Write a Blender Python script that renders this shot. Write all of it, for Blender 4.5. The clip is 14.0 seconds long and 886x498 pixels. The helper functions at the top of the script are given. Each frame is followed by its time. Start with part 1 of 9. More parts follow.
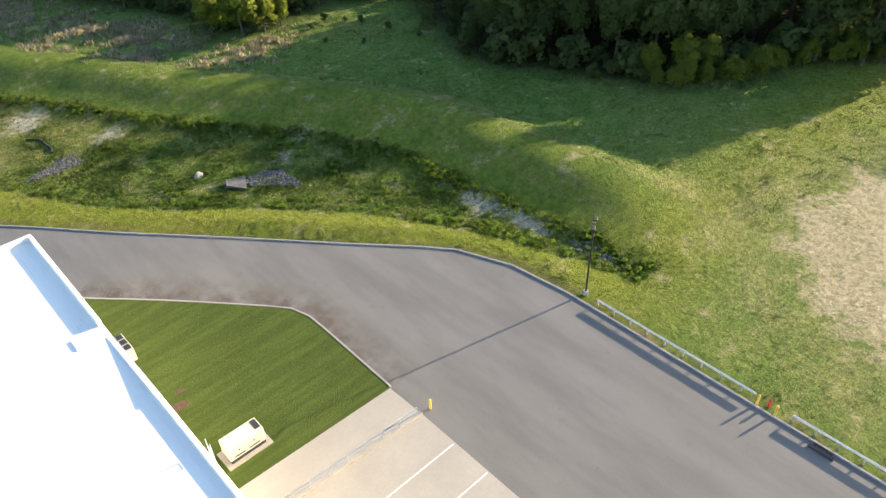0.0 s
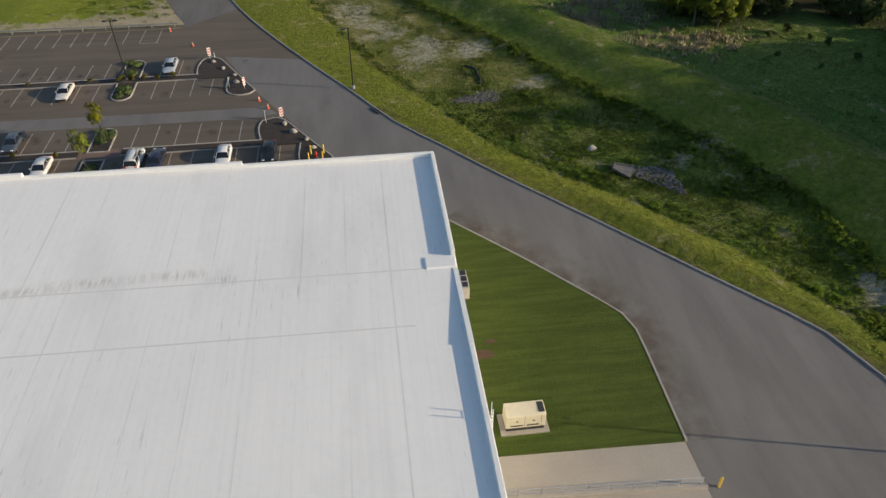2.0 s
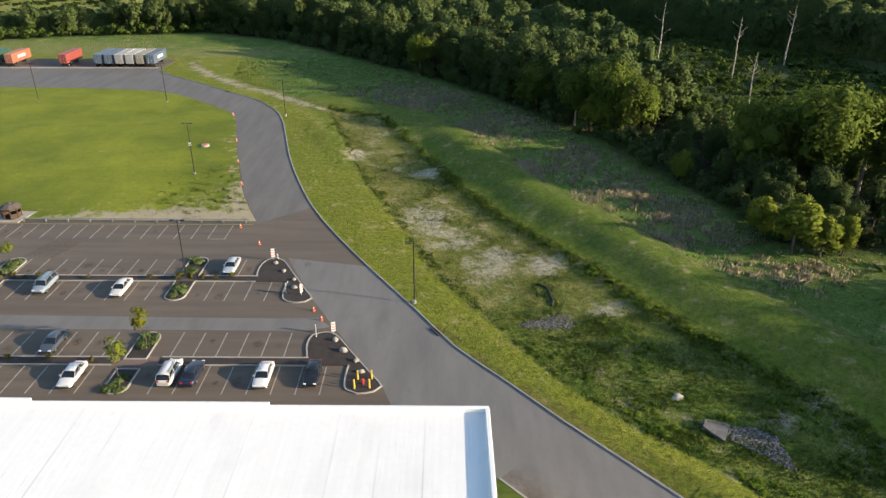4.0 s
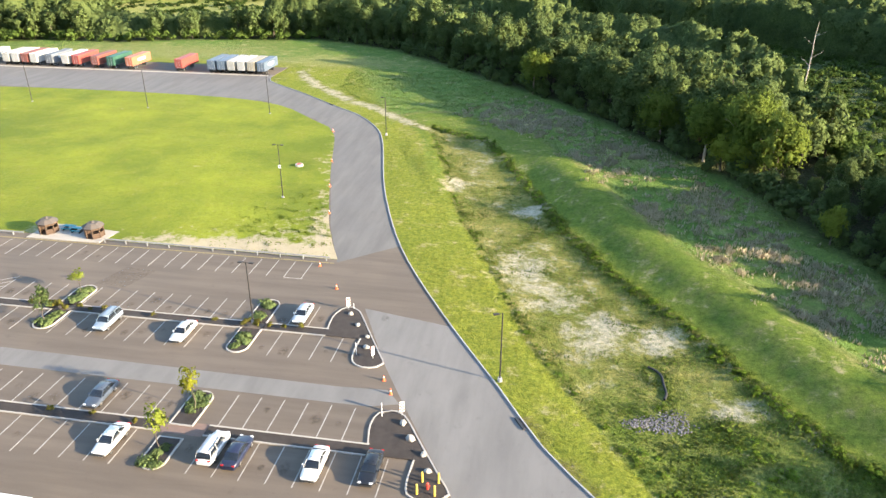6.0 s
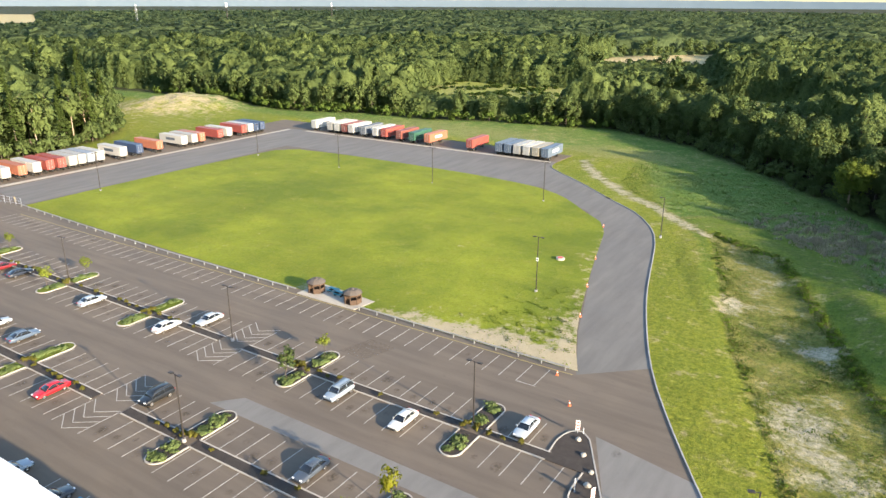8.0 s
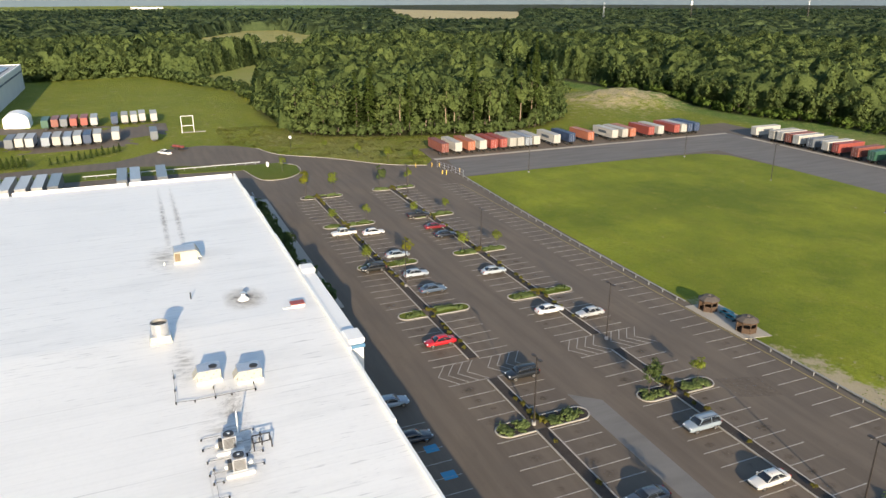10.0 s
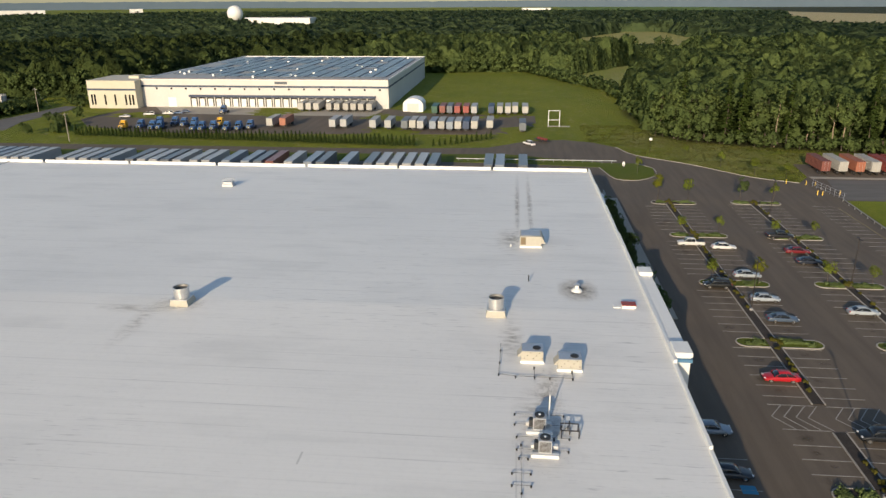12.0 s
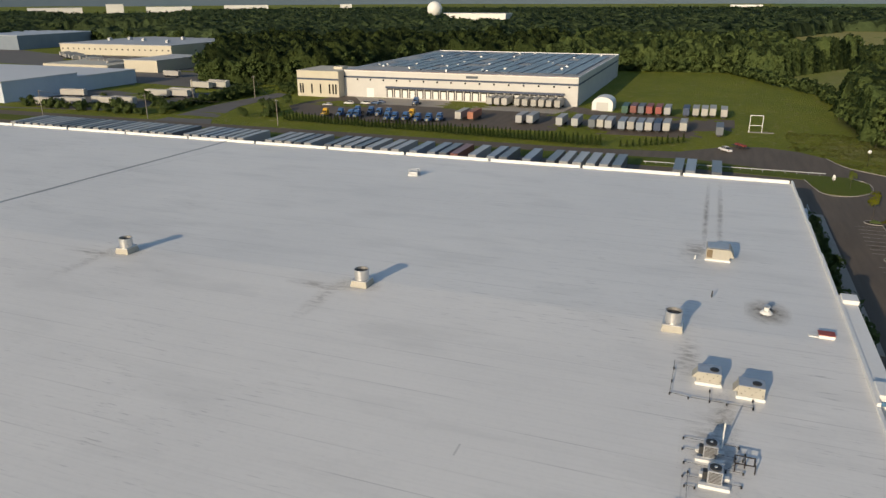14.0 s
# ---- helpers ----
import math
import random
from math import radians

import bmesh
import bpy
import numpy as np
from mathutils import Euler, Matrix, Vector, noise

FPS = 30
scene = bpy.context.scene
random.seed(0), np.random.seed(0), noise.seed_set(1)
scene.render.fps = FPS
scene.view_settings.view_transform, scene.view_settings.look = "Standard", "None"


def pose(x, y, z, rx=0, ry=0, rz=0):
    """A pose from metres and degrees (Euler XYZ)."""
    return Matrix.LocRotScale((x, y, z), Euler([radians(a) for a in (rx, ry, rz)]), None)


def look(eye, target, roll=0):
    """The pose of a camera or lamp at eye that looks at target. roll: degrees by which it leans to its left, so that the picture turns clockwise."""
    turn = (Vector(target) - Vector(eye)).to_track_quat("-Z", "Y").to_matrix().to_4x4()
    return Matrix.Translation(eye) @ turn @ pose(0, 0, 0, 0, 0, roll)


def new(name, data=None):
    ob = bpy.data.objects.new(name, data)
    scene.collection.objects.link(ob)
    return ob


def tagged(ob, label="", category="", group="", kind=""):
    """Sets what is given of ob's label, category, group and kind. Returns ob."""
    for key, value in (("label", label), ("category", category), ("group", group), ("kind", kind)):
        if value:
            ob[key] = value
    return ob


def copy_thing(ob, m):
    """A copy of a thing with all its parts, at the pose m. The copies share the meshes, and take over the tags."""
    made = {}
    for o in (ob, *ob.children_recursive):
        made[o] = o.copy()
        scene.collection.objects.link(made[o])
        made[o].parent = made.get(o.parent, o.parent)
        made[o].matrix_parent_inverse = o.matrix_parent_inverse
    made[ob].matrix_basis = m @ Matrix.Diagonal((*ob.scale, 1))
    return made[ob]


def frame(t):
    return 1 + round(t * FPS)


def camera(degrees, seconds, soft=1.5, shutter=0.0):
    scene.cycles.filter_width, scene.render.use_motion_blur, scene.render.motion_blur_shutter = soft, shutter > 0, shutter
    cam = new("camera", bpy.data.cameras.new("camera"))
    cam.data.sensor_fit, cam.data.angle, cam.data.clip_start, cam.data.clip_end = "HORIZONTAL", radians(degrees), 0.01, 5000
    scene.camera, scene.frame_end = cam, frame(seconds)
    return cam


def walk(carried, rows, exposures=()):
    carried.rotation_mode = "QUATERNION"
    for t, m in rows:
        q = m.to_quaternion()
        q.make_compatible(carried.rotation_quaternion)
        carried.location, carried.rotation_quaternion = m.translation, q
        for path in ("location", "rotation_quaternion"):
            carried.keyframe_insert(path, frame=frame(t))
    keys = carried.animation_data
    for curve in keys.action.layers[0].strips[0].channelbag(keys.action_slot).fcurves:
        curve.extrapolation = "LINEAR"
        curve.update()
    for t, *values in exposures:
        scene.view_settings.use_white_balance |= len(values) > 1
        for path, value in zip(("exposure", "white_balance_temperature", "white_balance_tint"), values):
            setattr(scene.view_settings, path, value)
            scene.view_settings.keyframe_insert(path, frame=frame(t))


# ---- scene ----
cam = camera(63.3, 14.0, soft=1.45)
PATH = [
    # seconds, eye, heading, pitch and roll in degrees
    (0, -7.36, -65.03, 48.75, 48.28, -38.33, -2.22),
    (0.5, -7.84, -64.51, 48.46, 55.87, -38.33, -1.30),
    (1, -7.80, -64.33, 48.60, 69.77, -38.80, -0.27),
    (1.5, -7.25, -63.66, 48.65, 79.76, -39.22, -0.05),
    (2, -6.56, -62.32, 48.75, 83.12, -39.41, -0.20),
    (2.5, -5.84, -60.40, 49.06, 84.83, -36.49, 0.08),
    (3, -5.21, -57.52, 49.27, 86.78, -32.52, 0.20),
    (3.5, -4.49, -53.97, 49.37, 88.79, -28.91, 0.23),
    (3.7, -4.23, -52.49, 49.45, 89.55, -27.54, 0.21),
    (4.2, -3.72, -48.61, 49.61, 90.30, -24.97, 0.20),
    (4.7, -3.48, -44.43, 49.79, 90.70, -23.96, 0.22),
    (5.3, -3.35, -39.47, 50.05, 92.60, -24.18, 0.22),
    (5.8, -3.22, -35.73, 50.30, 96.43, -25.05, 0.18),
    (6, -3.14, -34.33, 50.43, 99.53, -25.64, 0.19),
    (6.5, -2.97, -31.02, 50.60, 110.10, -25.90, -0.02),
    (7, -2.65, -27.87, 50.84, 116.28, -23.88, 0.04),
    (7.5, -2.60, -25.89, 50.47, 116.43, -19.30, 0.17),
    (8, -3.04, -24.63, 50.44, 122.77, -19.29, 0.22),
    (8.5, -3.04, -22.94, 50.40, 134.45, -19.39, 0.26),
    (8.7, -3.08, -22.27, 50.38, 137.37, -19.43, 0.31),
    (9.2, -3.21, -20.74, 50.17, 145.69, -19.49, 0.27),
    (9.7, -3.38, -19.55, 49.76, 153.09, -19.46, 0.06),
    (10.3, -3.60, -18.67, 49.24, 161.16, -19.38, -0.23),
    (10.8, -3.71, -18.45, 48.98, 167.55, -19.31, -0.34),
    (11, -3.76, -18.46, 48.93, 169.76, -19.28, -0.35),
    (11.5, -3.72, -18.50, 48.86, 177.58, -19.22, -0.30),
    (12, -3.69, -18.55, 48.83, 185.57, -19.23, -0.26),
    (12.5, -3.86, -18.43, 48.72, 190.87, -19.23, -0.23),
    (13, -3.81, -18.25, 48.74, 194.54, -19.25, -0.27),
    (13.5, -3.83, -18.40, 48.73, 196.78, -19.37, -0.27),
    (14, -4.53, -18.62, 48.81, 200.33, -19.46, -0.23),
]


def flown(x, y, z, heading, pitch, roll):
    return pose(x, y, z) @ pose(0, 0, 0, 90 + pitch, 0, heading - 90) @ pose(0, 0, 0, 0, 0, roll)


EXPOSURES = [(0, 1.64), (0.5, 1.14), (1.0, 0.6), (1.5, 0.28), (2.8, 0.38), (3.7, 0.84), (5.8, 2.28), (6.5, 2.26), (7.0, 1.83), (7.5, 1.94), (8.0, 1.86), (8.7, 1.56), (10.8, 0.54), (12.0, 0.12), (14, -0.22)]
walk(cam, [(t, flown(*row)) for t, *row in PATH], EXPOSURES)

# ---- light: a low sun over the east woods, clear hazy sky ----
SUN_HEIGHT, SUN_ROUND = radians(15.0), radians(-13.2)
sun_way = Vector((math.cos(SUN_HEIGHT) * math.cos(SUN_ROUND), math.cos(SUN_HEIGHT) * math.sin(SUN_ROUND), math.sin(SUN_HEIGHT)))
sun = new("sun", bpy.data.lights.new("sun", "SUN"))
sun.data.energy, sun.data.angle, sun.data.color = 4.5, radians(0.6), (1.0, 0.81, 0.57)
sun.matrix_world = look(sun_way * 300, (0, 0, 0))
world = bpy.data.worlds.new("world")
scene.world = world
world.use_nodes = True
wt = world.node_tree
sky = wt.nodes.new("ShaderNodeTexSky")
sky.sky_type, sky.sun_disc, sky.sun_elevation, sky.sun_rotation = "NISHITA", False, SUN_HEIGHT, radians(90) - SUN_ROUND
sky.dust_density, sky.air_density, sky.ozone_density = 0.8, 1.0, 1.6
wt.links.new(sky.outputs[0], wt.nodes["Background"].inputs[0])
wt.nodes["Background"].inputs[1].default_value = 0.135

# ---- materials ----
def nodes_of(name, rough=0.8, metal=0.0):
    m = bpy.data.materials.new(name)
    m.use_nodes = True
    t = m.node_tree
    b = t.nodes["Principled BSDF"]
    b.inputs["Roughness"].default_value, b.inputs["Metallic"].default_value = rough, metal
    return m, t, b


def noise_node(t, scale, detail=4.0, vec=None, rough=0.6):
    n = t.nodes.new("ShaderNodeTexNoise")
    n.inputs["Scale"].default_value, n.inputs["Detail"].default_value, n.inputs["Roughness"].default_value = scale, detail, rough
    if vec is not None:
        t.links.new(vec, n.inputs["Vector"])
    return n.outputs["Fac"]


def span(t, fac, lo, hi, a=0.0, b=1.0):
    n = t.nodes.new("ShaderNodeMapRange")
    n.clamp = True
    for i, v in enumerate((lo, hi, a, b)):
        n.inputs[i + 1].default_value = v
    t.links.new(fac, n.inputs[0])
    return n.outputs[0]


def mixed(t, fac, a, b, how="MIX"):
    n = t.nodes.new("ShaderNodeMix")
    n.data_type, n.blend_type = "RGBA", how
    for sock, v in ((n.inputs[0], fac), (n.inputs[6], a), (n.inputs[7], b)):
        if isinstance(v, (int, float)):
            sock.default_value = v
        elif isinstance(v, tuple):
            sock.default_value = (*v, 1.0)
        else:
            t.links.new(v, sock)
    return n.outputs[2]


def arith(t, how, a, b=0.0):
    n = t.nodes.new("ShaderNodeMath")
    n.operation = how
    for sock, v in zip(n.inputs, (a, b)):
        if isinstance(v, (int, float)):
            sock.default_value = v
        else:
            t.links.new(v, sock)
    return n.outputs[0]


def coords(t, scale=(1, 1, 1), kind="Object"):
    c = t.nodes.new("ShaderNodeTexCoord")
    if scale == (1, 1, 1):
        return c.outputs[kind]
    m = t.nodes.new("ShaderNodeMapping")
    m.inputs["Scale"].default_value = scale
    t.links.new(c.outputs[kind], m.inputs["Vector"])
    return m.outputs[0]


def bumped(t, b, height, strength=0.3, distance=0.05):
    n = t.nodes.new("ShaderNodeBump")
    n.inputs["Strength"].default_value, n.inputs["Distance"].default_value = strength, distance
    t.links.new(height, n.inputs["Height"])
    t.links.new(n.outputs[0], b.inputs["Normal"])


def surface(name, c1, c2, rough=0.8, metal=0.0, fine=3.0, broad=0.15, bump=0.25, depth=0.03, vary=0.0):
    """Two colours mixed by a fine and a broad noise, with relief; vary: how far one object differs from the next."""
    m, t, b = nodes_of(name, rough, metal)
    v = coords(t)
    f, g = noise_node(t, fine, 5.0, v), noise_node(t, broad, 3.0, v)
    fac = span(t, arith(t, "ADD", arith(t, "MULTIPLY", f, 0.6), arith(t, "MULTIPLY", g, 0.8)), 0.45, 0.95)
    col = mixed(t, fac, c1, c2)
    if vary:
        o = t.nodes.new("ShaderNodeObjectInfo")
        col = mixed(t, span(t, o.outputs["Random"], 0, 1, 0.0, vary), col, tuple(0.35 * x for x in c1))
    t.links.new(col, b.inputs["Base Color"])
    t.links.new(span(t, f, 0.3, 0.7, max(rough - 0.08, 0.0), min(rough + 0.08, 1.0)), b.inputs["Roughness"])
    bumped(t, b, f, bump, depth)
    return m


def paint(name, colour, rough=0.35, metal=0.0, coat=0.0, dirt=0.12):
    m, t, b = nodes_of(name, rough, metal)
    f = noise_node(t, 2.2, 5.0, coords(t))
    col = mixed(t, span(t, f, 0.45, 0.8, 0.0, dirt), colour, tuple(0.6 * x + 0.02 for x in colour))
    t.links.new(col, b.inputs["Base Color"])
    t.links.new(span(t, f, 0.3, 0.8, rough * 0.85, min(1.0, rough * 1.3)), b.inputs["Roughness"])
    b.inputs["Coat Weight"].default_value = coat
    return m


def leaf_material(name, c1, c2, c3, thin=0.35):
    m, t, b = nodes_of(name, 0.75)
    b.inputs["Specular IOR Level"].default_value = 0.12
    g = t.nodes.new("ShaderNodeNewGeometry")
    o = t.nodes.new("ShaderNodeObjectInfo")
    v = coords(t, kind="Object")
    col = mixed(t, g.outputs["Random Per Island"], c1, c2)
    col = mixed(t, span(t, o.outputs["Random"], 0.0, 1.0, 0.0, 0.55), col, c3)
    col = mixed(t, span(t, noise_node(t, 0.11, 3.0, v), 0.38, 0.62, 0.0, 0.8), col, tuple(0.75 * x for x in c3))
    col = mixed(t, span(t, noise_node(t, 0.35, 3.0, v), 0.35, 0.7, 0.0, 0.35), col, c2)
    fine = noise_node(t, 1.5, 4.0, v, 0.7)
    col = mixed(t, span(t, fine, 0.40, 0.62, 0.0, 0.55), mixed(t, 1.0, col, (1.15, 1.15, 1.12), "MULTIPLY"), mixed(t, 1.0, col, (0.64, 0.67, 0.65), "MULTIPLY"))
    t.links.new(col, b.inputs["Base Color"])
    bumped(t, b, fine, 0.8, 0.5)
    # light passes through thin leaves both ways
    turned = t.nodes.new("ShaderNodeVectorMath")
    turned.operation = "SCALE"
    turned.inputs["Scale"].default_value = -1.0
    t.links.new(g.outputs["Normal"], turned.inputs[0])
    out = b.outputs[0]
    for share, way in ((0.46, turned.outputs[0]), (thin * 0.6, None)):
        tr = t.nodes.new("ShaderNodeBsdfTranslucent")
        t.links.new(col, tr.inputs[0])
        if way is not None:
            t.links.new(way, tr.inputs["Normal"])
        mx = t.nodes.new("ShaderNodeMixShader")
        mx.inputs[0].default_value = share
        t.links.new(out, mx.inputs[1])
        t.links.new(tr.outputs[0], mx.inputs[2])
        out = mx.outputs[0]
    t.links.new(out, t.nodes["Material Output"].inputs["Surface"])
    return m


def asphalt_material(name, c1, c2, streak):
    """Worn asphalt: broad patches, grit, drips of oil and drawn-out tyre tracks."""
    m, t, b = nodes_of(name, 0.88)
    v = coords(t)
    grit, patch, blot = noise_node(t, 9.0, 4.0, v), noise_node(t, 0.09, 5.0, v), noise_node(t, 0.55, 4.0, v)
    track = noise_node(t, 1.0, 4.0, coords(t, streak))
    col = mixed(t, span(t, patch, 0.32, 0.68), c1, c2)
    col = mixed(t, span(t, track, 0.38, 0.66, 0.0, 0.6), col, tuple(0.66 * x for x in c1))
    col = mixed(t, span(t, blot, 0.62, 0.75, 0.0, 0.35), col, tuple(0.55 * x for x in c1))
    col = mixed(t, span(t, noise_node(t, 1.7, 3.0, v), 0.66, 0.74, 0.0, 0.4), col, tuple(0.5 * x for x in c1))
    col = mixed(t, span(t, grit, 0.3, 0.7, 0.0, 0.22), col, tuple(1.35 * x for x in c2))
    t.links.new(col, b.inputs["Base Color"])
    t.links.new(span(t, patch, 0.3, 0.7, 0.8, 0.95), b.inputs["Roughness"])
    bumped(t, b, grit, 0.2, 0.02)
    return m


def grass_material(name, c1, c2, dry, mow=0.0, mow_scale=(1, 1, 1)):
    m, t, b = nodes_of(name, 0.9)
    b.inputs["Specular IOR Level"].default_value = 0.15
    v = coords(t)
    blade, tuft, broad = noise_node(t, 6.0, 6.0, v, 0.75), noise_node(t, 0.8, 5.0, v, 0.7), noise_node(t, 0.045, 4.0, v)
    col = mixed(t, span(t, tuft, 0.3, 0.7), c1, c2)
    col = mixed(t, span(t, broad, 0.38, 0.66, 0.0, 0.7), col, dry)
    col = mixed(t, span(t, blade, 0.35, 0.7, 0.0, 0.5), col, tuple(0.45 * x for x in c1))
    if mow:
        w = noise_node(t, 1.0, 2.0, coords(t, mow_scale))
        col = mixed(t, span(t, w, 0.42, 0.6, 0.0, mow), col, tuple(1.6 * x for x in c2))
    t.links.new(col, b.inputs["Base Color"])
    bumped(t, b, arith(t, "ADD", blade, tuft), 0.9, 0.12)
    return m


ASPHALT_LOT = asphalt_material("lot_asphalt", (0.106, 0.084, 0.064), (0.138, 0.110, 0.084), (0.05, 0.5, 1))
ASPHALT_ROAD = asphalt_material("road_asphalt", (0.146, 0.139, 0.130), (0.178, 0.170, 0.160), (0.35, 0.07, 1))
ASPHALT_MID = asphalt_material("drive_asphalt", (0.122, 0.115, 0.107), (0.154, 0.145, 0.134), (0.4, 0.06, 1))
CONCRETE = surface("concrete", (0.325, 0.295, 0.25), (0.405, 0.37, 0.315), 0.85, 0.0, 4.0, 0.25, 0.15, 0.01)
CURB = surface("curb_concrete", (0.40, 0.38, 0.345), (0.28, 0.262, 0.235), 0.85, 0.0, 5.0, 0.5, 0.2, 0.01)
CURB_GREY = surface("grey_curb_concrete", (0.33, 0.33, 0.34), (0.22, 0.22, 0.22), 0.85, 0.0, 5.0, 0.5, 0.2, 0.01)
MULCH = surface("dark_mulch", (0.022, 0.017, 0.014), (0.05, 0.04, 0.034), 0.95, 0.0, 14.0, 1.0, 0.8, 0.05)
LINE = surface("line_paint", (0.42, 0.40, 0.37), (0.20, 0.185, 0.165), 0.7, 0.0, 6.0, 0.9, 0.1, 0.01)
FRESH_LINE = surface("fresh_line_paint", (0.72, 0.71, 0.68), (0.55, 0.53, 0.49), 0.7, 0.0, 6.0, 0.9, 0.1, 0.01)
YELLOW_LINE = surface("yellow_line_paint", (0.34, 0.27, 0.08), (0.20, 0.165, 0.07), 0.7, 0.0, 6.0, 0.9, 0.1, 0.01)
BLUE_LINE = surface("blue_line_paint", (0.03, 0.22, 0.42), (0.05, 0.25, 0.40), 0.7, 0.0, 6.0, 0.9, 0.1, 0.01)
FIELD_GRASS = grass_material("field_grass", (0.105, 0.16, 0.012), (0.15, 0.20, 0.018), (0.09, 0.15, 0.012))
LAWN = grass_material("mown_lawn", (0.052, 0.080, 0.014), (0.074, 0.104, 0.019), (0.066, 0.088, 0.016), 0.25, (0.12, 1.4, 1))
STRIP_GRASS = grass_material("strip_grass", (0.09, 0.13, 0.015), (0.13, 0.16, 0.022), (0.14, 0.15, 0.03))
WHITE_WALL = surface("white_wall_panel", (0.78, 0.77, 0.74), (0.70, 0.69, 0.66), 0.6, 0.0, 2.0, 0.2, 0.05, 0.01)
BLUE_BAND = paint("blue_band", (0.08, 0.20, 0.34), 0.5)
DARK_METAL = paint("dark_bronze_metal", (0.035, 0.03, 0.028), 0.5, 0.3)
GALVANISED = surface("galvanised_steel", (0.55, 0.57, 0.60), (0.42, 0.44, 0.47), 0.45, 0.6, 5.0, 1.0, 0.05, 0.005)
STEEL = surface("bright_duct_steel", (0.70, 0.70, 0.69), (0.55, 0.55, 0.54), 0.35, 0.75, 4.0, 1.0, 0.05, 0.005)
BEIGE = paint("beige_unit_paint", (0.42, 0.40, 0.345), 0.6, 0.0, 0.0, 0.3)
WHITE_PAINT = paint("white_paint", (0.78, 0.78, 0.76), 0.5)
BLACK = paint("black_rubber", (0.018, 0.018, 0.018), 0.8)
GRILLE = paint("dark_grille", (0.03, 0.032, 0.035), 0.6)
YELLOW = paint("yellow_paint", (0.72, 0.50, 0.08), 0.5, 0.0, 0.0, 0.3)
ORANGE = paint("orange_plastic", (0.75, 0.16, 0.05), 0.5)
RED = paint("red_paint", (0.55, 0.05, 0.035), 0.5)
WOOD = surface("stained_wood", (0.085, 0.052, 0.032), (0.055, 0.034, 0.022), 0.8, 0.0, 6.0, 0.8, 0.3, 0.02)
SHINGLE = surface("grey_shingle", (0.105, 0.09, 0.078), (0.065, 0.055, 0.048), 0.9, 0.0, 8.0, 0.8, 0.5, 0.02)
BARK = surface("bark", (0.11, 0.09, 0.07), (0.06, 0.048, 0.038), 0.95, 0.0, 5.0, 0.6, 0.7, 0.05)
DEAD_WOOD = surface("bleached_wood", (0.38, 0.34, 0.29), (0.24, 0.21, 0.18), 0.9, 0.0, 5.0, 0.6, 0.5, 0.03)
STONE = surface("pale_boulder", (0.38, 0.355, 0.315), (0.26, 0.24, 0.21), 0.9, 0.0, 3.0, 0.8, 0.6, 0.06)
LEAF = leaf_material("broad_leaf", (0.118, 0.166, 0.056), (0.162, 0.212, 0.072), (0.096, 0.148, 0.060), 0.6)
LEAF_BRIGHT = leaf_material("bright_leaf", (0.19, 0.25, 0.04), (0.26, 0.31, 0.05), (0.21, 0.265, 0.042), 0.4)
LEAF_YELLOW = leaf_material("yellow_green_leaf", (0.22, 0.23, 0.02), (0.30, 0.29, 0.03), (0.16, 0.19, 0.02))
LEAF_DARK = leaf_material("conifer_needle", (0.034, 0.055, 0.014), (0.055, 0.08, 0.018), (0.03, 0.05, 0.014), 0.25)
WEED = leaf_material("weed_leaf", (0.095, 0.165, 0.026), (0.15, 0.215, 0.036), (0.12, 0.18, 0.03))
DRY_GRASS = leaf_material("dry_grass", (0.70, 0.59, 0.42), (0.58, 0.50, 0.35), (0.64, 0.55, 0.40))
GLASS = paint("dark_car_glass", (0.012, 0.015, 0.02), 0.06, 0.0, 0.5, 0.0)
CHROME = paint("bright_metal", (0.7, 0.7, 0.7), 0.2, 0.9)
LAMP_RED = paint("tail_lamp_red", (0.4, 0.02, 0.02), 0.2)
LAMP_CLEAR = paint("head_lamp_clear", (0.7, 0.72, 0.75), 0.1)
SOLAR = surface("solar_panel", (0.055, 0.08, 0.125), (0.10, 0.13, 0.18), 0.34, 0.2, 0.4, 0.05, 0.05, 0.01)


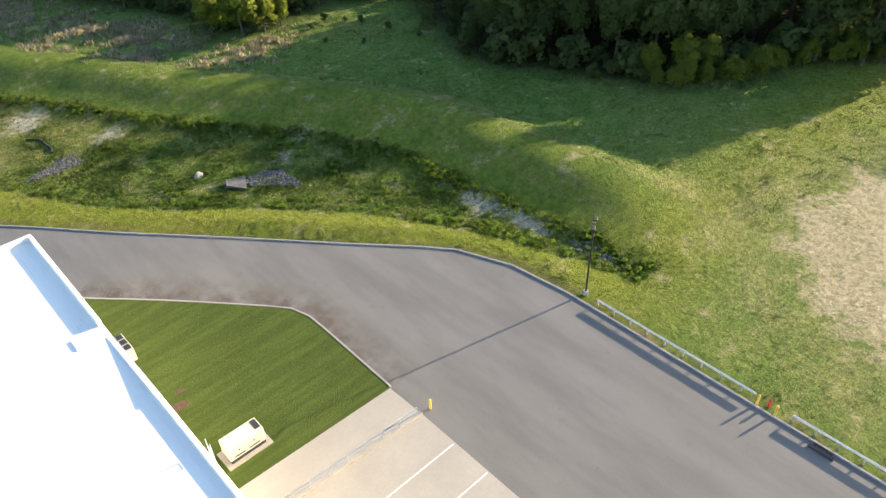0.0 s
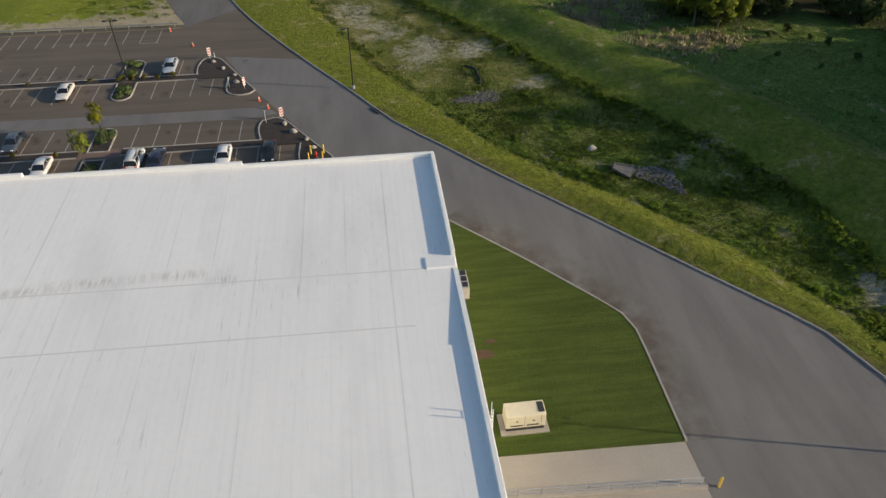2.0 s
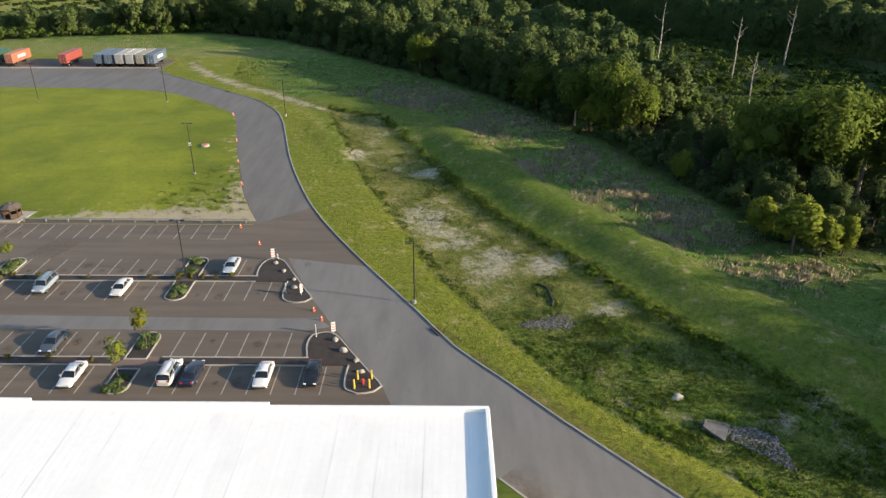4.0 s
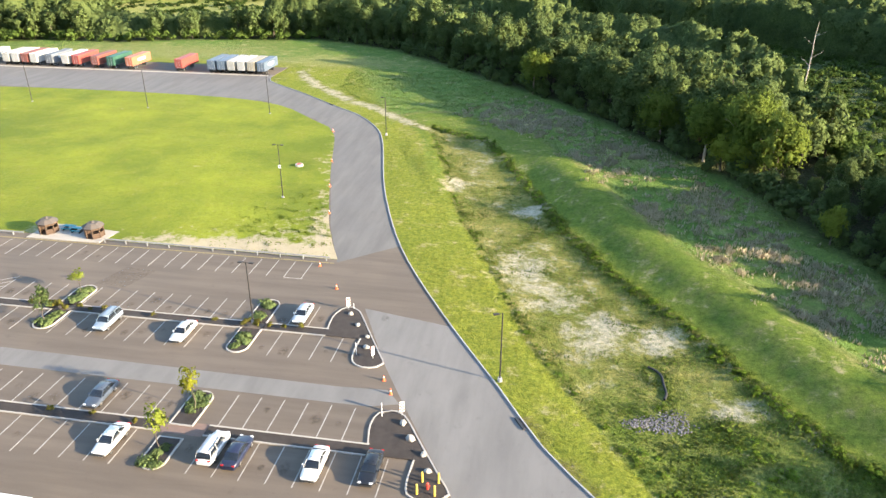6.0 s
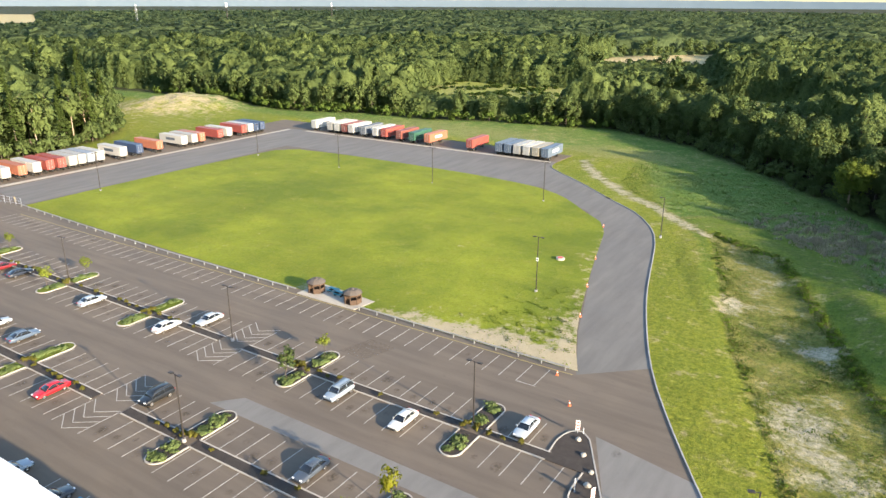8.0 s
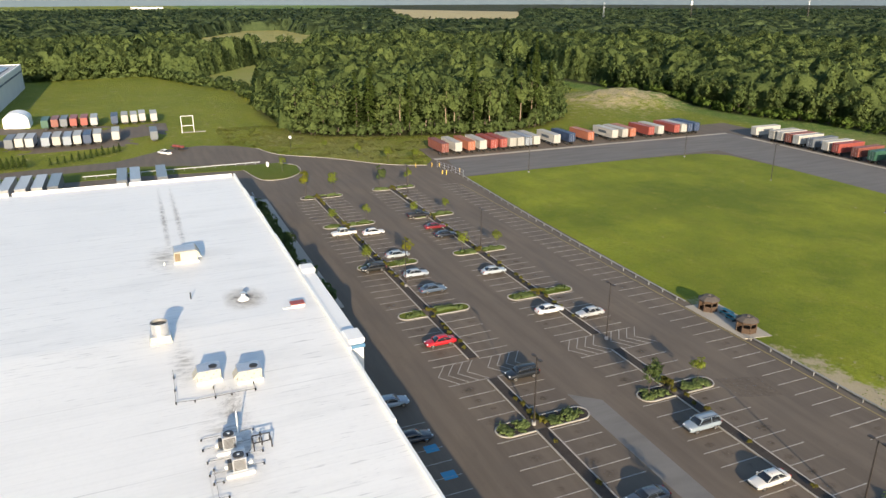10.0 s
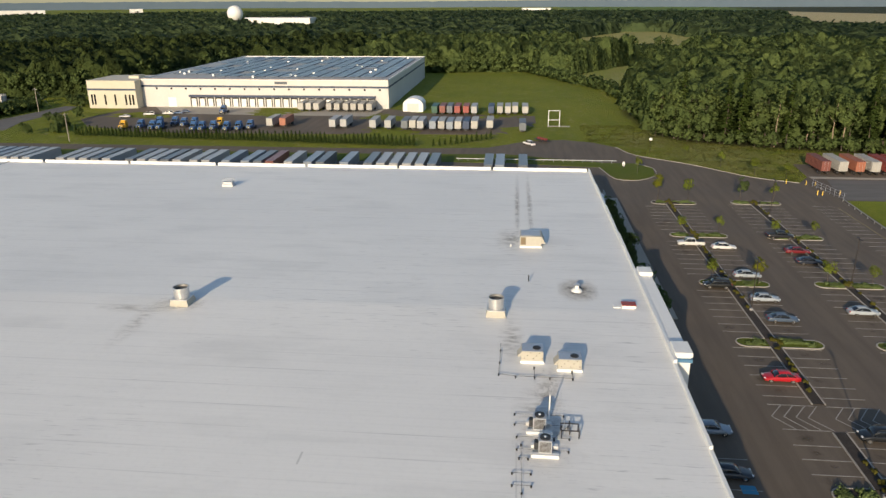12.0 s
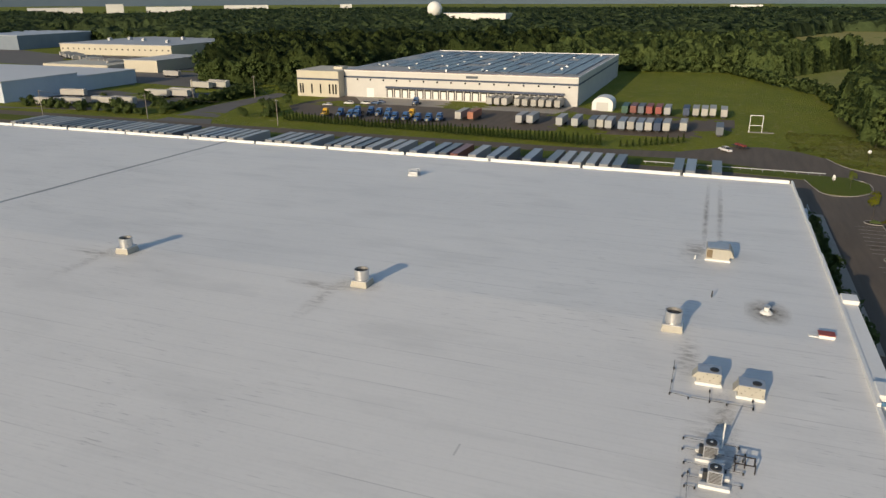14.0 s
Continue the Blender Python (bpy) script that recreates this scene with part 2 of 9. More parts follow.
def roof_material():
    """White roof membrane on ribbed decking: rib lines along y, soot streaks, faint ponding stains."""
    m, t, b = nodes_of("white_roof_membrane", 0.55)
    v = coords(t)
    rib = noise_node(t, 1.0, 3.0, coords(t, (2.6, 0.025, 0.3)))
    rib2 = noise_node(t, 1.0, 2.0, coords(t, (0.7, 0.02, 0.3)))
    soot = noise_node(t, 1.0, 4.0, coords(t, (1.1, 0.16, 0.3)))
    broad, fine = noise_node(t, 0.03, 5.0, v), noise_node(t, 1.6, 5.0, v)
    col = mixed(t, span(t, broad, 0.35, 0.68), (0.84, 0.83, 0.80), (0.77, 0.765, 0.745))
    col = mixed(t, span(t, rib, 0.5, 0.75, 0.0, 0.12), col, (0.55, 0.55, 0.54))
    col = mixed(t, span(t, rib2, 0.5, 0.7, 0.0, 0.08), col, (0.58, 0.58, 0.57))
    col = mixed(t, arith(t, "MULTIPLY", span(t, soot, 0.66, 0.8, 0.0, 0.55), span(t, noise_node(t, 0.05, 3.0, v), 0.5, 0.62)), col, (0.24, 0.24, 0.25))
    col = mixed(t, span(t, fine, 0.5, 0.8, 0.0, 0.12), col, (0.5, 0.5, 0.49))
    # short dark wrinkles along the ribs, gathered in drifts
    crease = noise_node(t, 1.0, 3.0, coords(t, (4.5, 0.30, 0.3)))
    col = mixed(t, arith(t, "MULTIPLY", span(t, crease, 0.615, 0.70, 0.0, 0.5), span(t, noise_node(t, 0.045, 3.0, v), 0.42, 0.6)), col, (0.26, 0.26, 0.27))
    blotch = noise_node(t, 1.0, 5.0, coords(t, (0.16, 0.05, 0.3)))
    col = mixed(t, span(t, blotch, 0.52, 0.72, 0.0, 0.28), col, (0.50, 0.50, 0.49))
    wave = t.nodes.new("ShaderNodeTexWave")
    wave.bands_direction = "X"
    wave.inputs["Scale"].default_value, wave.inputs["Distortion"].default_value, wave.inputs["Detail"].default_value, wave.inputs["Detail Scale"].default_value = 0.5, 0.6, 2.0, 0.3
    t.links.new(v, wave.inputs["Vector"])
    col = mixed(t, span(t, wave.outputs["Fac"], 0.72, 0.98, 0.0, 0.03), col, (0.42, 0.42, 0.42))
    # lapped seams along the ribs, dirt caught in them here and there
    lap = t.nodes.new("ShaderNodeTexWave")
    lap.bands_direction = "X"
    lap.inputs["Scale"].default_value, lap.inputs["Distortion"].default_value, lap.inputs["Detail"].default_value, lap.inputs["Detail Scale"].default_value = 0.0858, 0.25, 2.0, 0.2
    t.links.new(v, lap.inputs["Vector"])
    caught = span(t, noise_node(t, 1.0, 4.0, coords(t, (0.25, 0.06, 0.3))), 0.44, 0.66, 0.0, 0.42)
    col = mixed(t, arith(t, "MULTIPLY", span(t, lap.outputs["Fac"], 0.995, 0.9995), caught), col, (0.33, 0.33, 0.33))
    t.links.new(col, b.inputs["Base Color"])
    bumped(t, b, arith(t, "ADD", arith(t, "ADD", rib, rib2), arith(t, "MULTIPLY", wave.outputs["Fac"], 0.22)), 0.05, 0.04)
    return m


ROOF = roof_material()

# ---- building tools ----
from mathutils.geometry import tessellate_polygon


def solid(name, bm, material, parent=None, label="", smooth=False):
    me = bpy.data.meshes.new(name)
    bm.to_mesh(me)
    bm.free()
    for m in material if isinstance(material, (list, tuple)) else (material,):
        me.materials.append(m)
    if smooth:
        me.shade_smooth()
    ob = new(name, me)
    if parent is not None:
        ob.parent = parent
    if label:
        ob["label"] = label
    return ob


def part(name, bm, material, parent, label="", smooth=False):
    return solid(name, bm, material, parent, label, smooth)


def thing(name, at, label, category, group="", turn=0.0):
    e = new(name)
    e.empty_display_size = 0.3
    e.matrix_basis = pose(*at, 0, 0, turn)
    return tagged(e, label, category, group)


def raw(name, verts, faces, material, smooth=False):
    me = bpy.data.meshes.new(name)
    me.from_pydata(verts, [], faces)
    for m in material if isinstance(material, (list, tuple)) else (material,):
        me.materials.append(m)
    if smooth:
        me.shade_smooth()
    return new(name, me)


def box(bm, x0, x1, y0, y1, z0, z1, mat=0, bevel=0.0):
    v = [bm.verts.new(p) for p in ((x0, y0, z0), (x1, y0, z0), (x1, y1, z0), (x0, y1, z0), (x0, y0, z1), (x1, y0, z1), (x1, y1, z1), (x0, y1, z1))]
    fs = [bm.faces.new([v[i] for i in q]) for q in ((3, 2, 1, 0), (4, 5, 6, 7), (0, 1, 5, 4), (1, 2, 6, 5), (2, 3, 7, 6), (3, 0, 4, 7))]
    for f in fs:
        f.material_index = mat
    if bevel:
        bmesh.ops.bevel(bm, geom=list({e for f in fs for e in f.edges}), offset=bevel, segments=1, affect="EDGES")
    return bm


def boxed(*a, **k):
    return box(bmesh.new(), *a, **k)


def tube(bm, p, q, r0, r1=None, n=8, caps=True, mat=0):
    r1 = r0 if r1 is None else r1
    p, q = Vector(p), Vector(q)
    d = (q - p).normalized()
    a = d.orthogonal().normalized()
    b = d.cross(a)
    rings = []
    for c, r in ((p, r0), (q, r1)):
        rings.append([bm.verts.new(c + r * (math.cos(2 * math.pi * i / n) * a + math.sin(2 * math.pi * i / n) * b)) for i in range(n)])
    for i in range(n):
        bm.faces.new((rings[0][i], rings[0][(i + 1) % n], rings[1][(i + 1) % n], rings[1][i])).material_index = mat
    if caps:
        bm.faces.new(rings[0][::-1]).material_index = mat
        bm.faces.new(rings[1]).material_index = mat
    return bm


def tubed(*a, **k):
    return tube(bmesh.new(), *a, **k)


def slab(bm, outline, z0, z1):
    """A flat polygon with thickness."""
    top = [bm.verts.new((x, y, z1)) for x, y in outline]
    low = [bm.verts.new((x, y, z0)) for x, y in outline]
    area = sum(a[0] * b[1] - b[0] * a[1] for a, b in zip(outline, outline[1:] + outline[:1]))
    if area < 0:
        top, low = top[::-1], low[::-1]
    n = len(top)
    for tri in tessellate_polygon([[v.co for v in top]]):
        a, b, c = (top[i] for i in tri)
        up = (b.co - a.co).cross(c.co - a.co).z > 0
        if abs((b.co - a.co).cross(c.co - a.co).z) > 1e-9:
            bm.faces.new((a, b, c) if up else (a, c, b))
    for i in range(n):
        bm.faces.new((low[i], low[(i + 1) % n], top[(i + 1) % n], top[i]))
    return bm


def slabbed(outline, z0, z1):
    return slab(bmesh.new(), outline, z0, z1)


def sweep(bm, line, profile, closed=False):
    """Draws a cross-section (side, up) along a line of (x, y) or (x, y, z); side is to the right of the way."""
    pts = [Vector((p[0], p[1], p[2] if len(p) > 2 else 0.0)) for p in line]
    n, rings = len(pts), []
    for i, p in enumerate(pts):
        before = pts[i - 1] if i or closed else None
        after = pts[(i + 1) % n] if i < n - 1 or closed else None
        d1 = ((p - before) if before is not None else (after - p)).to_2d().normalized()
        d2 = ((after - p) if after is not None else (p - before)).to_2d().normalized()
        d = (d1 + d2).normalized()
        k = 1.0 / max(0.5, d.dot(d1))
        side = Vector((d.y, -d.x, 0.0)) * k
        rings.append([bm.verts.new(p + side * s + Vector((0, 0, u))) for s, u in profile])
    m = len(profile)
    for i in range(n if closed else n - 1):
        a, b = rings[i], rings[(i + 1) % n]
        for j in range(m):
            bm.faces.new((a[j], a[(j + 1) % m], b[(j + 1) % m], b[j]))
    if not closed:
        bm.faces.new(rings[0][::-1])
        bm.faces.new(rings[-1])
    bmesh.ops.recalc_face_normals(bm, faces=bm.faces)
    return bm


def swept(line, profile, closed=False):
    return sweep(bmesh.new(), line, profile, closed)


def rounded(line, step=3.0):
    """A smooth line through the given corners (Catmull-Rom)."""
    p = [Vector(q) for q in line]
    p = [2 * p[0] - p[1], *p, 2 * p[-1] - p[-2]]
    out = []
    for a, b, c, d in zip(p, p[1:], p[2:], p[3:]):
        n = max(1, int((c - b).length / step))
        for i in range(n):
            s = i / n
            out.append(0.5 * (2 * b + (c - a) * s + (2 * a - 5 * b + 4 * c - d) * s * s + (3 * b - a - 3 * c + d) * s**3))
    return [tuple(q) for q in out] + [tuple(p[-2])]


def inside(px, py, outline):
    """Which of the points lie in the polygon."""
    res = np.zeros(px.shape, bool)
    for (x0, y0), (x1, y1) in zip(outline, outline[1:] + outline[:1]):
        if y0 != y1:
            res ^= ((y0 > py) != (y1 > py)) & (px < (x1 - x0) * (py - y0) / (y1 - y0) + x0)
    return res


def away(px, py, line, closed=False):
    """How far the points are from the line."""
    best = np.full(px.shape, 1e9)
    for (x0, y0), (x1, y1) in zip(line, line[1:] + (line[:1] if closed else [])):
        dx, dy = x1 - x0, y1 - y0
        s = np.clip(((px - x0) * dx + (py - y0) * dy) / (dx * dx + dy * dy + 1e-9), 0, 1)
        best = np.minimum(best, np.hypot(px - x0 - s * dx, py - y0 - s * dy))
    return best


CURB_PROFILE = [(-0.09, -0.1), (-0.09, 0.15), (0.06, 0.15), (0.09, 0.12), (0.09, -0.1)]


def loft(bm, sections, mat=0, close=True):
    """Skins rings of equal length laid one behind the other."""
    rings = [[bm.verts.new(p) for p in s] for s in sections]
    n = len(rings[0])
    for a, b in zip(rings, rings[1:]):
        for i in range(n):
            bm.faces.new((a[i], a[(i + 1) % n], b[(i + 1) % n], b[i])).material_index = mat
    if close:
        bm.faces.new(rings[0][::-1]).material_index = mat
        bm.faces.new(rings[-1]).material_index = mat
    bmesh.ops.recalc_face_normals(bm, faces=bm.faces)
    return bm

# ---- the land ----
OUTER_CURB = rounded([(37.6, -140), (37.6, -90), (37.6, -50), (37.6, -33), (36.9, -26.3), (34.6, -20.2), (26.2, -10.1), (17.6, 0.2), (8.9, 10.3), (3.3, 17.3), (-2.5, 24.4),
                      (-8.0, 33.8), (-15.4, 46.0), (-22.4, 58.5), (-27.6, 69.2), (-32.6, 82.5), (-37.6, 98.5), (-44.6, 125.5), (-49.5, 137.0), (-56.3, 146.4), (-63.4, 152.6),
                      (-79.0, 167.0), (-91.0, 177.0), (-96.0, 184.0), (-96.5, 201.0)], 4.0)
PAVED = OUTER_CURB + [(-212, 202), (-231, 202), (-231, 68), (-214, 66), (-206.3, 61), (-213, 49.5), (-228, 36.5), (-240.8, 22), (-254, 17), (-262, 10), (-266.5, 0), (-264, -12),
                      (-250, -27), (-246, -60), (-246, -400), (37.6, -400)]
SWALE_IN = [(44.5, -37), (42.5, -29), (38.5, -18), (33, -8.1), (24.2, 2.6), (15.8, 10.5), (9.4, 18.3), (2.7, 30), (-4.5, 42.7), (-12.5, 64.8), (-20.5, 85.7), (-28, 113), (-36.1, 139.5)]
SWALE_OUT = [(-35.3, 141), (-19.1, 129.5), (-8, 101), (-1.1, 82.2), (7.5, 64.5), (14.5, 54), (24, 36), (39, 13.3), (44.3, 1.7), (45.5, -14), (47.2, -27), (47, -37)]
SWALE = SWALE_IN + SWALE_OUT
WOODS_EDGE = [(-620, 300), (-420, 222), (-352, 228), (-298, 226), (-250, 222), (-214, 236), (-182, 236), (-150, 249), (-128, 252), (-104, 257), (-67, 239), (-36, 204), (-2, 166),
              (17.5, 133), (32, 109), (38, 90), (47, 68), (47, 55), (58, 50), (72, 53), (82, 43), (71, 18), (73, 7), (77, -1.5), (83, -12.5), (94, -20), (106, -24), (118, -36), (200, -56), (260, -90)]
WOODS_WEST = [(-277, 34), (-266, 44), (-254, 73), (-246, 102), (-252, 128), (-264, 144), (-300, 168), (-390, 190), (-520, 240), (-640, 150), (-560, 100), (-470, 60), (-410, 42), (-330, 30)]
MARSH = [(60, 100), (56, 130), (52, 160), (40, 196), (10, 235), (-25, 282), (-22, 305), (20, 322), (66, 285), (100, 250), (150, 200), (160, 150), (120, 96)]
CHANNEL = [(-250, 374), (-246, 300), (-215, 270), (-182, 262), (-150, 274), (-128, 280), (-104, 284), (-75, 272), (-48, 260), (-25, 282), (-22, 305), (20, 322), (-5, 352), (-60, 383), (-150, 379)]
SAND = [(49, -58), (52, -50), (58, -45.5), (66, -41), (80, -44), (95, -60), (95, -90), (60, -90), (50, -74)]


def smoothstep(v, a, b):
    s = np.clip((v - a) / (b - a), 0, 1)
    return s * s * (3 - 2 * s)


def axis_lines(fine0, fine1, step, end0, end1):
    mid = np.arange(fine0, fine1 + step, step)
    grow = step * 1.22 ** np.arange(1, 60)
    lo, hi = fine0 - np.cumsum(grow), fine1 + step + np.cumsum(grow)
    return np.concatenate([[end0], lo[lo > end0][::-1], mid, hi[hi < end1], [end1]])


def wobble(x, y, s, seed):
    """Smooth noise on a plane, 0 to 1."""
    rng = np.random.RandomState(seed)
    v = np.zeros_like(x)
    for k in range(7):
        a, f, ph = rng.uniform(0, 6.28), rng.uniform(0.6, 1.9) / s, rng.uniform(0, 6.28)
        v += np.sin((x * math.cos(a) + y * math.sin(a)) * f * 6.28 + ph + 1.3 * np.sin((x * math.sin(a) - y * math.cos(a)) * f * 4.0 + ph))
    return np.clip(0.5 + v / 7.5, 0, 1)


def ground_height(x, y):
    d = np.where(inside(x, y, PAVED), -1.0, 1.0) * away(x, y, PAVED, True)
    sw = np.where(inside(x, y, SWALE), -1.0, 1.0) * away(x, y, SWALE, True)
    z = np.full(x.shape, -0.05)
    z -= 0.9 * smoothstep(-sw, -3.0, 5.0)
    berm = smoothstep(sw, 0.5, 9.0) * (1 - smoothstep(sw, 10.5, 18.0)) * smoothstep(x, -75, -45) * smoothstep(x + 0.45 * y, 14, 22) * smoothstep(y, -40, -20)
    z += 2.1 * berm * (1 - smoothstep(y, 105, 135))
    mound = np.exp(-(((x + 304) / 24) ** 2 + ((y - 206) / 24) ** 2) ** 1.5)
    z += (3.9 + 1.8 * wobble(x, y, 16, 14)) * mound
    z += (wobble(x, y, 60, 3) - 0.5) * 0.25 * smoothstep(d, 2, 12) + (wobble(x, y, 9, 4) - 0.5) * 0.10 * smoothstep(d, 1, 4)
    edge = smoothstep(d, 0.2, 3.0)
    z = z * edge - 0.12 * (1 - edge)
    # the land rolls gently far away
    far = np.hypot(x + 100, y)
    return z + smoothstep(far, 900, 3000) * (wobble(x, y, 2200, 8) - 0.35) * 5


SILT_LINE = [(-90, 196), (-86.3, 189.6), (-80.2, 180), (-73, 172), (-62.9, 161.2), (-55.7, 156.1), (-48.2, 148.4), (-41.5, 141.8), (-36.7, 137.9)]


def silt(x, y):
    """Dry pale silt in the basin, long and broken."""
    bare = 0.95 * np.exp(-(away(x, y, SILT_LINE) / 1.7) ** 2)
    for cx, cy, rx, ry, k in ((11.5, 48.5, 3.5, 3.2, 1.0), (4, 50, 6, 6, 0.75), (2, 45.5, 4, 3, 0.6), (-7.5, 66, 4.5, 8, 0.8), (-2, 57, 5, 6, 0.7), (-8, 90, 3.6, 2.6, 1.0), (-23.8, 99.6, 2.6, 4.2, 0.85),
                              (-19, 116, 4, 5, 0.4), (19, 36, 3, 2.6, 0.65), (36, 12, 4, 2.5, 0.55), (44.6, -22, 1.3, 5, 0.95), (43.5, -15, 1.6, 4, 0.8)):
        bare = np.maximum(bare, k * np.exp(-(((x - cx) / rx) ** 2 + ((y - cy) / ry) ** 2)))
    return bare


def clipped_grid(line, step):
    """A grid cut off along a closed line: x, y and faces."""
    p = np.array(line)
    (x0, y0), (x1, y1) = p.min(0) - step, p.max(0) + step
    gx, gy = np.arange(x0, x1 + step, step), np.arange(y0, y1 + step, step)
    X, Y = np.meshgrid(gx, gy)
    x, y = X.ravel(), Y.ravel()
    within = inside(x, y, line)
    nx, ny = len(gx), len(gy)
    i = (np.arange(ny - 1)[:, None] * nx + np.arange(nx - 1)[None, :]).ravel()
    faces = np.stack([i, i + 1, i + 1 + nx, i + nx], 1)
    faces = faces[within[faces].any(1)]
    used = np.unique(faces)
    out = used[~within[used]]
    best, bx, by = np.full(len(out), 1e18), x[out].copy(), y[out].copy()
    for (ax, ay), (cx, cy) in zip(p, np.roll(p, -1, 0)):
        dx, dy = cx - ax, cy - ay
        s = np.clip(((x[out] - ax) * dx + (y[out] - ay) * dy) / (dx * dx + dy * dy + 1e-9), 0, 1)
        qx, qy = ax + s * dx, ay + s * dy
        d = (x[out] - qx) ** 2 + (y[out] - qy) ** 2
        near = d < best
        best, bx, by = np.where(near, d, best), np.where(near, qx, bx), np.where(near, qy, by)
    x[out], y[out] = bx, by
    ids = np.zeros(len(x), int)
    ids[used] = np.arange(len(used))
    return x[used], y[used], ids[faces].tolist()


# where last year's grass stands dry: centre and reach
STRAW = [(42, 62, 4, 8), (37, 66, 6, 8), (32, 78, 5, 9), (24, 96, 6, 11), (10, 122, 9, 12), (-10, 150, 13, 13), (46, 45, 8, 4), (33, 57, 4, 5), (24, 74, 3, 6), (14, 90, 3, 7), (62, -30, 6, 4), (58, -38, 5, 4), (-240, 48, 36, 22), (-268, 30, 20, 14), (-236, 82, 14, 30), (-150, 222, 60, 20), (-85, 214, 34, 14)]


def build_ground():
    gx, gy = axis_lines(-330, 130, 2.0, -4700, 4700), axis_lines(-120, 270, 2.0, -4700, 4700)
    # closer lines over the basin and its meadow
    gx = np.concatenate([gx[gx < -62], np.arange(-61.2, 118, 1.2), gx[gx > 118]])
    gy = np.concatenate([gy[gy < -72], np.arange(-71.2, 160, 1.2), gy[gy > 160]])
    X, Y = np.meshgrid(gx, gy)
    x, y = X.ravel(), Y.ravel()
    z = ground_height(x, y)
    nx, ny = len(gx), len(gy)
    i = (np.arange(ny - 1)[:, None] * nx + np.arange(nx - 1)[None, :]).ravel()
    faces = np.stack([i, i + 1, i + 1 + nx, i + nx], 1)
    me = bpy.data.meshes.new("ground")
    me.from_pydata(np.stack([x, y, z], 1).tolist(), [], faces.tolist())
    me.shade_smooth()
    sw = np.where(inside(x, y, SWALE), -1.0, 1.0) * away(x, y, SWALE, True)
    d = away(x, y, PAVED, True)
    woods = inside(x, y, WOODS_EDGE + [(4600, -700), (4600, 4600), (-4600, 4600), (-4600, 1200)]) | inside(x, y, WOODS_WEST)
    we = np.where(woods, 1.0, -1.0) * np.minimum(away(x, y, WOODS_EDGE), away(x, y, WOODS_WEST, True))
    bare = silt(x, y)
    sd = np.where(inside(x, y, SAND), 1.0, -1.0) * away(x, y, SAND, True)
    bare = np.maximum(bare, smoothstep(sd, -3, 5))
    bare = np.maximum(bare, 0.85 * np.exp(-(((x + 302) / 32) ** 2 + ((y - 200) / 30) ** 2)))
    weed = np.maximum(smoothstep(-sw, -1.5, 1.0), 0.9 * np.exp(-(away(x, y, SILT_LINE) / 2.2) ** 2))
    outer_side = (y > -38) * (x > -75) * smoothstep(x + 0.45 * y, 14, 22) * smoothstep(y, -40, -20)
    meadow = 1.0 * (inside(x, y, MARSH) | inside(x, y, CHANNEL)) + smoothstep(sw, 8, 12) * outer_side + smoothstep(y, 205, 215) + 0.8 * smoothstep(y, -34, -48) * (x > 37)
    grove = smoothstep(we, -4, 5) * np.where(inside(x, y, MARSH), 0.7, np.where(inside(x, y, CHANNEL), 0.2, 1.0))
    mown = smoothstep(sw, 0.2, 1.2) * (1 - smoothstep(sw, 11.5, 13.0)) * outer_side * (d > 9)
    lush = smoothstep(-y, -46, -16)
    track = (np.exp(-((sw - 12.4) / 0.9) ** 2) + 0.55 * np.exp(-((sw - 4.2) / 0.5) ** 2) + 0.55 * np.exp(-((sw - 6.2) / 0.5) ** 2)) * outer_side
    straw = np.zeros(x.shape)
    for cx, cy, rx, ry in STRAW:
        straw = np.maximum(straw, np.exp(-(((x - cx) / rx) ** 2 + ((y - cy) / ry) ** 2)))
    straw = np.maximum(straw, 0.75 * smoothstep(sd, -16, -2))
    straw = np.maximum(straw, 0.28 * (x > 38) * smoothstep(-y, 30, 40) * (1 - smoothstep(d, 14, 24)))
    col = me.color_attributes.new("zone", "FLOAT_COLOR", "POINT")
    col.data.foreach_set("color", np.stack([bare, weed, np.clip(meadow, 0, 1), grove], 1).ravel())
    col = me.color_attributes.new("growth", "FLOAT_COLOR", "POINT")
    col.data.foreach_set("color", np.stack([np.clip(mown, 0, 1), lush, np.clip(track, 0, 1), np.clip(straw, 0, 1)], 1).ravel())
    m, t, b = nodes_of("open_ground", 0.92)
    b.inputs["Specular IOR Level"].default_value = 0.15
    v = coords(t)
    a, g = t.nodes.new("ShaderNodeAttribute"), t.nodes.new("ShaderNodeAttribute")
    a.attribute_name, g.attribute_name = "zone", "growth"
    sep, sep2 = t.nodes.new("ShaderNodeSeparateColor"), t.nodes.new("ShaderNodeSeparateColor")
    t.links.new(a.outputs["Color"], sep.inputs[0])
    t.links.new(g.outputs["Color"], sep2.inputs[0])
    blade, tuft, mid, broad = noise_node(t, 5.0, 6.0, v, 0.75), noise_node(t, 0.7, 6.0, v, 0.7), noise_node(t, 0.22, 5.0, v, 0.65), noise_node(t, 0.035, 4.0, v)
    verge = mixed(t, span(t, tuft, 0.3, 0.7), (0.175, 0.20, 0.024), (0.24, 0.25, 0.036))
    verge = mixed(t, span(t, broad, 0.4, 0.65, 0.0, 0.6), verge, (0.135, 0.175, 0.02))
    verge = mixed(t, span(t, mid, 0.52, 0.72, 0.0, 0.5), verge, (0.28, 0.255, 0.07))
    wild = mixed(t, span(t, mid, 0.35, 0.65), (0.090, 0.165, 0.032), (0.145, 0.21, 0.048))
    wild = mixed(t, span(t, broad, 0.42, 0.62, 0.0, 0.6), wild, (0.15, 0.185, 0.05))
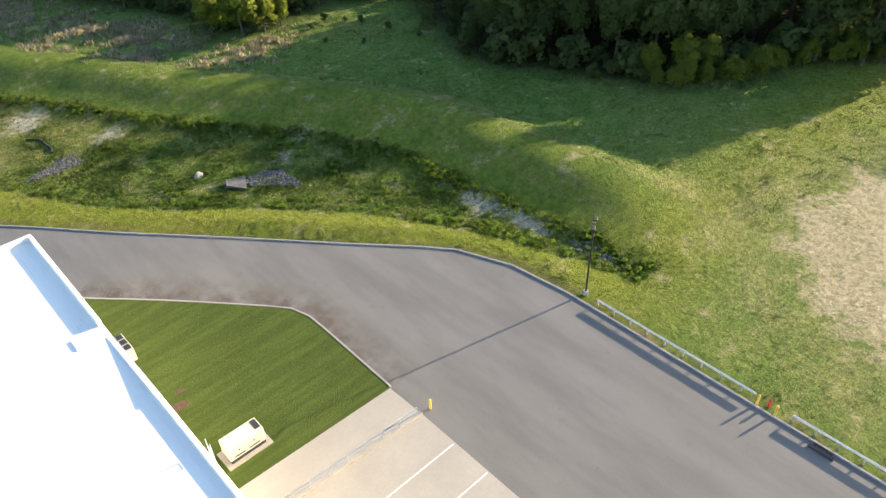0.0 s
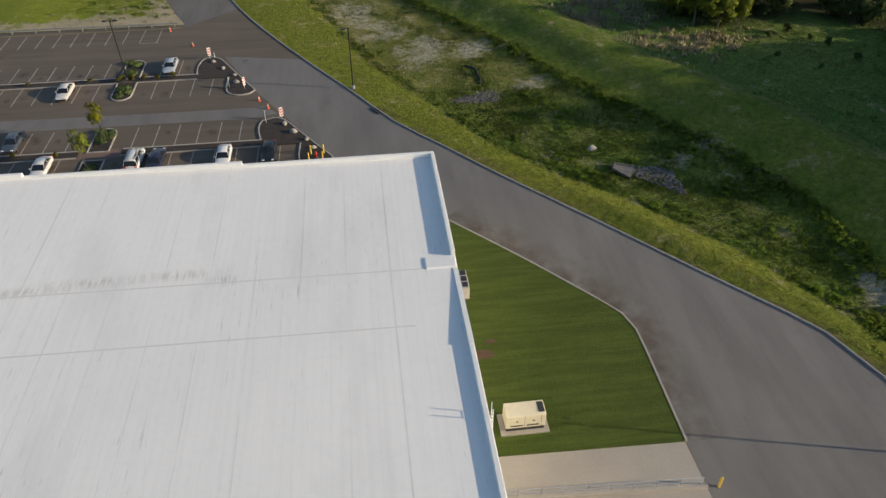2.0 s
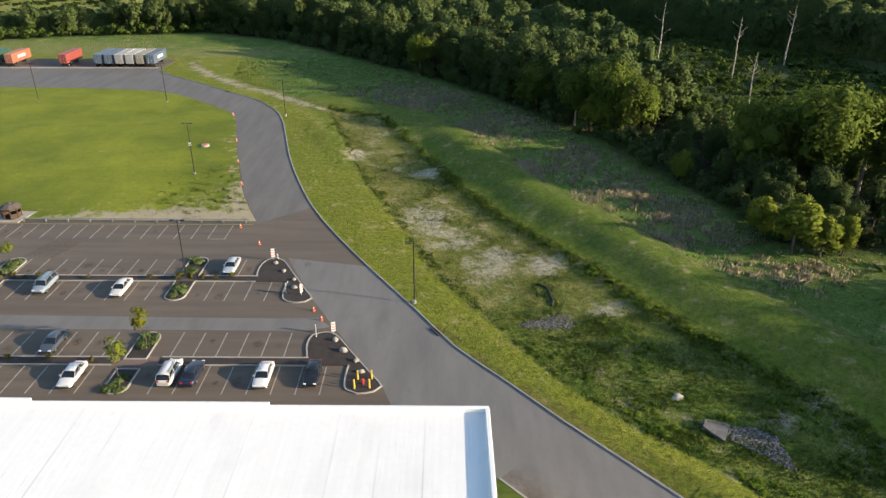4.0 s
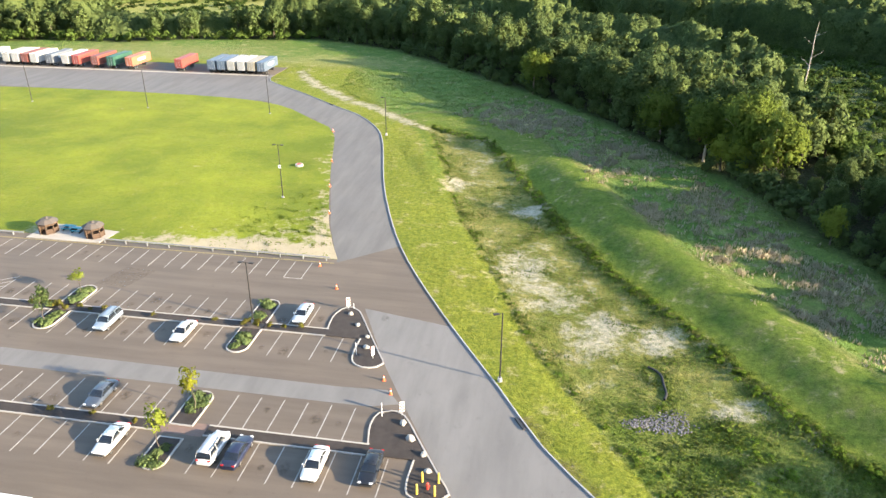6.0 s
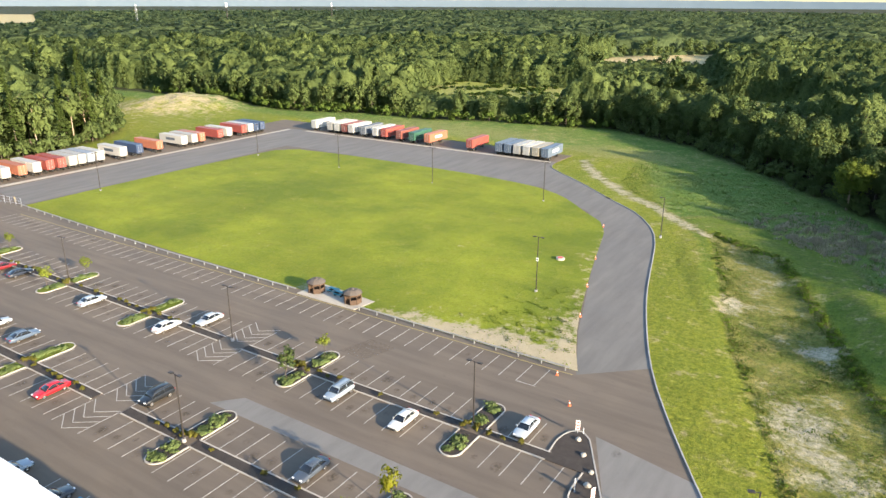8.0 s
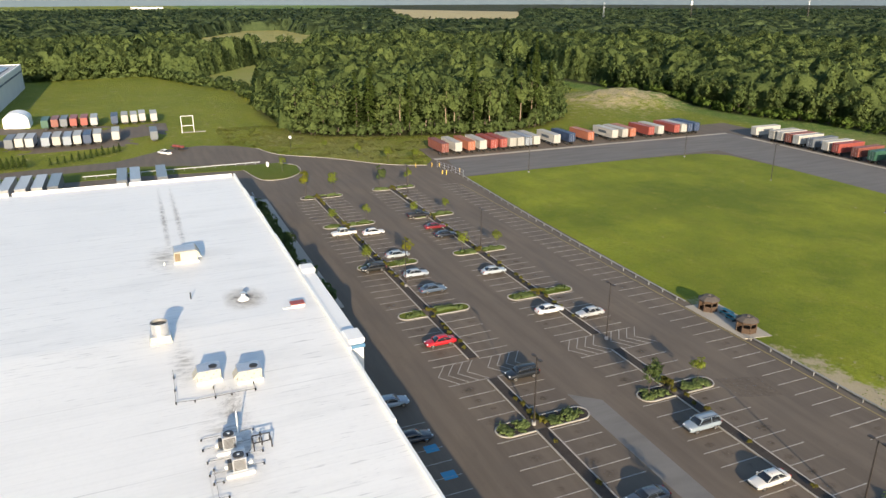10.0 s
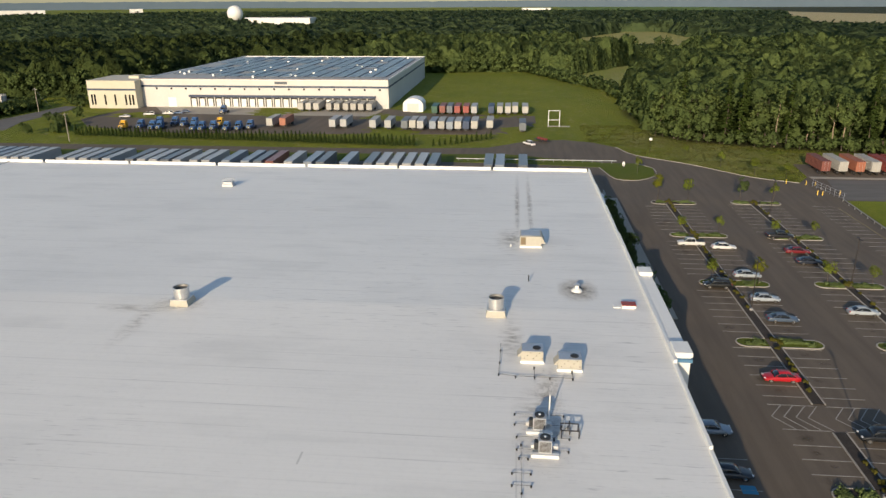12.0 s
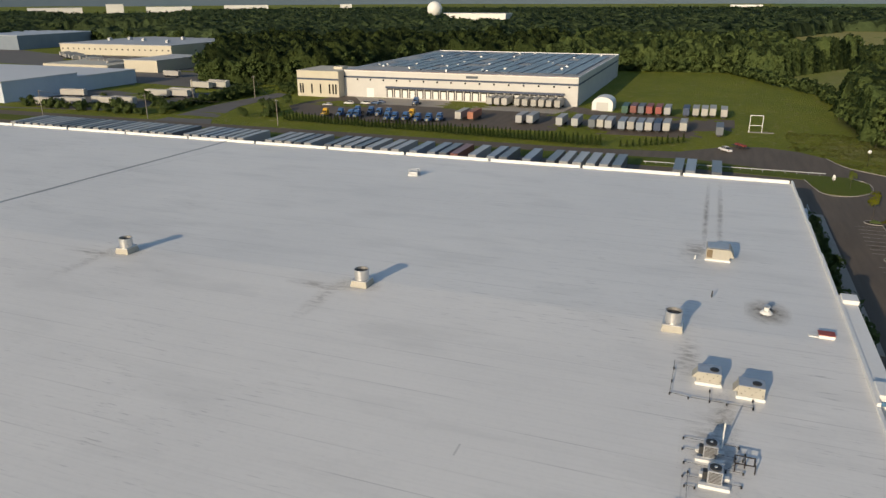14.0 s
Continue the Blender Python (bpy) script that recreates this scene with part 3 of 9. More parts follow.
    wild = mixed(t, span(t, tuft, 0.55, 0.75, 0.0, 0.5), wild, (0.23, 0.215, 0.10))
    straw_share = span(t, arith(t, "ADD", g.outputs["Alpha"], arith(t, "MULTIPLY", arith(t, "SUBTRACT", arith(t, "ADD", mid, tuft), 1.0), 1.6)), 0.3, 0.85, 0.0, 0.6)
    short = mixed(t, span(t, mid, 0.35, 0.65), (0.095, 0.145, 0.020), (0.145, 0.185, 0.028))
    short = mixed(t, span(t, tuft, 0.5, 0.75, 0.0, 0.35), short, (0.16, 0.19, 0.04))
    low = mixed(t, span(t, mid, 0.4, 0.62), (0.13, 0.14, 0.03), (0.225, 0.205, 0.07))
    low = mixed(t, sep2.outputs[1], low, mixed(t, span(t, mid, 0.4, 0.62), (0.10, 0.15, 0.025), (0.165, 0.185, 0.045)))
    low = mixed(t, span(t, tuft, 0.45, 0.7, 0.0, 0.5), low, (0.085, 0.145, 0.022))
    soil = mixed(t, span(t, tuft, 0.3, 0.75), (0.48, 0.40, 0.28), (0.36, 0.29, 0.19))
    soil = mixed(t, arith(t, "MULTIPLY", sep.outputs[1], 0.8), soil, mixed(t, span(t, tuft, 0.3, 0.75), (0.46, 0.44, 0.39), (0.30, 0.275, 0.225)))
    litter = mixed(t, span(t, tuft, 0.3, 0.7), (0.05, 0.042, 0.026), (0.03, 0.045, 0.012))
    col = mixed(t, straw_share, mixed(t, sep.outputs[2], verge, wild), mixed(t, span(t, tuft, 0.3, 0.7), (0.31, 0.28, 0.12), (0.22, 0.22, 0.075)))
    col = mixed(t, sep2.outputs[0], col, short)
    col = mixed(t, arith(t, "MULTIPLY", sep2.outputs[2], span(t, arith(t, "ADD", mid, tuft), 0.75, 1.15, 0.0, 0.8)), col, (0.20, 0.165, 0.085))
    col = mixed(t, span(t, arith(t, "ADD", sep.outputs[1], arith(t, "MULTIPLY", mid, 0.5)), 0.6, 0.85), col, low)
    rough_edge = arith(t, "ADD", sep.outputs[0], arith(t, "MULTIPLY", arith(t, "SUBTRACT", arith(t, "ADD", mid, tuft), 1.0), 2.3))
    col = mixed(t, span(t, rough_edge, 0.25, 0.85, 0.0, 0.95), col, soil)
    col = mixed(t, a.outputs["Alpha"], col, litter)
    col = mixed(t, span(t, noise_node(t, 1.3, 6.0, v, 0.8), 0.42, 0.62, 0.0, 0.8), mixed(t, 1.0, col, (1.18, 1.16, 1.1), "MULTIPLY"), mixed(t, 1.0, col, (0.5, 0.58, 0.5), "MULTIPLY"))
    col = mixed(t, span(t, blade, 0.35, 0.65, 0.0, 0.6), mixed(t, 1.0, col, (1.1, 1.1, 1.05), "MULTIPLY"), mixed(t, 1.0, col, (0.42, 0.46, 0.42), "MULTIPLY"))
    t.links.new(col, b.inputs["Base Color"])
    bumped(t, b, arith(t, "ADD", blade, arith(t, "MULTIPLY", tuft, 1.5)), 1.0, 0.24)
    me.materials.append(m)
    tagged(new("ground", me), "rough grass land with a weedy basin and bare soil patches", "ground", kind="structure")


build_ground()

# ---- paving ----
lot = solid("parking_lot", slabbed(PAVED, -0.3, 0.0), ASPHALT_LOT)
tagged(lot, "worn brown-grey asphalt of parking lot and service yard", "parking lot", kind="structure")
south_drive = [p for p in OUTER_CURB if p[1] < 48.9]
road = solid("road", slabbed(south_drive + [(-28.0, 48.7), (-22.2, 36.2), (-18.5, 29.5), (-11.0, 16.5), (-7.0, 6), (1.6, 1.9), (8.5, -5.9), (16.1, -14.9), (17, -17), (17, -140)], -0.2, 0.004), ASPHALT_ROAD)
tagged(road, "light grey asphalt drive curving round the warehouse", "road", kind="structure")
north_drive = [p for p in OUTER_CURB if p[1] >= 64 and p[1] < 190]
drive = solid("road_north", slabbed(north_drive + [(-97, 189), (-212, 187), (-211, 70), (-189, 66), (-189, 160), (-128, 160), (-86, 156), (-66, 140), (-57, 127), (-49.5, 101), (-41.3, 75), (-36, 61.6)], -0.2, 0.004), ASPHALT_MID)
tagged(drive, "grey asphalt drive round the mown field", "road", kind="structure")
lane = solid("road_lane", slabbed([(-73.5, 28.2), (-70.5, 31.6), (-26, 30.9), (-20.6, 31.2), (-18.6, 28.9), (-22, 27.9)], -0.1, 0.008), ASPHALT_ROAD)
tagged(lane, "pale resurfaced asphalt lane across the lot", "road", kind="structure")
apron = solid("pavement", slabbed([(0.6, -29.6), (16.9, -30.1), (17.0, -34.3), (16.8, -140), (0.6, -140)], -0.2, 0.012), CONCRETE)
tagged(apron, "tan concrete truck apron beside the warehouse", "pavement", kind="structure")
outer = solid("curb_outer", swept([p for p in OUTER_CURB if p[1] < 185], CURB_PROFILE), CURB_GREY)
tagged(outer, "grey concrete kerb along the outer drive", "curb", kind="structure")

FIELD = rounded([(-36.2, 62.6), (-41.6, 75.2), (-49.6, 101), (-56.8, 127), (-60.5, 134), (-67.5, 140.5), (-76, 149), (-87, 155.3), (-105, 158.5), (-128.8, 159.5), (-160, 159.4), (-181, 157.5)], 5) + \
    rounded([(-186.5, 152), (-188.2, 131), (-188.6, 98), (-188.0, 66)], 8) + [(-141, 64.4), (-90.9, 63.4), (-75, 63.0)]


def field_material():
    m, t, b = nodes_of("lush_field_grass", 0.9)
    b.inputs["Specular IOR Level"].default_value = 0.15
    v = coords(t)
    blade, tuft, mid, broad = noise_node(t, 5.0, 6.0, v, 0.75), noise_node(t, 0.6, 6.0, v, 0.7), noise_node(t, 0.16, 5.0, v, 0.65), noise_node(t, 0.03, 4.0, v)
    col = mixed(t, span(t, tuft, 0.3, 0.7), (0.225, 0.265, 0.021), (0.29, 0.315, 0.032))
    col = mixed(t, span(t, broad, 0.38, 0.60, 0.0, 0.95), col, (0.125, 0.165, 0.016))
    col = mixed(t, span(t, mid, 0.48, 0.72, 0.0, 0.55), col, (0.25, 0.25, 0.03))
    col = mixed(t, span(t, noise_node(t, 1.0, 4.0, coords(t, (0.03, 0.09, 1))), 0.5, 0.66, 0.0, 0.5), col, (0.155, 0.18, 0.02))
    col = mixed(t, span(t, noise_node(t, 0.42, 4.0, v), 0.62, 0.74, 0.0, 0.35), col, (0.30, 0.27, 0.08))
    speck = noise_node(t, 2.0, 5.0, v, 0.8)
    col = mixed(t, span(t, speck, 0.46, 0.64, 0.0, 0.5), col, mixed(t, 1.0, col, (0.5, 0.58, 0.5), "MULTIPLY"))
    col = mixed(t, span(t, noise_node(t, 1.1, 4.0, v, 0.7), 0.62, 0.72, 0.0, 0.4), col, (0.34, 0.31, 0.12))
    # trampled sandy soil along the lot's edge
    a = t.nodes.new("ShaderNodeAttribute")
    a.attribute_name = "zone"
    worn = arith(t, "ADD", a.outputs["Fac"], arith(t, "MULTIPLY", arith(t, "SUBTRACT", arith(t, "ADD", mid, tuft), 1.0), 1.6))
    col = mixed(t, span(t, worn, 0.35, 0.7, 0.0, 0.9), col, mixed(t, tuft, (0.50, 0.42, 0.30), (0.36, 0.30, 0.20)))
    col = mixed(t, span(t, blade, 0.35, 0.7, 0.0, 0.4), col, mixed(t, 1.0, col, (0.45, 0.45, 0.45), "MULTIPLY"))
    t.links.new(col, b.inputs["Base Color"])
    bumped(t, b, arith(t, "ADD", blade, arith(t, "MULTIPLY", tuft, 1.5)), 0.8, 0.12)
    return m


def build_field():
    x, y, faces = clipped_grid(FIELD, 1.4)
    d = away(x, y, FIELD, True)
    z = 0.045 + 0.10 * smoothstep(d, 0, 3) + 0.3 * wobble(x, y, 45, 11) * smoothstep(d, 2, 15)
    side = [(-36, 62), (-41.6, 75), (-49.6, 101), (-56.8, 127)]
    worn = 0.85 * np.exp(-((y - 63.2) / 4.2) ** 2) * smoothstep(x, -80, -62) + 0.3 * np.exp(-(away(x, y, side) / 2.4) ** 2) \
        + 0.75 * np.exp(-(((x + 84) / 7) ** 2 + ((y - 64.5) / 2.5) ** 2)) + 0.36 * np.exp(-(((x + 46) / 12) ** 2 + ((y - 72) / 13) ** 2))
    ob = raw("ground_field", np.stack([x, y, z], 1).tolist(), faces, field_material(), True)
    col = ob.data.color_attributes.new("zone", "FLOAT_COLOR", "POINT")
    w = np.clip(worn, 0, 1)
    col.data.foreach_set("color", np.stack([w, w, w, np.ones(len(w))], 1).ravel())
    tagged(ob, "large bright green mown field with a sandy worn edge", "field", kind="structure")
    rim = solid("ground_field_edge", slabbed(FIELD, -0.2, 0.025), FIELD_GRASS)
    tagged(rim, "green grass rim of the mown field", "field", kind="structure")


build_field()
LAWN_LINE = rounded([(1.4, 1.9), (8.5, -5.8), (14.8, -13.2), (16.4, -15.3), (17.05, -17.5), (17.1, -20), (17.0, -30.1)], 1.5)
lawn = solid("ground_lawn", slabbed(LAWN_LINE + [(0.2, -29.6), (0.2, 1.5)], -0.2, 0.10), LAWN)
tagged(lawn, "short striped green lawn beside the warehouse", "lawn", kind="structure")
tagged(solid("curb_lawn", swept([(x, y) for x, y in LAWN_LINE], CURB_PROFILE), CURB), "pale concrete kerb round the lawn", "curb", kind="structure")


def dirt_film(name, line, width, label):
    """Thin brown dirt washed against a kerb, fading out over the road."""
    m, t, b = nodes_of("washed_dirt", 0.95)
    a = t.nodes.new("ShaderNodeAttribute")
    a.attribute_name = "zone"
    f = noise_node(t, 0.35, 5.0, coords(t), 0.65)
    b.inputs["Base Color"].default_value = (0.085, 0.058, 0.04, 1)
    tr = t.nodes.new("ShaderNodeBsdfTransparent")
    mx = t.nodes.new("ShaderNodeMixShader")
    t.links.new(arith(t, "MULTIPLY", a.outputs["Fac"], span(t, f, 0.36, 0.62)), mx.inputs[0])
    t.links.new(tr.outputs[0], mx.inputs[1])
    t.links.new(b.outputs[0], mx.inputs[2])
    t.links.new(mx.outputs[0], t.nodes["Material Output"].inputs["Surface"])
    p = np.array(line)
    d = np.gradient(p, axis=0)
    d /= np.linalg.norm(d, axis=1)[:, None]
    side = np.stack([-d[:, 1], d[:, 0]], 1)
    reach = (0.2, 0.35 * width, width)
    verts = [(*(q + n * r), 0.016) for q, n in zip(p, side) for r in reach]
    faces = [(3 * i + k, 3 * i + k + 1, 3 * i + k + 4, 3 * i + k + 3) for i in range(len(p) - 1) for k in range(2)]
    ob = raw(name, verts, faces, m)
    w = np.tile(np.array([0.5, 0.36, 0.0]), len(p))
    ob.data.color_attributes.new("zone", "FLOAT_COLOR", "POINT").data.foreach_set("color", np.stack([w, w, w, np.ones(len(w))], 1).ravel())
    ob.visible_shadow = False
    tagged(ob, label, "stain", kind="structure")


dirt_film("trim_dirt_lawn", LAWN_LINE, 4.0, "brown dirt washed along the lawn kerb")
dirt_film("trim_dirt_drive", [p for p in OUTER_CURB if -60 < p[1] < 30][::-1], 2.2, "brown dirt along the outer kerb")
green = [(-236.8, -400), (-236.8, -60), (-239, -20), (-228, 10), (-228, 19.6), (-221.9, 24), (-212.4, 23), (-206.3, 17.5), (-207.4, 11.1), (-222, 8), (-226, -20), (-226, -400)]
tagged(solid("ground_verge", slabbed(green, -0.2, 0.10), STRIP_GRASS), "mown grass strip between service yard and street", "verge", kind="structure")
tagged(solid("curb_verge", swept(rounded([(-228, 19.6), (-221.9, 24), (-212.4, 23), (-206.3, 17.5), (-207.4, 11.1), (-222, 8)], 2), CURB_PROFILE), CURB), "pale kerb round the entrance verge", "curb", kind="structure")
tagged(solid("curb_entrance", swept(rounded([(-206.3, 61), (-213, 49.5), (-228, 36.5), (-240.8, 22), (-254, 17)], 3), CURB_PROFILE), CURB), "pale kerb of the entrance drive", "curb", kind="structure")
tagged(solid("pavement_trailer_edge", slabbed([(-214.6, 66.5), (-212.2, 66.5), (-211.5, 186), (-213.2, 186)], -0.1, 0.014), CONCRETE), "pale concrete strip before the parked trailers", "pavement", kind="structure")
tagged(solid("pavement_trailer_row", slabbed([(-204, 185.5), (-98, 186.8), (-98, 188.2), (-204, 187.2)], -0.1, 0.014), CONCRETE), "pale concrete strip before the trailer row", "pavement", kind="structure")

# ---- islands and planted strips of the lot ----
PITCH, FIRST = 2.74, -28.75
STRIP_A, STRIP_B = 41.8, 21.0


def planted_strip(ys, x0, x1, label):
    bm = boxed(x0, x1, ys - 0.72, ys + 0.72, -0.1, 0.09)
    tagged(solid("planting_strip", bm, MULCH), label, "planting strip", kind="structure")
    for side, x_a, x_b in ((0.8, x0, x1), (-0.8, x1, x0)):
        tagged(solid("curb_strip", swept([(x_a, ys + side), (x_b, ys + side)], CURB_PROFILE), CURB), "pale kerb of a planted strip", "curb", kind="structure")


def island(x, ys, up, down, half, mat, label):
    """The two rounded halves of an island across a strip; up and down: their far ends."""
    for end in (up, down):
        if end is None:
            continue
        s = 1 if end > ys else -1
        y0, yr = ys + 0.8 * s, end - s * half
        pts = [(x - half, y0)] + [(x - half * math.cos(a), yr + s * half * math.sin(a)) for a in np.linspace(0, math.pi, 13)] + [(x + half, y0)]
        tagged(solid("island_bed", slabbed(pts, -0.1, 0.10), mat), label, "island", kind="structure")
        tagged(solid("curb_island", swept(pts, CURB_PROFILE), CURB), "pale kerb round a planted island", "curb", kind="structure")


STRIP_ENDS = {STRIP_A: [(-182.5, -158), (-154.6, -130.6), (-127.4, -106), (-103.2, -87.0), (-81.6, -70.3), (-67.5, -42.7), (-39.9, -31.2)],
              STRIP_B: [(-181.5, -158), (-155, -130), (-127, -106), (-103, -87.3), (-80.9, -70.4), (-67.6, -43.3), (-37.8, -20.2)]}
for ys, spans in STRIP_ENDS.items():
    for x0, x1 in spans:
        planted_strip(ys, x0, x1, "narrow dark mulch strip between parking rows")
ISLANDS = [(-41.3, STRIP_A, 48.6, 35.4, 1.4, MULCH), (-68.9, STRIP_A, 48.1, 36.2, 1.4, MULCH), (-104.6, STRIP_A, 48.4, 35.9, 1.4, STRIP_GRASS), (-129.0, STRIP_A, 48.0, 36.2, 1.4, STRIP_GRASS),
           (-156.3, STRIP_A, 48.0, 36.6, 1.4, STRIP_GRASS), (-69.0, STRIP_B, 28.3, 15.5, 1.4, MULCH), (-104.5, STRIP_B, 28.2, 15.7, 1.4, STRIP_GRASS),
           (-128.5, STRIP_B, 28.1, 15.9, 1.4, STRIP_GRASS), (-156.5, STRIP_B, 28.3, 16.2, 1.4, STRIP_GRASS), (-184.2, STRIP_A, 48.6, 36.6, 1.6, MULCH), (-183.0, STRIP_B, 27.8, 16.8, 1.6, MULCH)]
for x, ys, up, down, half, mt in ISLANDS:
    island(x, ys, up, down, half, mt, "curbed island of low green cover" if mt is STRIP_GRASS else "curbed island of dark mulch and shrubs")
# the broken island with the two young trees
for ys, end in ((21.4, 27.3), (19.3, 14.6)):
    s = 1 if end > ys else -1
    yr = end - s * 1.3
    pts = [(-42.2, ys)] + [(-40.9 - 1.3 * math.cos(a), yr + s * 1.3 * math.sin(a)) for a in np.linspace(0, math.pi, 13)] + [(-39.6, ys)]
    tagged(solid("island_bed", slabbed(pts, -0.1, 0.10), MULCH), "curbed mulch island with a young tree", "island", kind="structure")
    tagged(solid("curb_island", swept(pts, CURB_PROFILE, True), CURB), "pale kerb round a mulch island", "curb", kind="structure")
tagged(solid("pavement_crossing", boxed(-43.2, -37.9, 20.0, 22.0, -0.1, 0.016), surface("red_brick_pave", (0.20, 0.13, 0.10), (0.14, 0.10, 0.085), 0.9)), "reddish paved crossing through the strip", "pavement", kind="structure")
NOSE_1 = rounded([(-31.4, 42.6), (-31.6, 45.5), (-31.0, 47.8), (-29.6, 48.6), (-28.4, 47.6), (-26.0, 43.2), (-23.2, 38.0), (-22.3, 36.2), (-23.0, 35.3), (-24.6, 35.0), (-26.0, 35.8), (-26.5, 37.6), (-26.5, 41.0)], 0.8) + [(-31.4, 41.0)]
NOSE_2 = rounded([(-20.4, 21.9), (-20.9, 24.8), (-20.5, 26.9), (-19.2, 27.5), (-17.6, 26.9), (-15.0, 22.8), (-12.2, 18.3), (-11.0, 16.3), (-11.8, 15.3), (-13.6, 14.9), (-14.9, 15.6), (-15.3, 17.2), (-15.2, 20.3)], 0.8) + [(-20.4, 20.3)]
for pts in (NOSE_1, NOSE_2):
    tagged(solid("island_bed", slabbed(pts, -0.1, 0.11), MULCH), "pointed island of black mulch with boulders", "island", kind="structure")
    tagged(solid("curb_island", swept(pts[:-1], CURB_PROFILE), CURB), "pale kerb round a pointed mulch island", "curb", kind="structure")

# painted stalls: (first index, last index, y from, y to)
line_mesh = {}


def stall_line(x0, x1, y0, y1, mat, name="stall_line"):
    key = (round(x1 - x0, 2), round(y1 - y0, 2), mat.name)
    if key not in line_mesh:
        bm = boxed(-(x1 - x0) / 2, (x1 - x0) / 2, -(y1 - y0) / 2, (y1 - y0) / 2, -0.01, 0.010)
        me = bpy.data.meshes.new(name)
        bm.to_mesh(me)
        bm.free()
        me.materials.append(mat)
        line_mesh[key] = me
    ob = new(name, line_mesh[key])
    ob.location = ((x0 + x1) / 2, (y0 + y1) / 2, 0.004)
    ob.parent = lot
    return ob


ROWS = [(20.1, 14.7, 20.1, STRIP_B), (27.4, 22.0, 27.4, STRIP_B), (35.5, 35.5, 40.9, STRIP_A), (48.0, 42.6, 48.0, STRIP_A)]
for _, y0, y1, ys in ROWS:
    for k in range(-56, 7):
        x = FIRST + PITCH * k
        if any(abs(x - i[0]) < 1.75 and i[1] == ys for i in ISLANDS) or (ys == STRIP_B and (abs(x + 40.9) < 1.6 or x > -16)) or (ys == STRIP_A and x > -26.7):
            continue
        if -87.5 < x < -80.5 or (y1 > 42.5 and x > -33) or (y1 > 21.5 and ys == STRIP_B and x > -21.5):
            continue
        stall_line(x - 0.06, x + 0.06, y0, y1, LINE)
for k in range(-56, -3):
    x = FIRST + PITCH * k
    stall_line(x - 0.06, x + 0.06, 55.5, 60.8, LINE)
stall_line(-42.3, -39.4, 55.44, 55.56, LINE)
stall_line(-181.5, -36.4, 61.2, 61.36, YELLOW_LINE, "edge_line")
# hatched walkways
for ys in (STRIP_A, STRIP_B):
    for s in (1, -1):
        for x in (-86.9, -81.3):
            stall_line(x - 0.06, x + 0.06, ys + s * 3.6 - 2.8, ys + s * 3.6 + 2.8, LINE)
        for j in range(4):
            y = ys + s * (1.6 + 1.45 * j)
            for a, b2, tilt in ((-86.9, -84.1, -36), (-84.1, -81.3, 36)):
                ob = stall_line(-1.72, 1.72, -0.06, 0.06, LINE)
                ob.matrix_basis = pose((a + b2) / 2, y + 0.2, 0.004, 0, 0, tilt)
for k, x in enumerate((-69.3, -64.0, -58.6)):
    stall_line(x - 0.7, x + 0.7, 6.4, 8.0, BLUE_LINE, "blue_stall_mark")
for k in range(0, 10):
    x = -50.0 - PITCH * k
    stall_line(x - 0.06, x + 0.06, 3.4, 8.6, LINE)
for y in (-38.3, -42.1, -45.9, -49.7, -53.5):
    ob = stall_line(5.0, 16.8, y - 0.065, y + 0.065, FRESH_LINE, "apron_line")
    ob.location.z = 0.014

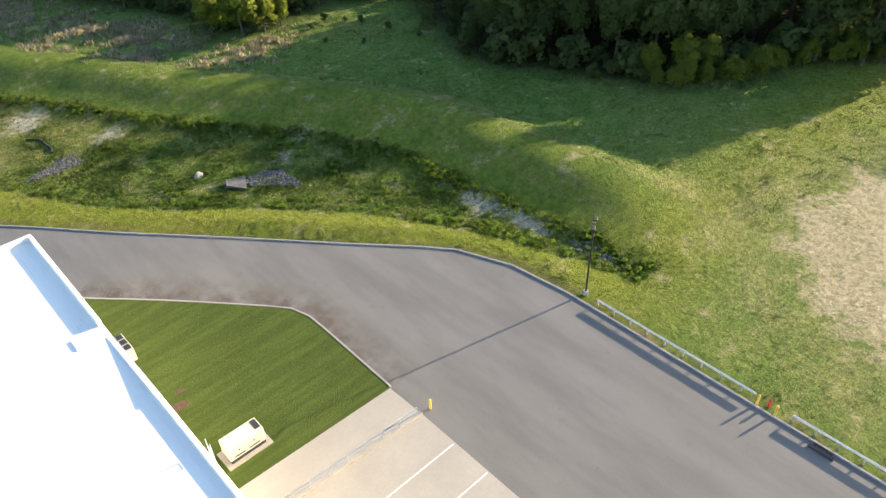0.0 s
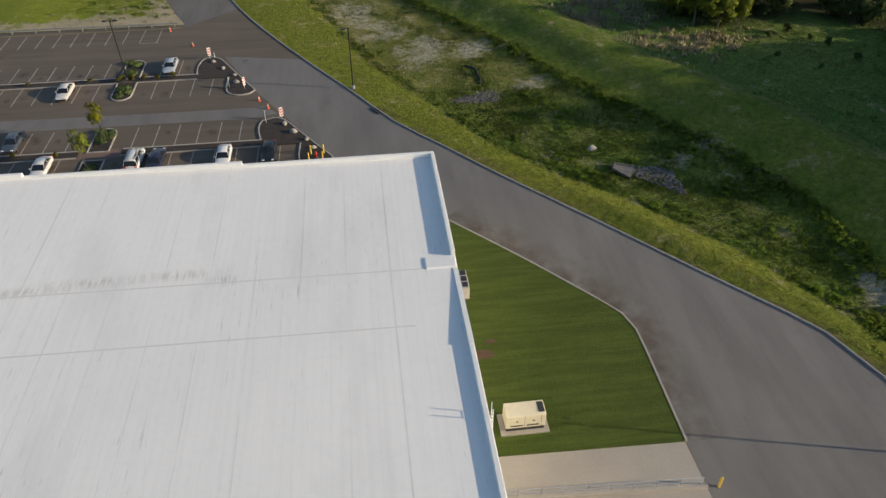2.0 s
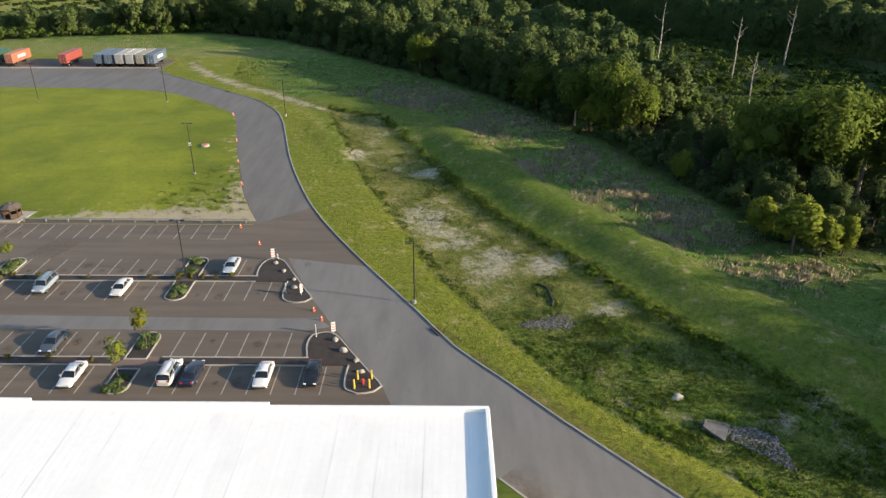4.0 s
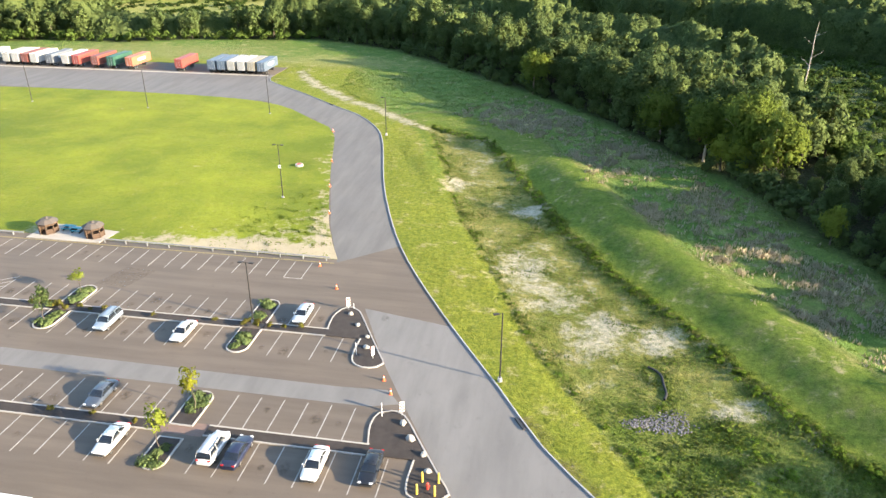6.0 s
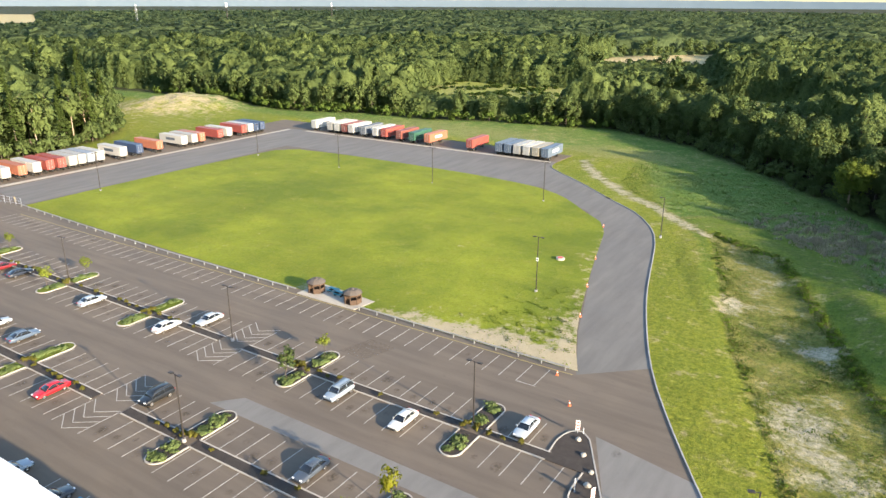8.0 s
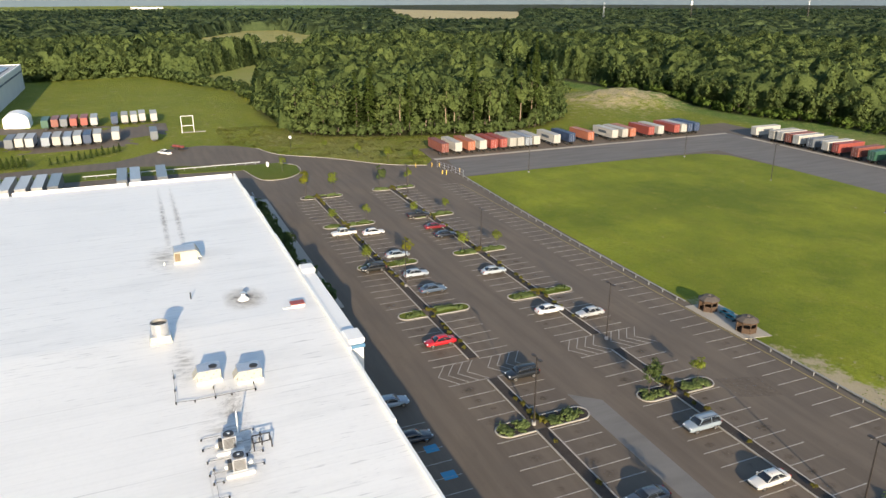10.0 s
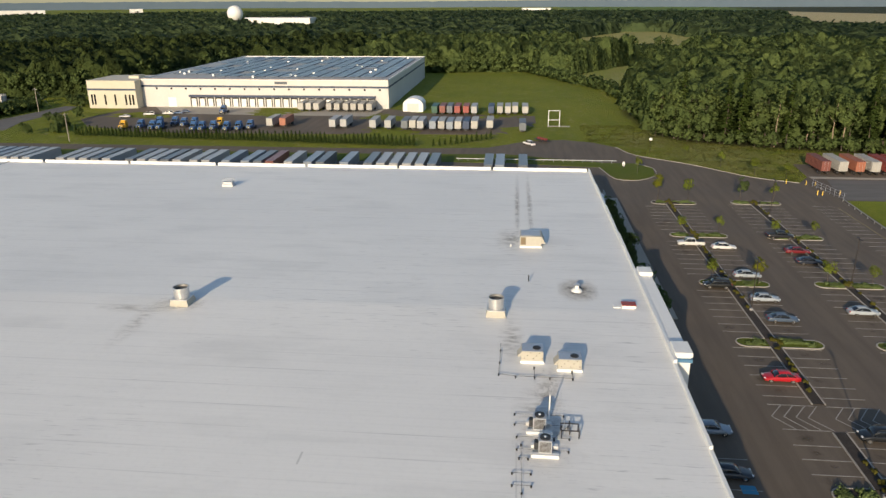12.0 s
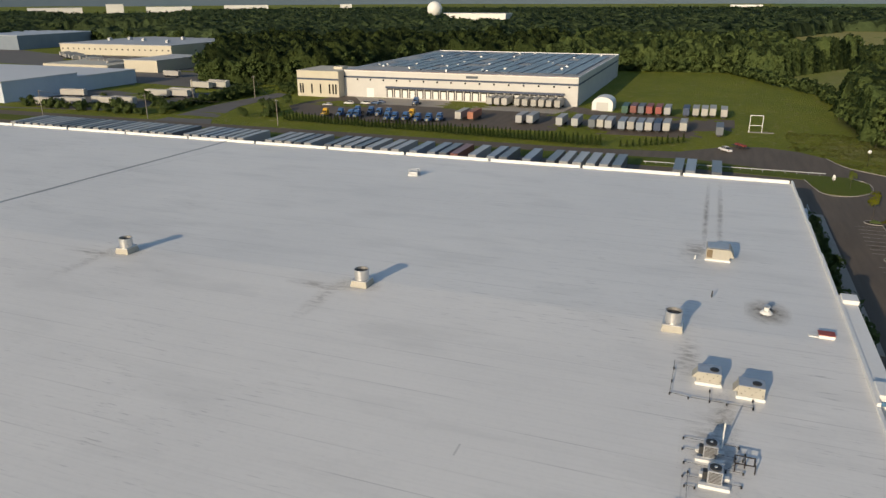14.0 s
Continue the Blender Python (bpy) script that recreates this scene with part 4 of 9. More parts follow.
def oil_stains():
    """Dark irregular drips of oil in the stalls, thin films that fade at the rim."""
    rng = random.Random(77)
    m, t, b = nodes_of("oil_film", 0.6)
    a = t.nodes.new("ShaderNodeAttribute")
    a.attribute_name = "zone"
    b.inputs["Base Color"].default_value = (0.018, 0.015, 0.013, 1)
    tr, mx = t.nodes.new("ShaderNodeBsdfTransparent"), t.nodes.new("ShaderNodeMixShader")
    t.links.new(arith(t, "MULTIPLY", a.outputs["Fac"], span(t, noise_node(t, 2.4, 4.0, coords(t)), 0.35, 0.6)), mx.inputs[0])
    t.links.new(tr.outputs[0], mx.inputs[1])
    t.links.new(b.outputs[0], mx.inputs[2])
    t.links.new(mx.outputs[0], t.nodes["Material Output"].inputs["Surface"])
    verts, faces, weight = [], [], []
    places = [(FIRST + PITCH * (k + 0.5) + rng.uniform(-0.4, 0.4), (y0 + y1) / 2 + rng.uniform(-1.6, 1.6), rng.uniform(0.35, 0.95)) for _, y0, y1, _ in ROWS for k in range(-56, 4) if rng.random() < 0.7]
    places += [(FIRST + PITCH * (k + 0.5), 58.2 + rng.uniform(-1.2, 1.2), rng.uniform(0.3, 0.8)) for k in range(-56, -4) if rng.random() < 0.3]
    for x, y, r in places:
        if any(abs(x - i[0]) < 2.4 for i in ISLANDS) or abs(x + 40.9) < 2.2 or -88 < x < -80 or x > -24:
            continue
        i0, n = len(verts), 11
        dark = rng.uniform(0.2, 0.58)
        verts.append((x, y, 0.020))
        weight.append(dark)
        for ring, w in ((0.5, 0.8 * dark), (1.0, 0.0)):
            for j in range(n):
                g, q = 2 * math.pi * j / n, r * ring * rng.uniform(0.75, 1.25)
                verts.append((x + q * math.cos(g), y + 1.35 * q * math.sin(g), 0.020))
                weight.append(w)
        for j in range(n):
            k = (j + 1) % n
            faces += [(i0, i0 + 1 + j, i0 + 1 + k), (i0 + 1 + j, i0 + 1 + n + j, i0 + 1 + n + k, i0 + 1 + k)]
    # one darker square patch of old asphalt
    i0 = len(verts)
    for px, py in ((-69.0, 48.9), (-67.2, 54.6), (-62.2, 54.1), (-64.0, 48.5)):
        verts.append((px, py, 0.018))
        weight.append(0.2)
    faces.append((i0, i0 + 3, i0 + 2, i0 + 1))
    ob = raw("trim_oil_stains", verts, faces, m)
    w = np.array(weight)
    ob.data.color_attributes.new("zone", "FLOAT_COLOR", "POINT").data.foreach_set("color", np.stack([w, w, w, np.ones(len(w))], 1).ravel())
    ob.visible_shadow = False
    tagged(ob, "dark oil drips and a tar patch in the parking stalls", "stain", kind="structure")


oil_stains()

# ---- the warehouse ----
WX, RIDGE_X, EAVE, RIDGE = -174.5, -89.0, 9.6, 11.05
SOUTH = -300.0


def roof_z(x):
    return EAVE + (RIDGE - EAVE) * (1 - abs(x - RIDGE_X) / (89.0 if x > RIDGE_X else 85.5))


warehouse = thing("warehouse", (0, 0, 0), "long low white warehouse with a ribbed white roof", "warehouse")
bm = bmesh.new()
for x0, x1 in ((WX + 0.3, RIDGE_X), (RIDGE_X, -0.3)):
    for y0, y1 in ((SOUTH, -0.3),):
        v = [bm.verts.new(p) for p in ((x0, y0, roof_z(x0)), (x1, y0, roof_z(x1)), (x1, y1, roof_z(x1)), (x0, y1, roof_z(x0)))]
        bm.faces.new(v)
bmesh.ops.remove_doubles(bm, verts=bm.verts, dist=0.001)
part("roof", bm, ROOF, warehouse, "white ribbed roof membrane with soot streaks")
part("wall", boxed(-0.3, 0, SOUTH, 0, 0, roof_z(0) - 0.25), WHITE_WALL, warehouse)
part("wall", boxed(WX, WX + 0.3, SOUTH, 0, 0, roof_z(WX) - 0.1), WHITE_WALL, warehouse)
part("wall", boxed(WX + 0.3, -0.3, -0.3, 0, 0, EAVE - 0.1), WHITE_WALL, warehouse)
part("wall", boxed(WX + 0.3, -0.3, SOUTH, SOUTH + 0.3, 0, EAVE - 0.1), WHITE_WALL, warehouse)
# covered expansion joint across the far roof
joint = bmesh.new()
for x0, x1 in ((WX + 0.4, RIDGE_X), (RIDGE_X, -0.4)):
    loft(joint, [[(x, -147.6, roof_z(x) - 0.1), (x, -147.0, roof_z(x) - 0.1), (x, -147.05, roof_z(x) + 0.12), (x, -147.55, roof_z(x) + 0.12)] for x in (x0, x1)])
part("expansion_joint", joint, surface("joint_cover", (0.52, 0.52, 0.51), (0.38, 0.38, 0.38), 0.7), warehouse, "grey cover strip of a roof joint")
# front parapet, stepped up towards the ridge
STEPS = [0.0, -19.0, -39.6, -60.3, -75.8]
for i, x1 in enumerate(STEPS[:-1]):
    x0 = STEPS[i + 1]
    top = 10.15 + 0.32 * i
    part("parapet", boxed(x0 + 0.003, x1, -0.32, 0.04, EAVE - 0.1, top, bevel=0.04), WHITE_PAINT, warehouse)
part("parapet", boxed(-104.0, -75.8, -0.32, 0.04, EAVE - 0.1, 11.5), WHITE_PAINT, warehouse)
for x1, x0, top in ((-104.0, -122, 11.2), (-122, -140, 10.9), (-140, -158, 10.6), (-158, WX, 10.3)):
    part("parapet", boxed(x0 + 0.003, x1, -0.32, 0.04, EAVE - 0.1, top, bevel=0.04), WHITE_PAINT, warehouse)
# entry front standing proud of the facade
entry = part("entry_front", boxed(-104.0, -77.2, 0.045, 1.85, 0, 11.2), WHITE_PAINT, warehouse, "white entry front standing before the facade")
part("cornice", boxed(-104.2, -101.8, 0.05, 2.0, 11.2, 11.75, bevel=0.05), WHITE_PAINT, entry)
part("cornice", boxed(-80.0, -77.0, 0.05, 2.0, 11.2, 11.75, bevel=0.05), WHITE_PAINT, entry)
part("band", boxed(-80.1, -76.9, 0.05, 2.0, 10.6, 11.0), BLUE_BAND, entry, "blue band round the corner pier")
# east parapet and its scupper saddle
part("parapet", boxed(-0.34, 0.05, -16.0, -0.33, EAVE - 0.3, 10.15, bevel=0.04), WHITE_PAINT, warehouse)
part("parapet", loft(bmesh.new(), [[(-0.34, y, EAVE - 0.3), (0.05, y, EAVE - 0.3), (0.05, y, z), (-0.34, y, z)] for y, z in ((-26.5, 10.05), (-17.6, EAVE + 0.05))]), WHITE_PAINT, warehouse)
part("parapet", boxed(-0.34, 0.05, -100, -26.52, EAVE - 0.3, 9.98, bevel=0.04), WHITE_PAINT, warehouse)
part("saddle", boxed(-2.6, 0.05, -17.55, -16.05, EAVE - 0.3, EAVE + 0.16, bevel=0.08), WHITE_PAINT, warehouse, "white scupper saddle through the parapet")
hopper = part("rain_hopper", boxed(0.05, 0.68, -20.2, -17.9, 8.4, 9.6, bevel=0.04), BEIGE, warehouse, "beige box with dark louvres on the wall")
for k in range(3):
    part("louvre", boxed(0.14, 0.6, -20.0 + 0.72 * k, -19.47 + 0.72 * k, 9.6, 9.66), GRILLE, hopper)
# west eave kerb, in lengths with small joints
k, y = 0, -0.3
while y > SOUTH:
    part("parapet", boxed(WX - 0.05, WX + 0.35, max(y - 22.6, SOUTH), y - 0.35, EAVE - 0.2, 10.3, bevel=0.05), WHITE_PAINT, warehouse)
    y -= 22.9

# ---- plants ----
def crown_cards(rng, height, radius, base, lobes, cards, size, spread=0.85, flat=1.0):
    """Leaf sprays on the skins of many overlapping lobes: corner points, four to a spray."""
    half = (height - base) / 2
    u = rng.normal(size=(lobes, 3))
    u /= np.linalg.norm(u, axis=1)[:, None]
    c = u * (rng.uniform(0.25, spread, lobes) ** 0.6)[:, None] * np.array([radius * 0.72, radius * 0.72, half * 0.78])
    c[:, 2] += base + half
    lr = rng.uniform(0.26, 0.46, lobes) * radius * (1.0 - 0.25 * np.abs(c[:, 2] - base - half) / half)
    k = rng.choice(lobes, cards, p=lr**2 / (lr**2).sum())
    n = rng.normal(size=(cards, 3))
    n[:, 2] = n[:, 2] * 0.85 + 0.3
    n /= np.linalg.norm(n, axis=1)[:, None]
    p = c[k] + n * (lr[k] * rng.uniform(0.72, 1.12, cards))[:, None] * np.array([1, 1, flat])
    m = n + rng.normal(size=(cards, 3)) * 0.55
    m /= np.linalg.norm(m, axis=1)[:, None]
    a = np.cross(m, rng.normal(size=(cards, 3)))
    a /= np.linalg.norm(a, axis=1)[:, None] + 1e-9
    b = np.cross(m, a)
    s = size * rng.uniform(0.55, 1.25, cards)[:, None]
    jit = lambda: rng.uniform(0.6, 1.1, (cards, 1))
    quad = np.stack([p + a * s * jit(), p + b * s * 0.6 * jit() + m * 0.12 * s, p - a * s * jit(), p - b * s * 0.6 * jit() + m * 0.12 * s], 1)
    middle = np.array([0, 0, base + 0.4 * (height - base)])
    out = (p - middle) / np.array([radius, radius, half * 1.1])
    turn = 0.75 * n + 0.85 * out / (np.linalg.norm(out, axis=1)[:, None] + 1e-6) + 0.25 * m + np.array([0, 0, 0.25])
    turn /= np.linalg.norm(turn, axis=1)[:, None]
    return quad.reshape(-1, 3), c, lr, np.repeat(turn, 4, axis=0)


ICO = None
WAYS = {}


def ico_points():
    """The corners and triangles of a twenty-sided ball."""
    global ICO
    if ICO is None:
        bm = bmesh.new()
        bmesh.ops.create_icosphere(bm, subdivisions=1, radius=1.0)
        bm.verts.ensure_lookup_table()
        ICO = (np.array([v.co[:] for v in bm.verts]), np.array([[v.index for v in f.verts] for f in bm.faces]))
        bm.free()
    return ICO


def mesh_of(name, quads, blobs, material, normals=None):
    """A mesh of loose four-cornered sprays and of lumpy cores (centres, radii), shaded by the way its sprays face."""
    verts, faces, ways = [quads], [np.arange(len(quads)).reshape(-1, 4).tolist()], [normals]
    base = len(quads)
    if blobs is not None:
        iv, itri = ico_points()
        rng = np.random.RandomState(len(quads) % 977)
        for c, r in zip(*blobs):
            verts.append(c + iv * r * rng.uniform(0.8, 1.1, (len(iv), 1)))
            faces.append((itri + base).tolist())
            ways.append(iv)
            base += len(iv)
    me = bpy.data.meshes.new(name)
    me.from_pydata(np.concatenate(verts).tolist(), [], [f for fs in faces for f in fs], shade_flat=False)
    if normals is not None:
        me.normals_split_custom_set_from_vertices(np.concatenate(ways).tolist())
        WAYS[me.name] = np.concatenate(ways)
    me.materials.append(material)
    return me


def trunk_mesh(name, seed, height, radius, limbs, reach, material=None, low=0.35):
    rng = random.Random(seed)
    bm = bmesh.new()
    p, r = Vector((0, 0, -0.3)), radius
    n = 5
    for i in range(n):
        q = Vector((rng.uniform(-0.25, 0.25), rng.uniform(-0.25, 0.25), height * (i + 1) / n)) * 1.0
        r2 = radius * (1 - 0.8 * (i + 1) / n)
        tube(bm, p, q, r, r2, 7, False)
        p, r = q, r2
    for i in range(limbs):
        z = height * rng.uniform(low, 0.85)
        a = 2.4 * i + rng.uniform(-0.4, 0.4)
        r = radius * 0.4 * (1 - 0.6 * z / height)
        s, e = Vector((0, 0, z)), Vector((math.cos(a) * reach * 0.6, math.sin(a) * reach * 0.6, z + reach * rng.uniform(0.25, 0.5)))
        tube(bm, s, e, r, r * 0.6, 5, False)
        f = e + Vector((math.cos(a + 0.4) * reach * 0.4, math.sin(a + 0.4) * reach * 0.4, reach * 0.3))
        tube(bm, e, f, r * 0.6, r * 0.2, 5, False)
    me = bpy.data.meshes.new(name)
    bm.to_mesh(me)
    bm.free()
    me.materials.append(material or BARK)
    return me


KINDS = {}
LEAF_MARSH = leaf_material("marsh_leaf", (0.085, 0.14, 0.028), (0.13, 0.185, 0.04), (0.08, 0.135, 0.034), 0.5)
LEAF_OLIVE = leaf_material("olive_shrub_leaf", (0.13, 0.125, 0.028), (0.19, 0.17, 0.04), (0.11, 0.12, 0.03))
PALE_BARK = surface("pale_bark", (0.34, 0.27, 0.20), (0.22, 0.17, 0.125), 0.95, 0.0, 5.0, 0.6, 0.5, 0.04)


def tree_kind(key, seed, height, radius, base, lobes, cards, size, leaf, trunk, core=0.62, limbs=6, flat=1.0, bark=None):
    rng = np.random.RandomState(seed)
    q, c, lr, w = crown_cards(rng, height, radius, base, lobes, cards, size, flat=flat)
    KINDS[key] = (mesh_of("crown", q, (c, lr * core) if core else None, leaf, w), trunk_mesh("trunk", seed, height * 0.8, trunk, limbs, radius * 0.7, bark) if trunk else None, height)


def conifer_kind(key, seed, height, radius, whorls, per, size, leaf):
    rng = np.random.RandomState(seed)
    z = np.repeat(np.linspace(height * 0.18, height * 0.98, whorls), per)
    reach = radius * (1.02 - z / height) ** 0.8 * rng.uniform(0.55, 1.05, len(z))
    a = rng.uniform(0, 6.28, len(z))
    out = np.stack([np.cos(a), np.sin(a), np.zeros(len(z))], 1)
    side = np.stack([-np.sin(a), np.cos(a), np.zeros(len(z))], 1)
    quads = []
    for f in (0.35, 0.75, 1.0):
        p = out * (reach * f)[:, None] + np.stack([0 * z, 0 * z, z - reach * f * 0.28 + rng.normal(0, 0.15, len(z))], 1)
        s = (size * rng.uniform(0.6, 1.2, len(z)))[:, None]
        quads.append(np.stack([p + out * s, p + side * s * 0.6 + [0, 0, 0.1], p - out * s * 0.8 + [0, 0, 0.25], p - side * s * 0.6 + [0, 0, 0.1]], 1).reshape(-1, 3))
    way = out * 0.85 + np.array([0, 0, 0.5])
    way = np.tile(np.repeat(way / np.linalg.norm(way, axis=1)[:, None], 4, axis=0), (3, 1))
    KINDS[key] = (mesh_of("crown", np.concatenate(quads), None, leaf, way), trunk_mesh("trunk", seed, height * 0.95, 0.22, 0, 1), height)


for i in range(5):
    tree_kind(("big", i), 10 + i, 19 + 1.5 * (i % 3), 5.4 + 0.9 * (i % 2), 0.6 + 0.8 * (i % 3), 38, 2700, 0.52, LEAF, 0.38, core=0.5)
# sunlit look of the broad trees is put into a brighter leaf copy
LEAF_LIT = leaf_material("sunny_leaf", (0.14, 0.195, 0.036), (0.20, 0.255, 0.048), (0.12, 0.175, 0.036), 0.6)
for i in range(2):
    tree_kind(("broad", i), 16 + i, 20, 8.0 + i, 3.0, 40, 3600, 0.52, LEAF_LIT, 0.45, core=0.5, bark=PALE_BARK)
for i in range(2):
    tree_kind(("glow", i), 20 + i, 11.5, 4.4, 1.0, 20, 1700, 0.5, LEAF_BRIGHT, 0.25)
for i in range(4):
    tree_kind(("mid", i), 30 + i, 19 + 2 * (i % 3), 6.0 + 0.7 * (i % 2), 0.8, 34, 1050, 0.76, LEAF, 0.34, core=0.55, limbs=3)
for i in range(2):
    tree_kind(("stem", i), 36 + i, 23 + 2 * i, 3.9, 7.5 + 2 * i, 18, 700, 0.8, LEAF, 0.3, limbs=4, bark=PALE_BARK)
for i in range(3):
    tree_kind(("edge", i), 47 + i, 17 + 2 * i, 5.6 + 0.5 * i, 0.0, 20, 300, 1.1, LEAF, 0, core=0.5)
for i in range(2):
    tree_kind(("brush_low", i), 45 + i, 4.2, 2.5, 0.0, 7, 105, 0.58, LEAF_MARSH, 0, 0.5)
    tree_kind(("brush", i), 40 + i, 4.6, 2.3, 0.1, 12, 250, 0.46, LEAF, 0.07, core=0.5, limbs=3)
for i in range(2):
    tree_kind(("sapling_small", i), 50 + i, 4.6, 1.35, 1.5, 12, 420, 0.17, LEAF_BRIGHT, 0.05, 0.0, 5)
tree_kind(("sapling_yellow", 0), 53, 5.3, 1.55, 1.7, 13, 560, 0.17, LEAF_YELLOW, 0.06, 0.0, 5)
tree_kind(("sapling_dark", 0), 54, 5.4, 1.5, 0.9, 13, 620, 0.18, LEAF, 0.06, 0.4, 5)
tree_kind(("shrub_ball", 0), 60, 0.85, 0.5, 0.0, 7, 150, 0.10, LEAF_OLIVE, 0, 0.75)
tree_kind(("shrub_ball", 1), 61, 0.8, 0.46, 0.0, 7, 150, 0.10, LEAF_OLIVE, 0, 0.75)
tree_kind(("ground_cover", 0), 62, 0.30, 0.85, 0.0, 9, 130, 0.13, leaf_material("grey_green_cover", (0.17, 0.24, 0.09), (0.23, 0.30, 0.12), (0.15, 0.21, 0.08)), 0, 0.5, flat=0.45)
for i in range(2):
    conifer_kind(("spruce", i), 70 + i, 17 + 3 * i, 3.4, 22, 13, 0.75, LEAF_DARK)
conifer_kind(("hedge_tree", 0), 75, 3.6, 1.1, 11, 9, 0.34, LEAF_DARK)


def plant(key, x, y, z, scale, name, label, category, group, turn=None, lean=0.0):
    crown, trunk, h = KINDS[key]
    e = thing(name, (x, y, z), label, category, group, turn if turn is not None else random.uniform(0, 360))
    e.scale = (scale, scale, scale * random.uniform(0.92, 1.1))
    for nm, me in (("trunk", trunk), ("crown", crown)):
        if me is not None:
            ob = new(nm, me)
            ob.parent = e
    return e


def along(line, step, inset):
    """Places every step along a line, set in to its left side."""
    out, left = [], 0.0
    for (x0, y0), (x1, y1) in zip(line, line[1:]):
        n = math.hypot(x1 - x0, y1 - y0)
        s = left
        while s < n:
            dx, dy = (x1 - x0) / n, (y1 - y0) / n
            out.append((x0 + dx * s + dy * inset, y0 + dy * s - dx * inset))
            s += step
        left = s - n
    return out


def z_at(x, y):
    return -0.1 + 4.6 * math.exp(-(((x + 304) / 24) ** 2 + ((y - 206) / 24) ** 2) ** 1.5)


rnd = random.Random(5)
EAST_EDGE = WOODS_EDGE[9:27]
# the belt's edge runs north to south, so the woods lie on its left hand seen from the far end
row_plan = [(1.5, 3.6, "brush", 0.6, 1.15), (4.2, 4.6, "brush", 0.8, 1.5), (7.0, 7.0, "big", 0.6, 1.0), (13.5, 7.5, "big", 0.75, 1.1), (21.0, 7.5, "mid", 0.75, 1.05), (28.5, 7.5, "mid", 0.8, 1.1)]
for inset, step, kind, s0, s1 in row_plan:
    for x, y in along(EAST_EDGE, step, -inset):
        x, y = x + rnd.uniform(-1.8, 1.8), y + rnd.uniform(-1.8, 1.8)
        if inside(np.array([x]), np.array([y]), MARSH)[0] or x > 175:
            continue
        if not inside(np.array([x]), np.array([y]), WOODS_EDGE + [(4600, -700), (4600, 4600), (-4600, 4600), (-4600, 1200)])[0]:
            continue
        low = (0.5 if 28 < y < 114 else 0.95) if kind != "brush" else 1.0
        if kind == "brush":
            plant((kind, rnd.randrange(2)), x, y, z_at(x, y) - 0.1, rnd.uniform(s0, s1), "bush", "dense green bush at the foot of the woods", "bush", "bushes at the woods edge")
        else:
            plant((kind, rnd.randrange(5 if kind == "big" else 4)), x, y, z_at(x, y) - 0.1, low * rnd.uniform(s0, s1), "tree", "tall leafy green tree at the edge of the woods", "tree", "trees at the woods edge")
for x, y, s in ((50.5, 51, 1.0), (54, 49.5, 0.7), (47.5, 57, 0.75), (58, 50.5, 0.6), (84.5, -10.5, 0.55), (88.5, -14, 0.65), (91, -16.5, 0.6), (105, -21, 0.55), (110, -25.5, 0.6), (119, -30, 0.6), (42, 82, 0.6), (30.5, 117, 0.85), (33, 113.5, 0.8)):
    plant(("glow", rnd.randrange(2)), x, y, z_at(x, y) - 0.1, s, "tree", "bright green leafy young tree before the woods", "tree", "bright young trees")
for x, y, s in ((61, 45, 0.35), (64.5, 46, 0.45), (69, 40.5, 0.4), (70.5, 34.5, 0.4), (67, 43, 0.3), (59, 38, 0.25), (63.5, 33, 0.22), (72, 28, 0.3)):
    plant(("brush", rnd.randrange(2)), x, y, z_at(x, y) - 0.1, s, "bush", "low round green bush in the meadow", "bush", "bushes in the meadow")
for j, (x, y, s) in enumerate(((64.7, 74.7, 1.15), (55.5, 80, 0.9), (74, 77, 1.0), (69, 87, 0.95), (34.5, 116, 0.9), (39, 109, 0.75), (28, 123, 0.8), (20, 137, 0.75), (-12, 178, 0.7), (84, 70, 0.9))):
    plant(("broad", j % 2), x, y, -0.3, s, "tree", "broad sunlit yellow-green tree with pale limbs", "tree", "broad sunlit trees")
# the last three are unseen, added to cast shade on the grass
for j, (x, y, s) in enumerate(((108, -25.5, 0.8), (113, -25, 0.95), (111, -31.5, 0.8), (118.5, -35.5, 0.9), (126, -38.5, 0.9), (146, -66, 0.9), (153, -63.5, 0.95), (160, -67, 0.9))):
    plant(("big", j % 5), x, y, -0.3, s, "tree", "tall leafy green tree at the corner of the woods", "tree", "trees at the woods edge")
for x, y in along([(104, -23), (118, -34), (150, -43)], 2.6, -1.0) + along([(104, -23), (118, -34), (150, -43)], 3.2, -4.0):
    plant(("brush", rnd.randrange(2)), x + rnd.uniform(-0.8, 0.8), y + rnd.uniform(-0.8, 0.8), -0.2, rnd.uniform(0.9, 1.6), "bush", "dense green bush at the foot of the woods", "bush", "bushes at the woods edge")
for x, y in along([(104, -21), (118, -32), (150, -41)], 5.5, -8.0) + along([(96, -12), (118, -28), (150, -38)], 6.5, -14.0) + along([(92, -6), (118, -26), (150, -36)], 7.0, -21.0):
    plant(("big", rnd.randrange(5)), x, y, -0.3, rnd.uniform(0.7, 0.95), "tree", "tall leafy green tree at the corner of the woods", "tree", "trees at the woods edge")
low_bushes = [(x + rnd.uniform(-1.5, 1.5), y + rnd.uniform(-1.5, 1.5), -0.3, rnd.uniform(0.9, 2.0), rnd.uniform(0, 6.28)) for off in (0.0, 3.5) for x, y in along([(60, 99), (56, 130), (52, 160), (40, 196), (10, 235)], 3.6, off)]
